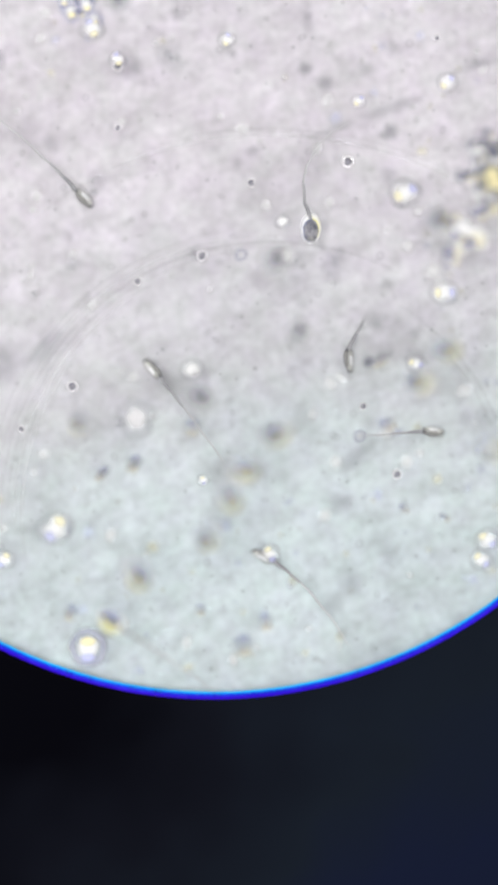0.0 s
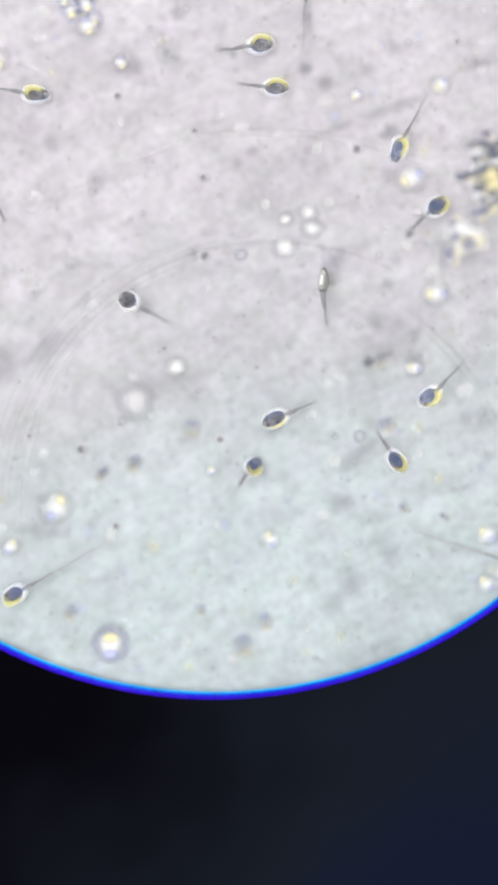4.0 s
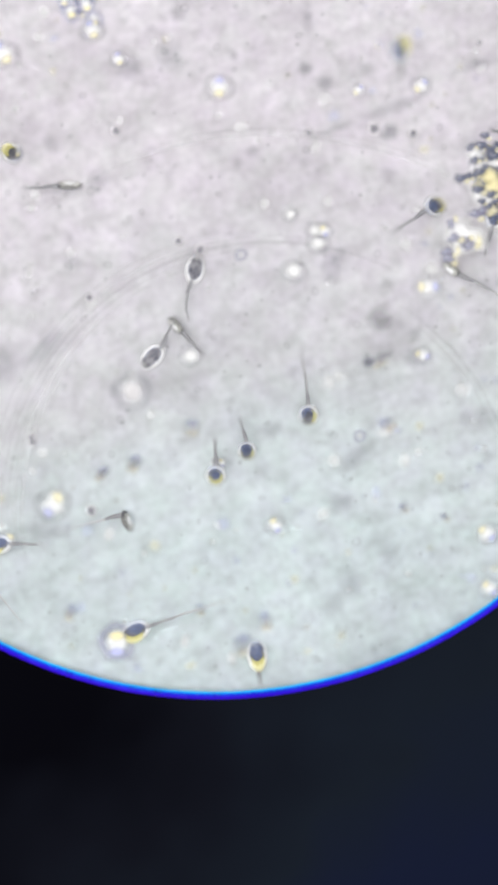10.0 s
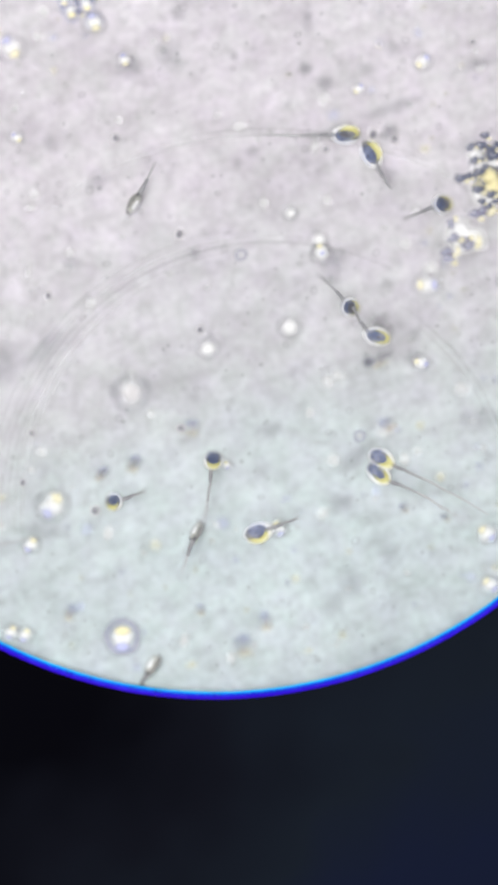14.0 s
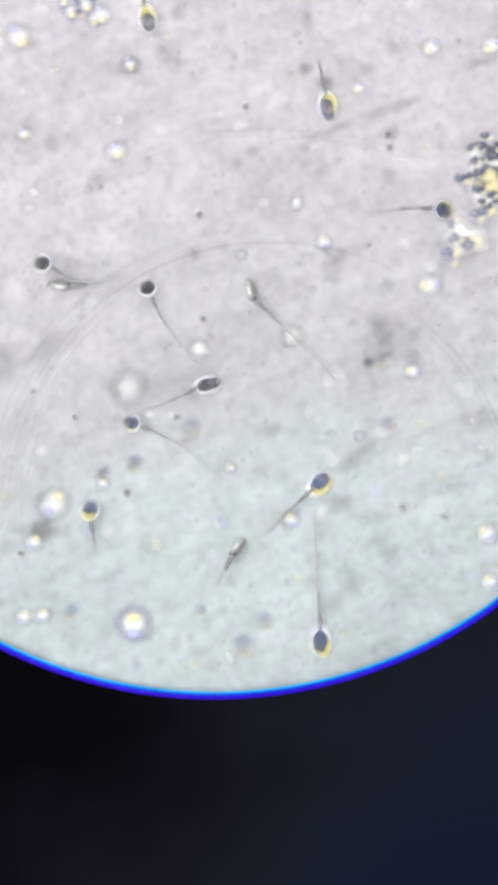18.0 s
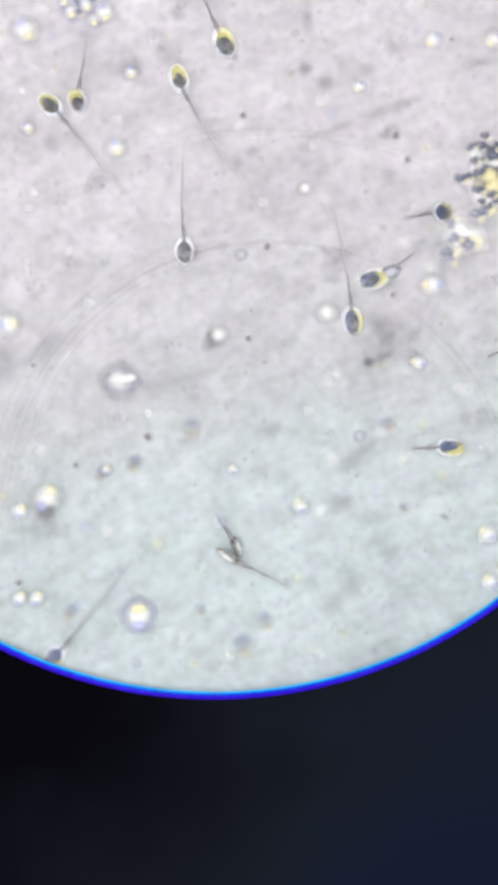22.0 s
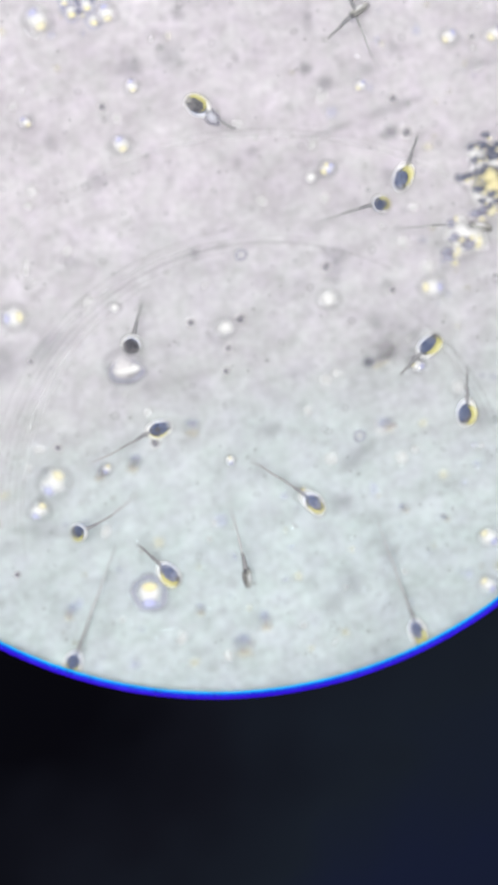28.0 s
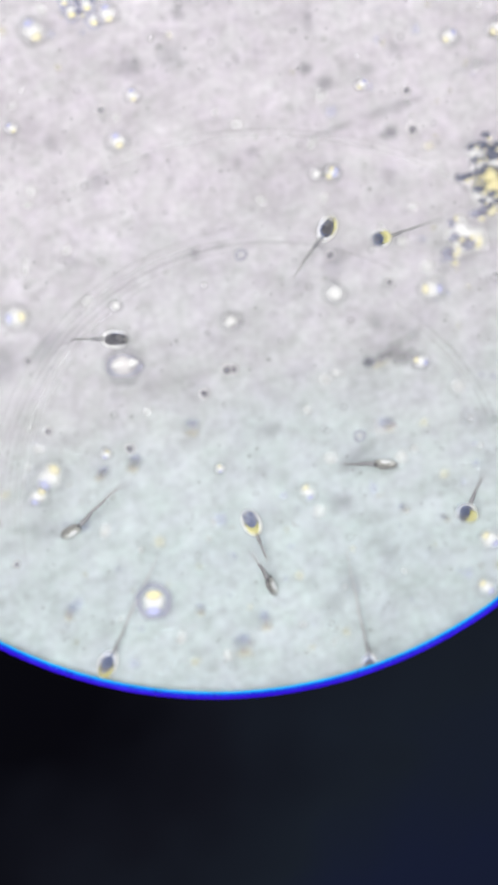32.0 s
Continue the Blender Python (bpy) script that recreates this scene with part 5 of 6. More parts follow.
    swim([(7.5, -0.908, 0.877, -32, 0, 0), (9, -0.589, 0.68, -32, 0, 0), (10, -0.524, 0.64, -10, 0, 0, 50, 0, 0, 0), (10.5, -0.398, 0.568, -20, 0, 0), (11, -0.316, 0.48, -35, 0, 0, 50, 8, 14, 0.162), (11.5, -0.299, 0.431, -25, 0, 0), (12, -0.217, 0.355, -40, 0, 0, 50, 0, 0, 0.0276), (12.5, -0.144, 0.312, -42, 0, 0), (13, -0.021, 0.309, 35, 0, 0, 50, -15, 0, 0.0384), (13.5, 0.101, 0.333, 40, 0, 0), (14, 0.224, 0.299, -35, 0, 0, 50, -4, 22, 0.0849), (14.5, 0.279, 0.296, -45, 0, 0), (16.5, 0.14, 0.168, -215, 0, 0), (17, 0.077, 0.23, -260, 0, 0, 10, 10, 45, 0.161), (17.5, 0.066, 0.289, -255, 0, 0), (18, 0.005, 0.335, -250, 125, 0, 22, 26, -1, 0.21), (18.5, 0, 0.405, -250, 0, 0), (19, -0.054, 0.47, -265, 0, 0, 10, 25, 21, 0.22), (19.5, -0.052, 0.532, -245, 0, 0), (20, -0.079, 0.591, -265, 0, 0, 50, -4, 41, 0.112), (20.5, -0.077, 0.644, -225, 0, 0), (21, -0.092, 0.695, -320, 0, 0, 10, 39, 24, 0.162), (21.5, -0.101, 0.748, -265, 0, 0), (22, -0.155, 0.805, -250, 0, 0, 10, 10, 5, 0.2), (22.5, -0.121, 0.884, -272, 0, 0), (23, -0.158, 0.965, -245, 0, 0, 10, -4, -3, 0.287), (23.5, -0.189, 1.068, -254, 0, 0), (25, -0.29, 1.429, -254, 0, 0)])
    swim([(7.5, -0.976, 0.533, 1, 0, 0), (9, -0.601, 0.542, 1, 0, 0), (9.5, -0.501, 0.545, 0, 125, 0), (10, -0.399, 0.568, 5, 125, 0, 22, 2, 0, 0.0631), (10.5, -0.285, 0.55, 0, 125, 0), (11, -0.208, 0.539, -10, 125, 0, 22, -13, 0, 0.0653), (11.5, -0.171, 0.557, 25, 125, 0), (12, -0.107, 0.611, 32, 125, 0, 22, -2, -5, 0.19), (12.5, -0.035, 0.626, 25, 0, 0), (13, 0.056, 0.633, 0, 0, 0, 10, 4, -2, 0.13), (13.5, 0.133, 0.696, 35, 0, 0), (14, 0.216, 0.68, 5, 0, 0, 10, -4, 2, 0.172), (14.5, 0.294, 0.74, 30, 0, 0), (15.2, 0.424, 0.88, 55, 0, 0), (15.8, 0.511, 1.055, 63, 0, 0), (17.3, 0.679, 1.39, 63, 0, 0)])
    swim([(10, 0.474, 0.505, 0, 0, -0.06), (10.5, 0.474, 0.505, 127, 0, 0.2), (11, 0.408, 0.595, 120, 125, 0, 22, 0, 0, 0), (11.5, 0.352, 0.651, 130, 0, 0), (12, 0.339, 0.776, 95, 125, 0, 22, 1, 3, 0.215), (12.5, 0.284, 0.841, 125, 0, 0), (13, 0.284, 0.961, 95, 125, 0, 22, 2, 0, 0.199), (13.5, 0.274, 1.068, 95, 0, 0), (15, 0.239, 1.441, 95, 0, 0)])
    swim([(9, 0.998, 0.021, -176, 0, 0), (10.5, 0.624, -0.007, -176, 0, 0), (11, 0.54, -0.016, -180, 0, 0, 50), (11.5, 0.449, -0.03, -165, 0, 0), (12, 0.351, -0.055, -170, 0, 0, 10, 3, -1, 0.168), (12.5, 0.294, -0.092, -165, 0, 0), (13, 0.199, -0.122, -130, 0, 0, 10, -17, -2, 0.139), (13.5, 0.099, -0.156, -155, 0, 0), (14, 0.02, -0.199, -160, 0, 0, 10, 1, 0, 0.0298), (14.5, -0.048, -0.24, -130, 0, 0), (16.5, -0.356, -0.206, -150, 0, 0), (17, -0.38, -0.229, -155, 0, 0, 50, 7, 5, 0.185), (17.5, -0.389, -0.23, -165, 0, 0), (18, -0.351, -0.151, -260, 0, 0, 50, 0, 0, 0), (18.5, -0.379, -0.189, -125, 0, 0), (19, -0.391, -0.195, -98, 0, 0, 50, -8, -22, 0.123), (19.5, -0.349, -0.151, -180, 0, 0), (20, -0.305, -0.226, -105, 0, 0, 50, -6, 0, 0.0583), (20.5, -0.344, -0.278, -115, 0, 0), (21, -0.379, -0.357, -110, 0, 0, 50, 17, -37, 0.137), (21.5, -0.389, -0.426, -110, 0, 0), (22, -0.432, -0.476, -130, 0, 0, 10, 1, 0, 0.108), (22.5, -0.501, -0.557, -130, 0, 0), (24, -0.743, -0.844, -130, 0, 0)])
    swim([(9.5, 0.963, -0.387, 160, 0, 0), (11, 0.611, -0.258, 160, 0, 0), (11.5, 0.536, -0.23, 180, 0, 0), (12, 0.48, -0.226, 170, 0, 0, 10, 3, 0, 0.0354), (12.5, 0.415, -0.171, 150, 0, 0), (13, 0.357, -0.141, 160, 0, 0, 10, -12, 0, 0.0765), (13.5, 0.34, -0.114, 160, 0, 0), (14, 0.286, -0.068, 140, 0, 0, 10, 13, -12, 0.16), (14.5, 0.261, -0.037, 135, 0, 0), (16.5, -0.033, 0.036, 155, 0, 0), (17, -0.114, -0.007, 165, 0, 0, 10, -3, -3, 0.0974), (17.5, -0.188, 0.014, 155, 0, 0), (18, -0.258, 0.043, 160, 0, 0, 50, -7, -15, 0.159), (18.5, -0.356, 0.029, 175, 0, 0), (19, -0.42, 0.011, 190, 0, 0, 10, 4, -21, 0.137), (19.5, -0.504, -0.02, 190, 125, 0), (20, -0.601, -0.039, 191, 0, 0), (21.5, -0.97, -0.11, 191, 0, 0)])
    swim([(10.5, 0.983, -0.185, 172, 0, 0), (12, 0.611, -0.133, 172, 0, 0), (12.5, 0.496, -0.116, 170, 0, 0), (13, 0.417, -0.122, 170, 0, 0, 10, 4, -3, 0.105), (13.5, 0.326, -0.068, 160, 0, 0), (14, 0.292, -0.035, 150, 0, 0, 10, 4, -4, 0.221), (14.5, 0.291, 0.011, 130, 0, 0), (15.5, 0.249, 0.118, 120, 0, 0.2), (16.3, 0.224, 0.205, 120, 0, -0.06)])
    swim([(10.5, 0.098, 1.297, -140, 0, 0), (12, -0.189, 1.055, -140, 0, 0), (12.5, -0.278, 0.98, -140, 0, 0), (13, -0.372, 0.89, -110, 0, 0, 50, -2, 0, 0.0354), (13.5, -0.495, 0.81, -150, 0, 0), (13.9, -0.714, 0.755, -166, 0, 0), (15.4, -1.077, 0.664, -166, 0, 0)])
    swim([(12.6, -0.151, 0.667, -114, 0, -0.06), (13, -0.17, 0.618, -110, 125, 0, 22, 0, 0, 0), (13.5, -0.217, 0.595, -125, 125, 0), (14, -0.254, 0.53, -120, 125, 0, 22, 0, 0, 0.0722), (14.5, -0.258, 0.517, -100, 125, 0), (16.5, -0.366, 0.405, -150, 125, 0), (17, -0.391, 0.386, -135, 0, 0, 10, -13, 0, 0.0815), (17.5, -0.408, 0.385, -160, 125, 0), (18, -0.417, 0.349, -180, 125, 0, 22, 0, 0, 0), (18.5, -0.45, 0.348, -182, 125, 0), (19, -0.489, 0.339, -180, 125, 0, 22, 7, -7, 0.167), (19.5, -0.516, 0.318, -180, 125, 0), (20, -0.539, 0.334, -160, 0, 0, 10, 5, 13, 0.104), (20.6, -0.626, 0.33, -178, 0, 0), (22.1, -1.001, 0.314, -178, 0, 0)], "pale curled sperm cell with bright head")
    swim([(11.5, 0.955, 0.553, 178, 0, 0), (13, 0.58, 0.568, 178, 0, 0), (13.5, 0.326, 0.578, 172, 0, 0), (14, 0.27, 0.639, 118, 0, 0, 10, -1, 0, 0.0419), (14.5, 0.205, 0.656, 185, 0, 0), (16.5, -0.198, 0.532, 235, 125, 0), (17, -0.285, 0.48, 235, 125, 0, 22, 1, -5, 0.182), (17.5, -0.331, 0.419, 250, 0, 0), (18, -0.455, 0.396, 170, 0, 0, 50, -3, 47, 0.153), (18.5, -0.524, 0.296, 220, 0, 0), (19, -0.517, 0.19, 265, 0, 0, 10, 0, 0, 0), (19.5, -0.576, 0.105, 240, 0, 0), (20, -0.651, 0.03, 225, 0, 0), (21.5, -0.916, -0.235, 225, 0, 0)])
    swim([(14.5, -0.158, 1.381, -69, 0, 0), (16, -0.026, 1.03, -69, 0, 0), (16.5, 0.029, 0.884, -55, 0, 0), (17, 0.065, 0.87, -5, 0, 0, 10, -17, 2, 0.0948), (17.5, 0.128, 0.829, -35, 0, 0), (18, 0.174, 0.743, -80, 0, 0, 10, 3, 0, 0.0491), (18.5, 0.193, 0.684, -90, 0, 0), (19, 0.19, 0.636, -92, 0, 0, 10, 3, 0, 0.0538), (19.5, 0.21, 0.61, -50, 0, 0), (20, 0.253, 0.542, -60, 0, 0, 10, -5, 14, 0.206), (20.5, 0.241, 0.449, -98, 0, 0), (21, 0.224, 0.374, -105, 0, 0, 10, -1, 0, 0.0955), (21.5, 0.217, 0.335, -85, 0, 0), (22, 0.229, 0.268, -82, 0, 0, 10, 1, 7, 0.199), (22.5, 0.208, 0.18, -105, 0, 0), (23, 0.149, 0.099, -115, 0, 0, 10, -13, 0, 0.0707), (23.5, 0.15, 0.046, -95, 0, 0), (24, 0.143, -0.005, -95, 180, 0.085), (24.5, 0.059, -0.077, -130, 180, 0.1), (25, -0.001, -0.141, -115, 180, 0.09), (25.5, -0.022, -0.201, -120, 125, 0.045), (27.5, -0.242, -0.28, -20, 0, 0), (28, -0.176, -0.292, -45, 0, 0, 10, 0, 0, 0), (28.5, -0.169, -0.273, 10, 0, 0), (29, -0.072, -0.242, -25, 0, 0, 50, -1, 0, 0.0258), (29.5, -0.028, -0.29, -60, 0, 0), (30, 0.03, -0.285, -20, 0, 0, 10, 0, 0, 0.0177), (30.5, 0.076, -0.253, 145, 0, 0), (31, 0.139, -0.224, 315, 0, 0, 10, 1, 0, 0.0232), (31.5, 0.242, -0.163, 370, 0, 0), (32, 0.299, -0.048, 360, 125, 0, 22, 0, 0, 0)])
    swim([(12, 1.005, -0.201, 162, 0, 0), (13.5, 0.649, -0.083, 162, 0, 0), (14.5, 0.574, -0.058, 210, 0, 0), (16, 0.311, -0.133, 210, 0, 0), (16.5, 0.246, -0.214, 280, 0, 0), (17, 0.236, -0.32, 275, 0, 0, 10, -1, 0, 0.0665), (17.5, 0.21, -0.411, 280, 0, 0), (18, 0.159, -0.439, 275, 0, 0, 10, -2, 0, 0.0414), (18.5, 0.031, -0.482, 265, 0, 0), (19, 0.005, -0.539, 280, 0, 0, 10, 0, 0, 0), (19.5, -0.014, -0.633, 259, 0, 0), (21, -0.087, -1, 259, 0, 0)])
    swim([(13, 0.183, -0.751, 149, 0, 0), (14.5, -0.139, -0.557, 149, 0, 0), (16.5, -0.386, -0.409, 195, 0, 0), (17, -0.474, -0.451, 235, 0, 0, 10, -21, 13, 0.16), (17.5, -0.551, -0.557, 234, 0, 0), (19, -0.772, -0.86, 234, 0, 0)])
    swim([(11.8, -0.383, -0.946, 69, 0, 0), (13.3, -0.251, -0.595, 69, 0, 0), (14, -0.214, -0.495, 60, 125, 0, 22, 0, 0, 0), (14.5, -0.212, -0.404, 50, 0, 0), (16.5, -0.015, -0.204, 40, 0, 0), (17, 0.034, -0.166, 55, 0, 0, 10, -5, 0, 0.0553), (17.5, 0.079, -0.126, 50, 0, 0), (18, 0.156, -0.091, 40, 0, 0, 10, 3, 2, 0.128), (18.5, 0.215, -0.048, 35, 0, 0), (19, 0.274, -0.01, 30, 0, 0, 10, 14, -7, 0.147), (19.5, 0.319, 0.014, 30, 0, 0), (20, 0.374, 0.071, 45, 0, 0, 10, 3, -13, 0.182), (20.5, 0.43, 0.1, 25, 0, 0), (21, 0.492, 0.134, 20, 0, 0, 10, -5, 0, 0.0829), (21.5, 0.541, 0.188, 30, 0, 0), (22, 0.624, 0.23, 27, 0, 0), (23.5, 0.957, 0.402, 27, 0, 0)])
    swim([(15.8, -0.278, 1.453, -84, 0, 0), (17.3, -0.239, 1.08, -84, 0, 0), (18, -0.224, 0.936, -75, 0, 0, 10, 0, 0, 0), (18.5, -0.215, 0.854, -80, 0, 0), (19, -0.22, 0.792, -85, 0, 0, 50, 13, 0, 0.0762), (19.5, -0.225, 0.728, -90, 0, 0), (20, -0.205, 0.667, -90, 0, 0, 50, -5, 1, 0.16), (20.5, -0.169, 0.6, -65, 0, 0), (21, -0.155, 0.542, -62, 0, 0, 10, 1, -3, 0.167), (21.5, -0.144, 0.486, -85, 0, 0), (22, -0.143, 0.424, -88, 0, 0, 10, -1, -7, 0.179), (22.5, -0.131, 0.37, -92, 0, 0), (23, -0.101, 0.311, -65, 0, 0, 10, -2, -1, 0.209), (23.5, -0.094, 0.251, -65, 0, 0), (24, -0.086, 0.205, -90, 180, 0.085), (24.5, -0.045, 0.16, -60, 180, 0.1), (25, -0.055, 0.109, -90, 180, 0.09), (25.5, -0.022, 0.054, -60, 125, 0.045), (27.5, 0.106, -0.1, -50, 0, 0), (28, 0.143, -0.133, -40, 0, 0, 10, 7, 6, 0.13), (28.5, 0.155, -0.191, -65, 0, 0), (29, 0.182, -0.226, -65, 0, 0, 10, -1, 1, 0.164), (29.5, 0.239, -0.268, -45, 0, 0), (30, 0.261, -0.307, -45, 0, 0, 10, 4, 4, 0.188), (30.5, 0.289, -0.359, -42, 0, 0), (31, 0.311, -0.42, -60, 0, 0, 10, -5, 5, 0.2), (31.5, 0.33, -0.495, -70, 0, 0), (32, 0.268, -0.499, -85, 0, 0, 10, 7, 0, 0.0843)])
    swim([(17.5, -0.776, 1.335, -48, 0, 0), (19, -0.526, 1.055, -48, 0, 0), (20, -0.404, 0.92, -50, 0, 0, 10, -5, 10, 0.0595), (20.5, -0.438, 0.841, -60, 125, 0), (21, -0.401, 0.833, -75, 0, 0, 50, 7, -3, 0.0951), (21.5, -0.349, 0.785, -10, 0, 0), (22, -0.38, 0.755, -92, 0, 0, 50, -9, 6, 0.155), (22.5, -0.285, 0.748, -10, 125, 0), (23, -0.285, 0.676, -65, 0, 0, 10, -2, 4, 0.177), (23.5, -0.203, 0.725, -5, 0, 0), (24, -0.211, 0.645, -60, 180, 0.085), (24.1, -0.186, 0.682, -5, 180, 0.09), (24.2, -0.164, 0.714, 50, 180, 0.09), (24.4, -0.099, 0.748, 30, 180, 0.09), (24.6, -0.109, 0.753, 0, 180, 0.09), (24.8, -0.077, 0.726, -30, 180, 0.09), (25, -0.046, 0.765, 40, 180, 0.09), (25.2, -0.051, 0.818, 75, 180, 0.09), (25.4, -0.051, 0.833, 70, 150, 0.055), (25.5, -0.035, 0.815, 60, 125, 0.045), (27.5, 0.188, 0.943, 230, 0, 0), (28.2, 0.224, 1.055, 72, 0, 0), (29.7, 0.339, 1.412, 72, 0, 0)])
    swim([(17.8, -0.742, -0.764, 55, 0, 0), (19.3, -0.526, -0.458, 55, 0, 0), (20, -0.458, -0.36, 60, 0, 0, 10, -3, 0, 0.0357), (20.5, -0.448, -0.23, 75, 0, 0), (21, -0.43, -0.129, 80, 0, 0, 50, 9, -4, 0.196), (21.5, -0.465, -0.022, 80, 0, 0), (21.9, -0.689, 0.118, 148, 0, 0), (23.4, -1.007, 0.316, 148, 0, 0)])
    swim([(18.5, -0.957, 0.117, -32, 0, 0), (20, -0.639, -0.083, -32, 0, 0), (21, -0.505, -0.166, -160, 0, 0, 50, 0, 0, 0), (21.4, -0.701, -0.22, -165, 0, 0), (22.9, -1.063, -0.319, -165, 0, 0)])
    swim([(19.5, 0.549, 0.393, 0, 0, -0.06), (20, 0.549, 0.393, 175, 0, 0.1), (20.5, 0.422, 0.403, 182, 125, 0), (21, 0.367, 0.374, 180, 125, 0, 22, -4, 0, 0.0601), (21.5, 0.316, 0.345, 188, 125, 0), (22, 0.274, 0.361, 195, 0, 0, 10, 18, -11, 0.0801), (22.5, 0.246, 0.388, 178, 0, 0), (23, 0.226, 0.424, 180, 0, 0, 50, -25, 4, 0.0964), (23.5, 0.19, 0.421, 170, 0, 0), (24, 0.14, 0.42, 180, 180, 0.085, 0, 0, 0, 0), (24.5, 0.152, 0.439, 160, 180, 0.1), (25, 0.061, 0.495, 160, 180, 0.09), (25.5, 0.056, 0.555, 135, 125, 0.045), (27.5, -0.089, 0.701, 142, 0, 0), (28, -0.114, 0.745, 145, 0, 0, 10, 1, 0, 0.0769), (28.5, -0.111, 0.79, 115, 0, 0), (29, -0.107, 0.843, 100, 0, 0, 10, -26, 20, 0.131), (29.5, -0.144, 0.874, 115, 0, 0), (30, -0.145, 0.917, 120, 0, 0, 10, -6, 0, 0.0437), (30.5, -0.126, 0.96, 85, 0, 0), (31, -0.12, 0.99, 90, 0, 0), (31.6, -0.12, 1.093, 90, 0, 0), (32, -0.12, 1.468, 90, 0, 0)], "grey sperm cell dragging a murky droplet behind its head")
    swim([(18.5, 0.389, -0.889, 100, 0, 0), (20, 0.324, -0.52, 100, 0, 0), (20.5, 0.291, -0.336, 125, 125, 0), (21, 0.145, -0.352, 145, 125, 0, 22, 0, 0, 0), (21.5, 0.061, -0.295, 160, 0, 0), (22, -0.045, -0.251, 150, 125, 0, 22, 5, 1, 0.11), (22.5, -0.171, -0.22, 155, 125, 0), (23, -0.283, -0.182, 155, 125, 0, 22, -4, 0, 0.0711), (23.5, -0.369, -0.154, 155, 125, 0), (24, -0.486, -0.158, 160, 180, 0.09, 0, 0, 0, 0), (24.5, -0.601, -0.095, 166, 180, 0.09), (26, -0.965, -0.004, 166, 180, 0.05)])
    swim([(19, -0.024, 1.417, -88, 0, 0), (20.5, -0.014, 1.042, -88, 0, 0), (21, -0.011, 0.949, -90, 0, 0, 10, 0, 0, 0), (21.5, -0.086, 0.924, -130, 0, 0), (22, -0.054, 0.883, -60, 0, 0, 10, -5, 0, 0.0526), (22.5, -0.058, 0.802, -115, 125, 0), (23, -0.139, 0.755, -155, 125, 0, 22, 16, 0, 0.0819), (23.5, -0.084, 0.639, -85, 125, 0), (24, -0.176, 0.621, -170, 0, 0.07), (24.1, -0.166, 0.618, -110, 180, 0.09), (24.2, -0.158, 0.613, -60, 180, 0.09), (24.4, -0.129, 0.586, -70, 180, 0.09), (24.6, -0.106, 0.542, -90, 180, 0.09), (24.8, -0.124, 0.51, -110, 180, 0.09), (25, -0.155, 0.47, -140, 180, 0.09), (25.2, -0.182, 0.468, -130, 180, 0.09), (25.4, -0.166, 0.445, -100, 150, 0.055), (25.5, -0.174, 0.429, -90, 125, 0.045), (27.5, -0.235, 0.221, -125, 0, 0), (28, -0.26, 0.215, -98, 0, 0, 50, -9, -2, 0.0858), (28.5, -0.212, 0.152, -80, 0, 0), (29, -0.295, 0.118, -150, 0, 0, 10, 8, -9, 0.111), (29.5, -0.278, 0.061, -82, 0, 0), (30, -0.229, 0.001, -60, 125, 0, 22, -8, 4, 0.101), (30.5, -0.336, -0.065, -130, 125, 0), (31, -0.323, -0.083, -60, 0, 0, 50, -14, -8, 0.0894), (31.5, -0.289, -0.152, -120, 0, 0), (32, -0.391, -0.195, -145, 125, 0, 22, 6, -13, 0.123)])
    swim([(20.5, -0.086, 1.312, -49, 0, 0), (22, 0.161, 1.03, -49, 0, 0), (22.5, 0.249, 0.93, -30, 0, 0), (23, 0.292, 0.858, -30, 0, 0, 10, -11, 0, 0.0751), (23.5, 0.331, 0.772, -42, 0, 0), (24, 0.367, 0.72, -60, 180, 0.085, 0, 0, 0, 0), (24.5, 0.399, 0.618, -70, 180, 0.1), (25, 0.42, 0.54, -60, 180, 0.09), (25.5, 0.511, 0.568, 0, 125, 0.045), (26.2, 0.624, 0.568, 0, 0, 0), (27.7, 0.999, 0.568, 0, 0, 0)])
    swim([(20.5, 0.89, 0.416, -141, 0, 0), (22, 0.599, 0.18, -141, 0, 0), (22.5, 0.534, 0.128, -150, 0, 0), (23, 0.417, 0.105, -180, 125, 0, 22, 8, 0, 0.0859), (23.5, 0.316, 0.071, -178, 125, 0), (24, 0.22, 0.084, -180, 180, 0.085), (24.5, 0.133, 0.051, -160, 180, 0.1), (25, 0.071, 0.034, -170, 180, 0.09), (25.5, 0.007, 0.001, -150, 125, 0.045), (27.5, -0.278, -0.006, -318, 0, 0), (28, -0.198, 0.03, -340, 0, 0, 10, 8, -3, 0.142), (28.5, -0.169, 0.115, -328, 0, 0), (29, -0.114, 0.155, -330, 0, 0, 10, 5, 0, 0.0464), (29.5, -0.084, 0.226, -312, 0, 0), (30, -0.02, 0.268, -315, 0, 0, 50, -4, 0, 0.0246), (30.5, 0.036, 0.318, -310, 0, 0), (31, 0.065, 0.38, -295, 0, 0, 10, 18, 0, 0.0624), (31.5, 0.166, 0.414, -330, 0, 0), (32, 0.174, 0.474, -295, 0, 0, 10, -8, 15, 0.108)])
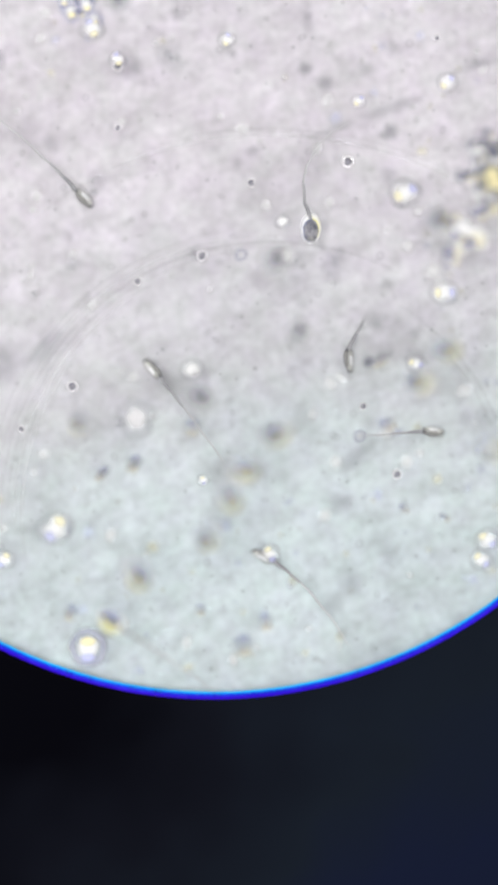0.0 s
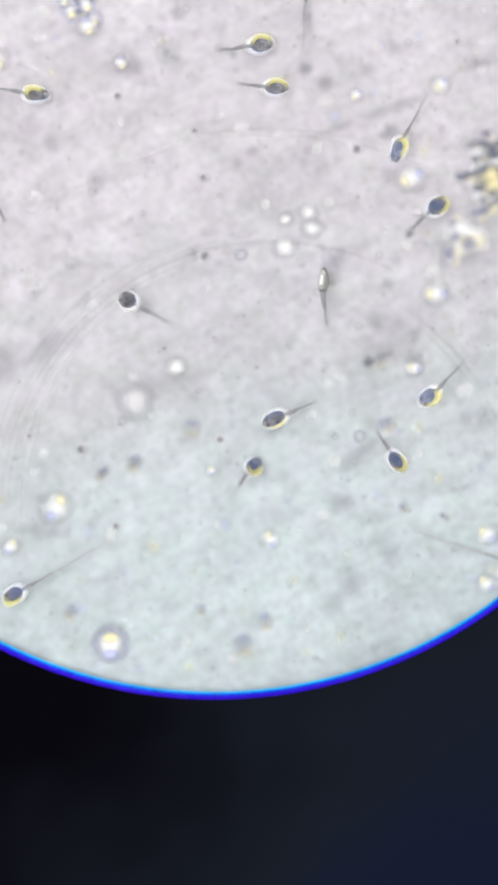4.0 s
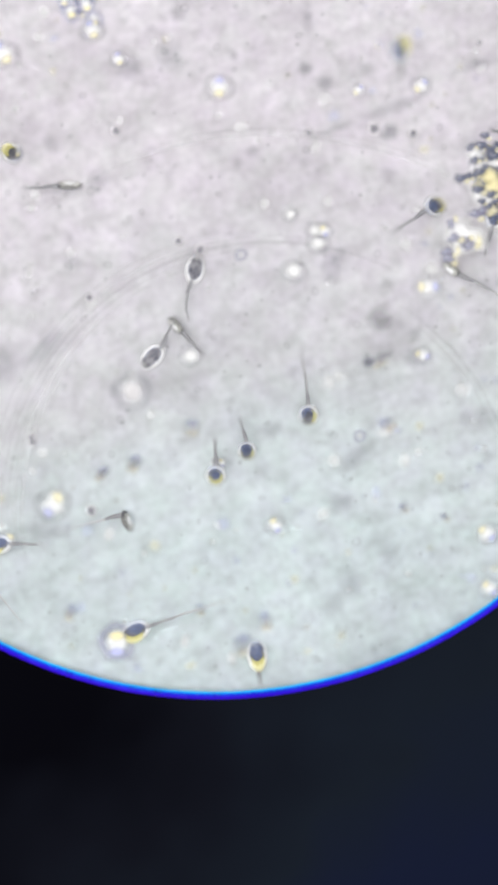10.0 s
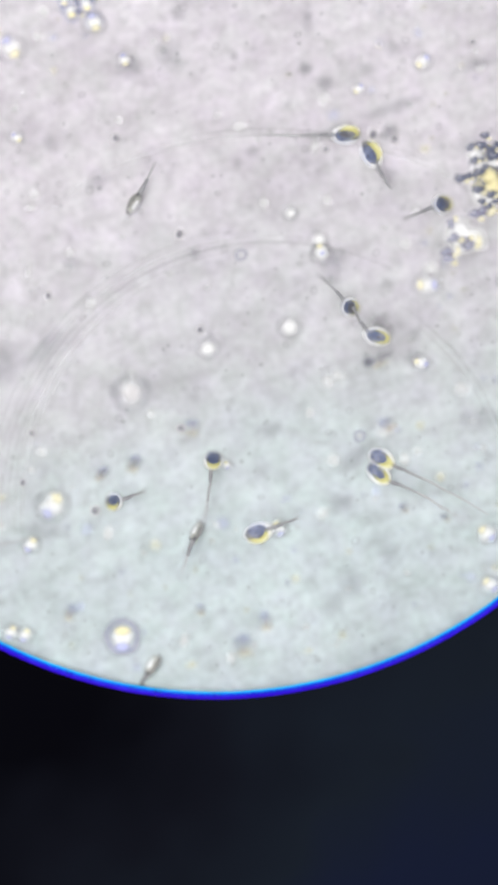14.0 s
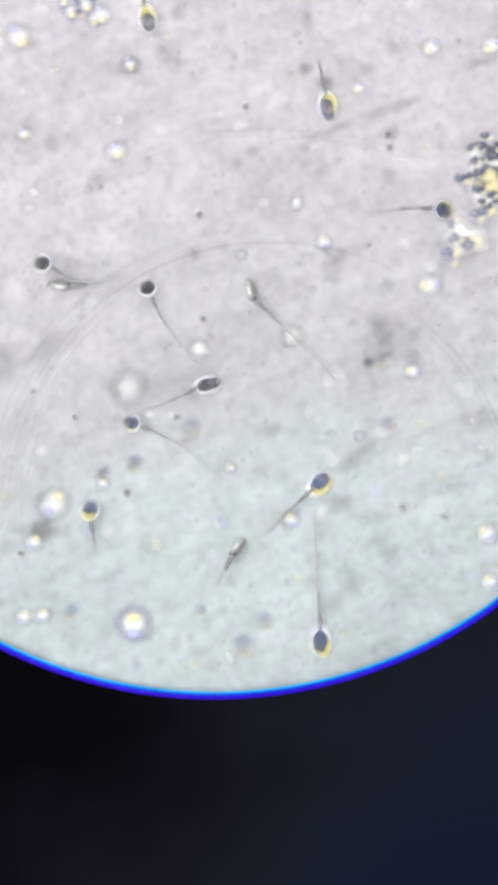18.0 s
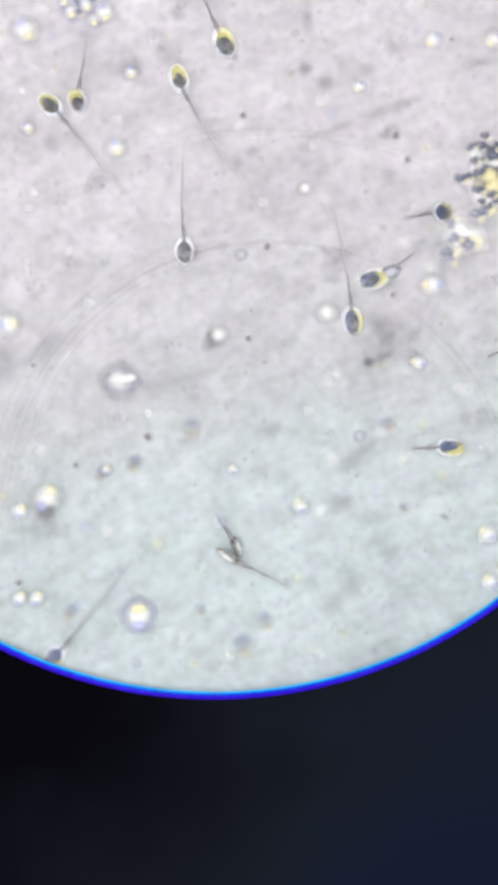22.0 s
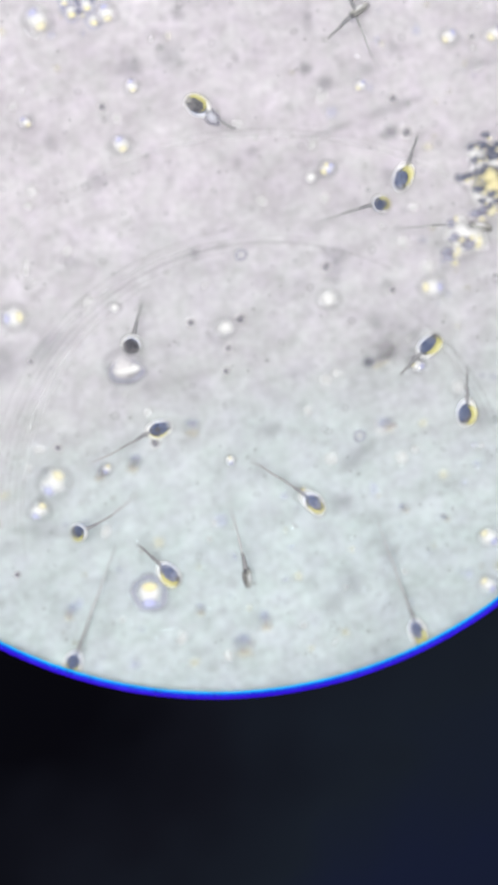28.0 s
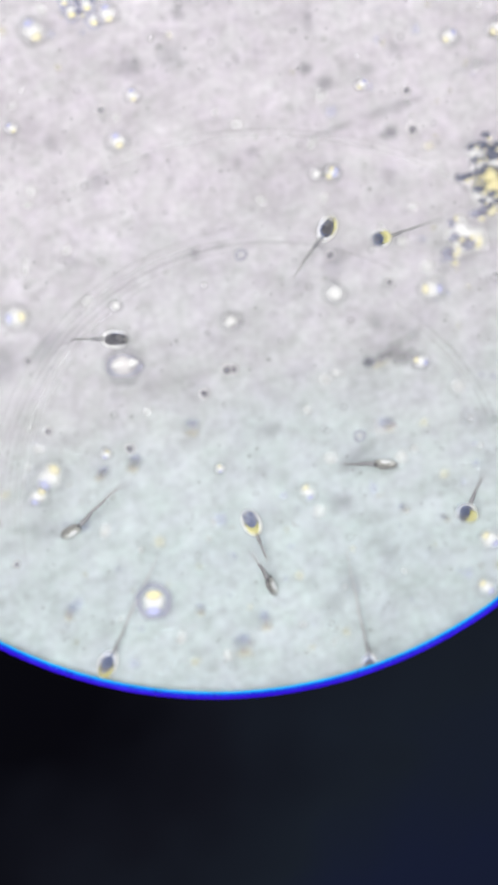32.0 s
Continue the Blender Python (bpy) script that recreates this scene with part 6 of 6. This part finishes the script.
    swim([(23, -0.401, 0.792, -112, 0, -0.06), (24, -0.468, 0.63, -150, 180, 0.085), (24.1, -0.444, 0.642, -90, 180, 0.09), (24.2, -0.421, 0.651, -20, 180, 0.09), (24.4, -0.396, 0.652, 0, 180, 0.09), (24.6, -0.341, 0.64, -10, 180, 0.09), (24.8, -0.297, 0.647, 10, 180, 0.09), (25, -0.261, 0.67, 20, 180, 0.09), (25.2, -0.22, 0.657, 0, 180, 0.09), (25.4, -0.189, 0.698, 50, 150, 0.055), (25.5, -0.159, 0.709, 45, 125, 0.045), (27.5, 0.114, 0.545, -12, 0, 0), (28, 0.292, 0.527, 12, 0, 0, 50, 7, 7, 0.143), (28.5, 0.38, 0.482, -20, 0, 0), (29, 0.47, 0.405, -5, 0, 0, 50, 8, 0, 0.0324), (29.5, 0.499, 0.338, -30, 0, 0), (30, 0.455, 0.208, -92, 0, 0, 10, -10, 1, 0.129), (30.5, 0.43, 0.12, -95, 0, 0), (31, 0.458, 0.011, -92, 0, 0, 10, -5, -3, 0.149), (31.5, 0.47, -0.061, -100, 0, 0), (32, 0.48, -0.155, -105, 0, 0, 50, -7, 0, 0.0694)])
    swim([(23, -0.85, 0.62, 0, 180, 0.06), (24.2, -0.581, 0.623, 0, 180, 0.09), (24.4, -0.545, 0.625, 0, 180, 0.09), (24.6, -0.51, 0.649, 5, 180, 0.09), (24.8, -0.461, 0.628, -5, 180, 0.09), (25, -0.417, 0.65, 5, 180, 0.09), (25.2, -0.383, 0.65, 0, 180, 0.09), (25.4, -0.344, 0.659, 0, 150, 0.055), (25.5, -0.314, 0.681, 10, 125, 0.045), (26.2, -0.16, 0.85, 45, 0, 0), (26.9, -0.02, 1.06, 50, 0, 0), (28.4, 0.24, 1.42, 50, 0, 0)])
    swim([(23, 0.181, 1.429, -95, 0, 0), (24.5, 0.149, 1.055, -95, 0, 0), (25, 0.136, 0.911, 60, 180, 0.09), (25.5, 0.003, 0.93, 180, 125, 0.045), (26.5, 0.199, 0.792, 340, 0, 0), (27.5, 0.352, 0.664, 272, 0, 0), (28, 0.34, 0.586, 252, 0, 0, 10, -1, 0, 0.0448), (28.5, 0.395, 0.48, 290, 0, 0), (29, 0.405, 0.411, 300, 0, 0, 10, -11, 0, 0.0464), (29.5, 0.443, 0.48, 420, 0, 0), (30, 0.549, 0.605, 390, 0, 0), (30.6, 0.649, 0.667, 392, 0, 0), (32, 0.967, 0.866, 392, 0, 0)])
    swim([(25, 0.491, -0.145, 0, 0, -0.06), (25.5, 0.491, -0.145, 108, 0, 0.045), (27.5, 0.405, 0.125, 85, 0, 0), (28, 0.399, 0.215, 45, 0, 0, 10, 0, 0, 0.0213), (28.5, 0.405, 0.305, 90, 0, 0), (29, 0.421, 0.393, 90, 0, 0, 10, -4, 0, 0.129), (29.5, 0.456, 0.466, 80, 0, 0), (30, 0.549, 0.561, 50, 0, 0), (30.5, 0.649, 0.605, 24, 0, 0), (32, 0.992, 0.755, 24, 0, 0)])
    swim([(25, 0.432, -0.23, -120, 180, -0.06), (25.5, 0.432, -0.23, -120, 125, 0.045), (27.5, 0.471, 0.143, -45, 125, 0), (28, 0.48, 0.065, -95, 0, 0, 10, 7, 0, 0.0564), (28.5, 0.474, -0.013, -88, 0, 0), (29, 0.48, -0.101, -65, 0, 0, 10, 2, 0, 0.0906), (29.5, 0.461, -0.171, -105, 0, 0), (30, 0.424, -0.247, -130, 0, 0, 50, 0, 0, 0.0213), (30.5, 0.422, -0.351, -112, 0, 0), (31, 0.468, -0.458, -65, 0, 0, 10, -10, 6, 0.23), (31.5, 0.486, -0.545, -67, 0, 0), (32, 0.634, -0.89, -67, 0, 0)])
    swim([(25, -0.401, -0.32, 0, 180, -0.06), (25.5, -0.401, -0.32, 0, 125, 0.045), (27.5, -0.311, -0.139, -170, 0, 0), (28, -0.376, -0.198, -150, 0, 0, 50, 4, 21, 0.138), (28.5, -0.445, -0.275, -135, 0, 0), (29, -0.53, -0.292, -190, 0, 0, 50, 18, 0, 0.0836), (29.5, -0.614, -0.307, -170, 0, 0), (31, -0.983, -0.374, -170, 0, 0)])
    swim([(24, 0.123, -0.784, 143, 0, 0), (25.5, -0.176, -0.557, 143, 0, 0), (27.5, -0.341, -0.432, 210, 0, 0), (28, -0.391, -0.492, 250, 0, 0, 10, 0, 0, 0), (28.5, -0.439, -0.583, 242, 0, 0), (30, -0.614, -0.914, 242, 0, 0)])
    swim([(25.5, 0.277, -0.913, 79, 0, 0), (27, 0.349, -0.545, 79, 0, 0), (28, 0.374, -0.42, -70, 0, 0, 10, 0, 0, 0), (28.5, 0.383, -0.292, 85, 0, 0), (29, 0.33, -0.173, 85, 0, 0, 50, -10, 0, 0.066), (29.5, 0.259, -0.06, 120, 0, 0), (30, 0.249, 0.055, 130, 0, 0, 10, 0, -5, 0.104), (30.5, 0.228, 0.165, 120, 0, 0), (31, 0.224, 0.253, 70, 0, 0, 50, 1, 6, 0.0933), (31.5, 0.171, 0.364, 118, 0, 0), (31.8, 0.199, 0.424, 70, 0, -0.06)])
    swim([(25.5, 0.02, 1.4, -60, 0, 0), (27, 0.16, 1.12, -40, 0, 0), (28, 0.242, 0.955, 40, 125, 0, 22, 6, 0, 0.0761), (28.5, 0.269, 0.891, 0, 125, 0), (29, 0.24, 0.965, 20, 0, 0, 10, 37, 0, 0.0626), (29.5, 0.299, 0.974, 60, 0, 0), (30, 0.349, 0.961, 20, 0, 0, 50, 0, 0, 0), (30.5, 0.411, 1.055, 56, 0, 0), (32, 0.619, 1.367, 56, 0, 0)])
    swim([(27.8, 0.165, -1.006, 95, 0, 0), (29.3, 0.13, -0.633, 95, 0, 0), (30, 0.12, -0.526, 80, 0, 0, 10, 0, 0, 0), (30.5, 0.094, -0.406, 90, 125, 0), (31, 0.061, -0.318, 100, 0, 0, 10, -1, 11, 0.184), (31.5, 0.065, -0.244, 80, 0, 0), (32, 0.005, -0.176, 120, 0, 0, 10, -7, 4, 0.0627)])
    swim([(28.3, -1, 0.138, 4, 0, 0), (29.8, -0.626, 0.168, 4, 0, 0), (30.5, -0.497, 0.177, 0, 0, 0), (31, -0.411, 0.199, 0, 0, 0, 10, 4, 0, 0.0815), (31.5, -0.364, 0.231, 0, 0, 0), (32, -0.295, 0.228, 0, 0, 0, 10, 1, 0, 0.0725)])
    swim([(28.5, 0.696, 1.18, -111, 0, 0), (30, 0.561, 0.83, -111, 0, 0), (30.5, 0.509, 0.694, -290, 0, 0), (31, 0.539, 0.618, -230, 0, 0, 10, 0, 0, 0), (31.5, 0.409, 0.515, -180, 0, 0), (32, 0.292, 0.451, -170, 0, 0, 50, 6, -7, 0.113)])
    swim([(29.4, -0.109, -0.93, 117, 0, 0), (30.9, -0.276, -0.595, 117, 0, 0), (31.5, -0.301, -0.545, 240, 0, 0), (32, -0.314, -0.492, 245, 0, 0, 10, 0, 0, 0)])
    swim([(29.3, 0.852, -0.808, 138, 0, 0), (30.8, 0.574, -0.557, 138, 0, 0), (31.5, 0.449, -0.445, 160, 0, 0), (32, 0.436, -0.47, 210, 0, 0, 10, 0, 0, 0)])
    swim([(0.9, -1.039, 0.895, 1, 0, 0), (2.4, -0.664, 0.905, 1, 0, 0), (3, -0.52, 0.909, 0, 0, 0.036, 10, 0, 0, 0), (3.6, -0.451, 1.03, 60, 0, 0), (4.2, -0.414, 1.167, 75, 0, 0), (5.7, -0.315, 1.529, 75, 0, 0)])
    swim([(29.5, 0.349, 0.23, -65, 0, -0.06), (30, 0.395, 0.121, -80, 125, 0, 22, 4, 0, 0.0395), (30.5, 0.459, 0.011, -70, 125, 0), (31, 0.449, -0.08, -90, 125, 0, 22, 0, 0, 0), (31.6, 0.449, -0.182, -90, 125, -0.06)])
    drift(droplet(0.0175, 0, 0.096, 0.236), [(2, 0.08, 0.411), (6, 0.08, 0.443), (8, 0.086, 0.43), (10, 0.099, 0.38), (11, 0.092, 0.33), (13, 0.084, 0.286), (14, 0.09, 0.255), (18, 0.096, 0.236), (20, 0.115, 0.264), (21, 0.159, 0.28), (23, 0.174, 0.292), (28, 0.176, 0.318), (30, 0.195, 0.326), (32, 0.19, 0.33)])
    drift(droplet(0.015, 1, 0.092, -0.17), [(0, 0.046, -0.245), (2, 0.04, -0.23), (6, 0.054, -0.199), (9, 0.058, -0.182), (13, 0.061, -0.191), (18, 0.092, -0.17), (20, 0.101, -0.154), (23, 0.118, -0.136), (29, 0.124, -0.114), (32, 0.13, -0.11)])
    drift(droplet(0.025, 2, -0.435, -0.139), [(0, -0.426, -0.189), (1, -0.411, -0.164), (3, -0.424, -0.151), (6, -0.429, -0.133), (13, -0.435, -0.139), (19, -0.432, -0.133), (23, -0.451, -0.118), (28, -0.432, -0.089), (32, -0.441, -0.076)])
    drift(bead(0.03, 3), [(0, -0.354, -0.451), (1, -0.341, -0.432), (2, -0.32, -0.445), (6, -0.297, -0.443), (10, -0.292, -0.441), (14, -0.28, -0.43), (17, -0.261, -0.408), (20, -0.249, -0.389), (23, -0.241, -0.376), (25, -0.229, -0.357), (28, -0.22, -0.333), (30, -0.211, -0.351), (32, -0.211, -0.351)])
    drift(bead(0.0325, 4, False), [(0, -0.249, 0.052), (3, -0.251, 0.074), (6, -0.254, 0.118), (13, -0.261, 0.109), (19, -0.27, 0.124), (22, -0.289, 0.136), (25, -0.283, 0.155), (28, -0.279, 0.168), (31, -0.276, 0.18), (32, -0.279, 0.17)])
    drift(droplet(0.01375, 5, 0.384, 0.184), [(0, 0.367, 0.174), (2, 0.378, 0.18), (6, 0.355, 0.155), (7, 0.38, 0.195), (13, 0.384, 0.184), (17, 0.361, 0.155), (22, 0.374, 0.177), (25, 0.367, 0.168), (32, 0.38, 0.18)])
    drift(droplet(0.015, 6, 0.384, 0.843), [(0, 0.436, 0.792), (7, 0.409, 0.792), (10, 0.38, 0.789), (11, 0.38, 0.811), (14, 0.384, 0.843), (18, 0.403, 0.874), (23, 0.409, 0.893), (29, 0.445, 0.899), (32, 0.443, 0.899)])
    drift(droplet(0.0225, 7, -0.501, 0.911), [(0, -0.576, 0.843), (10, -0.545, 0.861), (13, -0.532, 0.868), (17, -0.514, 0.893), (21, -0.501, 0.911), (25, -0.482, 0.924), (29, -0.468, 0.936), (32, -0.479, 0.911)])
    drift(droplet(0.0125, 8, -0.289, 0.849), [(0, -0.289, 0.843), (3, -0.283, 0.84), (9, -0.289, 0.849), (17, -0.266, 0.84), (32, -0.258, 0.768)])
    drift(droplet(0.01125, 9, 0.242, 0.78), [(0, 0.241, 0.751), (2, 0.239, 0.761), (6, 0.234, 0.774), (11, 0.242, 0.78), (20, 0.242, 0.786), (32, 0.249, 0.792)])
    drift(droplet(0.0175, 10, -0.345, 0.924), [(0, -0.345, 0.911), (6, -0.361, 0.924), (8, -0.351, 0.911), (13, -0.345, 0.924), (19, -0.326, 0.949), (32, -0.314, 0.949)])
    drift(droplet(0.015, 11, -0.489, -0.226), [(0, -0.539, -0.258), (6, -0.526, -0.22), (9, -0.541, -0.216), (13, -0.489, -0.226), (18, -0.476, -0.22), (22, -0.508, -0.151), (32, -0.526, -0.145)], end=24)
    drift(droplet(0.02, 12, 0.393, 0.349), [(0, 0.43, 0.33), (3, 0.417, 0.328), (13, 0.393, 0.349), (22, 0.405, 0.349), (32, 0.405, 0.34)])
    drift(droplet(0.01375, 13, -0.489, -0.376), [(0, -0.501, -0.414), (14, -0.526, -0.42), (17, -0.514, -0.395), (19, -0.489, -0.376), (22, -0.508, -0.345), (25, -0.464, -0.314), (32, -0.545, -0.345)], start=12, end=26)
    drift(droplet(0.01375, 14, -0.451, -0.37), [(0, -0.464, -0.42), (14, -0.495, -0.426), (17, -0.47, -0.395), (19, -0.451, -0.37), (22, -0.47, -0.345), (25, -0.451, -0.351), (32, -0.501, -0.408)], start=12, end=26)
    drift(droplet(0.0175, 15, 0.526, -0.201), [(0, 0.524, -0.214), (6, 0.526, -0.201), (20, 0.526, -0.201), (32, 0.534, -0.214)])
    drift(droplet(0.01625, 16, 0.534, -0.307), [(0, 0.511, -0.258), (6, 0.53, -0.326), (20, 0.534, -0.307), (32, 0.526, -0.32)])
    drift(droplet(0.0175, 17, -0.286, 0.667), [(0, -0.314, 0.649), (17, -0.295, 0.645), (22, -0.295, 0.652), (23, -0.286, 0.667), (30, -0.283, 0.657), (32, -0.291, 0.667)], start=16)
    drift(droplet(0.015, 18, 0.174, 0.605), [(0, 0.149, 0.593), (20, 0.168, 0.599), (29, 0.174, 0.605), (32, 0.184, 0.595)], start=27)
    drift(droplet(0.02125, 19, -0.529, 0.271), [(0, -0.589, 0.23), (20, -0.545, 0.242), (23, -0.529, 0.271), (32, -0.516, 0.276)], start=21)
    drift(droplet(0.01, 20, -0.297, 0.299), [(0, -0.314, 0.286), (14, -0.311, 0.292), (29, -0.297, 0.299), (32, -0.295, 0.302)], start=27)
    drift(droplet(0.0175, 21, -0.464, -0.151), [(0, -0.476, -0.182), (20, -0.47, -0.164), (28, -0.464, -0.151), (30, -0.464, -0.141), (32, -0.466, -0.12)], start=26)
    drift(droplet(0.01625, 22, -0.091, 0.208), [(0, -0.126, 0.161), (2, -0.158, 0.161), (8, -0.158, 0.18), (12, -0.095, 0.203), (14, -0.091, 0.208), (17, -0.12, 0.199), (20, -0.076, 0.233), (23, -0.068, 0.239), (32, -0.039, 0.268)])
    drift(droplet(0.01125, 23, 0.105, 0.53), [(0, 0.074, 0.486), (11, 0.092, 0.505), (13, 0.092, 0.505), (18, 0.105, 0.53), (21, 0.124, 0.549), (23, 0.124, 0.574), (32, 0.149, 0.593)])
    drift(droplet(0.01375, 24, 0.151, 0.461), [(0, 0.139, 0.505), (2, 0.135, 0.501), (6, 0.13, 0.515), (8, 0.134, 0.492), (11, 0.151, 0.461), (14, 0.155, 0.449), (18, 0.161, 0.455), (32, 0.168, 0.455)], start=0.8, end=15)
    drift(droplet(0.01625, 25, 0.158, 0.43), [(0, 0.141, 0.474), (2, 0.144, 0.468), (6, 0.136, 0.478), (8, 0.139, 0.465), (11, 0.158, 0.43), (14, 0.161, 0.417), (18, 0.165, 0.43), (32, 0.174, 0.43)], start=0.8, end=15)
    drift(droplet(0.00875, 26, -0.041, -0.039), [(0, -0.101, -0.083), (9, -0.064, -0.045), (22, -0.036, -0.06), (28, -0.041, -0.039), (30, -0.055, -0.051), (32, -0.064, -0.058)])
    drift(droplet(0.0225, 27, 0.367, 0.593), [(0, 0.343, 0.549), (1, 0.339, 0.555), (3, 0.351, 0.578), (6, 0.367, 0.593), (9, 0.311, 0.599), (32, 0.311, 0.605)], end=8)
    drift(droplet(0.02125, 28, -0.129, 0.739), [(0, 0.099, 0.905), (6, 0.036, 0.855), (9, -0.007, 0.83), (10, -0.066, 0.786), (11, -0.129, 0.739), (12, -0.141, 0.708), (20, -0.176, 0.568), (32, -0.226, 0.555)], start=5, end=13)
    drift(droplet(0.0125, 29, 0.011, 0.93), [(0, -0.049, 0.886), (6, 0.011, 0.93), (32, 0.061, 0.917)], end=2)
    drift(speck(0.010125, 30), [(0, -0.103, 0.411), (9, -0.098, 0.421), (13, -0.16, 0.45), (17, -0.114, 0.495), (20, -0.086, 0.511), (21, -0.007, 0.465), (22, 0.041, 0.434), (23, 0.044, 0.434), (28, 0.171, 0.389), (30, 0.186, 0.403), (32, 0.18, 0.415)])
    drift(speck(0.01125, 31), [(0, 0.217, 0.618), (6, 0.249, 0.667), (10, 0.276, 0.695), (12, 0.255, 0.676), (14, 0.274, 0.682), (22, 0.324, 0.68), (32, 0.361, 0.693)])
    drift(speck(0.009, 32), [(0, 0.326, -0.07), (6, 0.38, 0.664), (7, 0.403, 0.667), (8, 0.401, 0.649), (9, 0.38, 0.684), (20, 0.311, 0.642), (22, 0.351, 0.626), (23, 0.361, 0.615), (29, 0.315, 0.776), (32, 0.349, 0.78)])
    drift(speck(0.00675, 33), [(0, -0.501, 0.03), (6, -0.482, 0.011), (13, -0.481, 0.014), (20, -0.476, 0.155), (32, -0.489, 0.18)])
    drift(speck(0.010125, 34), [(0, -0.389, 0.124), (9, -0.351, -0.151), (17, -0.314, -0.149), (18, -0.269, -0.111), (19, -0.223, -0.024), (21, -0.224, 0.009), (23, -0.224, 0.015), (28, -0.208, -0.001), (32, -0.264, -0.014)])
    drift(speck(0.007875, 35), [(0, -0.245, 0.355), (8, -0.295, 0.318), (14, -0.445, 0.324), (20, -0.366, -0.045), (23, -0.394, -0.051), (32, -0.445, 0.024)])
    drift(speck(0.007875, 36), [(0, 0.005, 0.571), (8, -0.176, 0.568), (13, -0.111, 0.245), (17, -0.104, 0.274), (18, -0.101, 0.273), (22, -0.001, 0.23), (32, -0.101, 0.109)])
    drift(speck(0.00675, 37), [(0, 0.251, 0.08), (2, -0.189, -0.208), (10, -0.479, 0.001), (20, -0.508, -0.295), (32, -0.514, -0.27)])
    drift(speck(0.00675, 38), [(0, -0.289, 0.693), (11, 0.149, 0.686), (13, 0.158, 0.676), (20, 0.305, 0.355), (32, 0.311, 0.355)])
    drift(speck(0.009, 39), [(0, -0.12, 0.155), (5, -0.058, -0.02), (9, -0.064, -0.048), (16, -0.17, 0.055), (19, -0.145, 0.058), (22, -0.076, 0.239), (32, -0.033, 0.161)])
    drift(speck(0.009, 40), [(0, -0.289, 0.828), (9, -0.295, 0.699), (14, -0.295, 0.674), (18, -0.007, 0.743), (22, -0.014, 0.724), (28, -0.326, 0.743), (32, -0.329, 0.736)])
    drift(speck(0.005625, 41), [(0, 0.414, 0.89), (10, 0.511, 0.886), (22, 0.449, 0.893), (32, 0.536, 0.905)])
    drift(speck(0.01125, 42), [(27.5, -0.007, 0.274), (28, -0.018, 0.274), (29, -0.014, 0.268), (30, -0.001, 0.255), (31, -0.041, 0.214), (32, -0.048, 0.161)], start=26)
    drift(speck(0.009, 43), [(27.5, -0.114, 0.261), (28, -0.129, 0.265), (30, -0.07, 0.118), (32, -0.098, 0.107)], start=26)
    drift(droplet(0.01125, 44, -0.495, 0.69), [(5, -0.351, 0.58), (9, -0.501, 0.626), (12, -0.526, 0.667), (14, -0.514, 0.674), (20, -0.495, 0.69), (23, -0.489, 0.699), (29, -0.499, 0.709), (31, -0.524, 0.701), (32, -0.526, 0.695)], start=5)
    drift(blot(0.03, 46), [(0, 0.284, 0.300), (7, 0.284, 0.286), (12, 0.284, 0.272), (17, 0.284, 0.245), (21, 0.282, 0.244), (23, 0.297, 0.248), (28, 0.295, 0.216), (30, 0.303, 0.204), (32, 0.32, 0.202)], start=7)
    drift(blot(0.025, 47), [(0, -0.058, 0.242), (19, -0.064, 0.239), (21, -0.076, 0.231), (22, -0.086, 0.223)], start=18.4, end=22)
    drift(blot(0.0225, 48), [(0, 0.343, 0.199), (20, 0.349, 0.194), (21, 0.361, 0.182), (22, 0.374, 0.177)], start=19.4, end=21.6)
    drift(blot(0.0225, 49), [(7, 0.361, 0.195), (8, 0.374, 0.186), (9, 0.401, 0.173), (10, 0.417, 0.168)], start=7.2, end=9.6)
    drift(blot(0.02125, 50), [(0, 0.386, -0.12), (17, 0.369, -0.131), (18, 0.359, -0.136)], start=15.5, end=17.5)
    drift(blot(0.02, 51), [(0, -0.039, 0.261), (31.5, -0.036, 0.264), (32, -0.034, 0.265)], start=31)
    drift(vesicle(0.030, 0.016, 60), [(18, -0.283, 0.118), (19, -0.286, 0.122), (21, -0.286, 0.133), (23, -0.283, 0.145), (28, -0.276, 0.161), (30, -0.276, 0.170), (32, -0.281, 0.173)], start=18.2)
    drift(droplet(0.010, 61, -0.31, -0.06), [(16, -0.345, -0.105), (17, -0.339, -0.098), (18, -0.324, -0.091), (19, -0.305, -0.079), (20, -0.301, -0.052), (22, -0.316, -0.060), (28, -0.314, -0.058), (30, -0.307, -0.040), (32, -0.316, -0.026)], start=15.8)
    drift(droplet(0.013, 62), [(9.5, 0.171, 0.474), (11, 0.152, 0.443), (14, 0.159, 0.427), (18, 0.165, 0.443), (20, 0.161, 0.463), (21.5, 0.174, 0.478)], start=9.2, end=21.5)
    drift(droplet(0.018, 63, 0.54, 0.88), [(15, 0.534, 0.870), (20, 0.542, 0.886), (28, 0.545, 0.905), (32, 0.551, 0.917)], start=15)
    drift(droplet(0.012, 64), [(28, 0.174, 0.608), (30, 0.180, 0.601), (32, 0.186, 0.599)], start=28)
    drift(blot(0.034, 65), [(16, -0.469, -0.198), (19, -0.461, -0.193), (20, -0.451, -0.165), (23, -0.461, -0.165)], start=16, end=23)


motions()
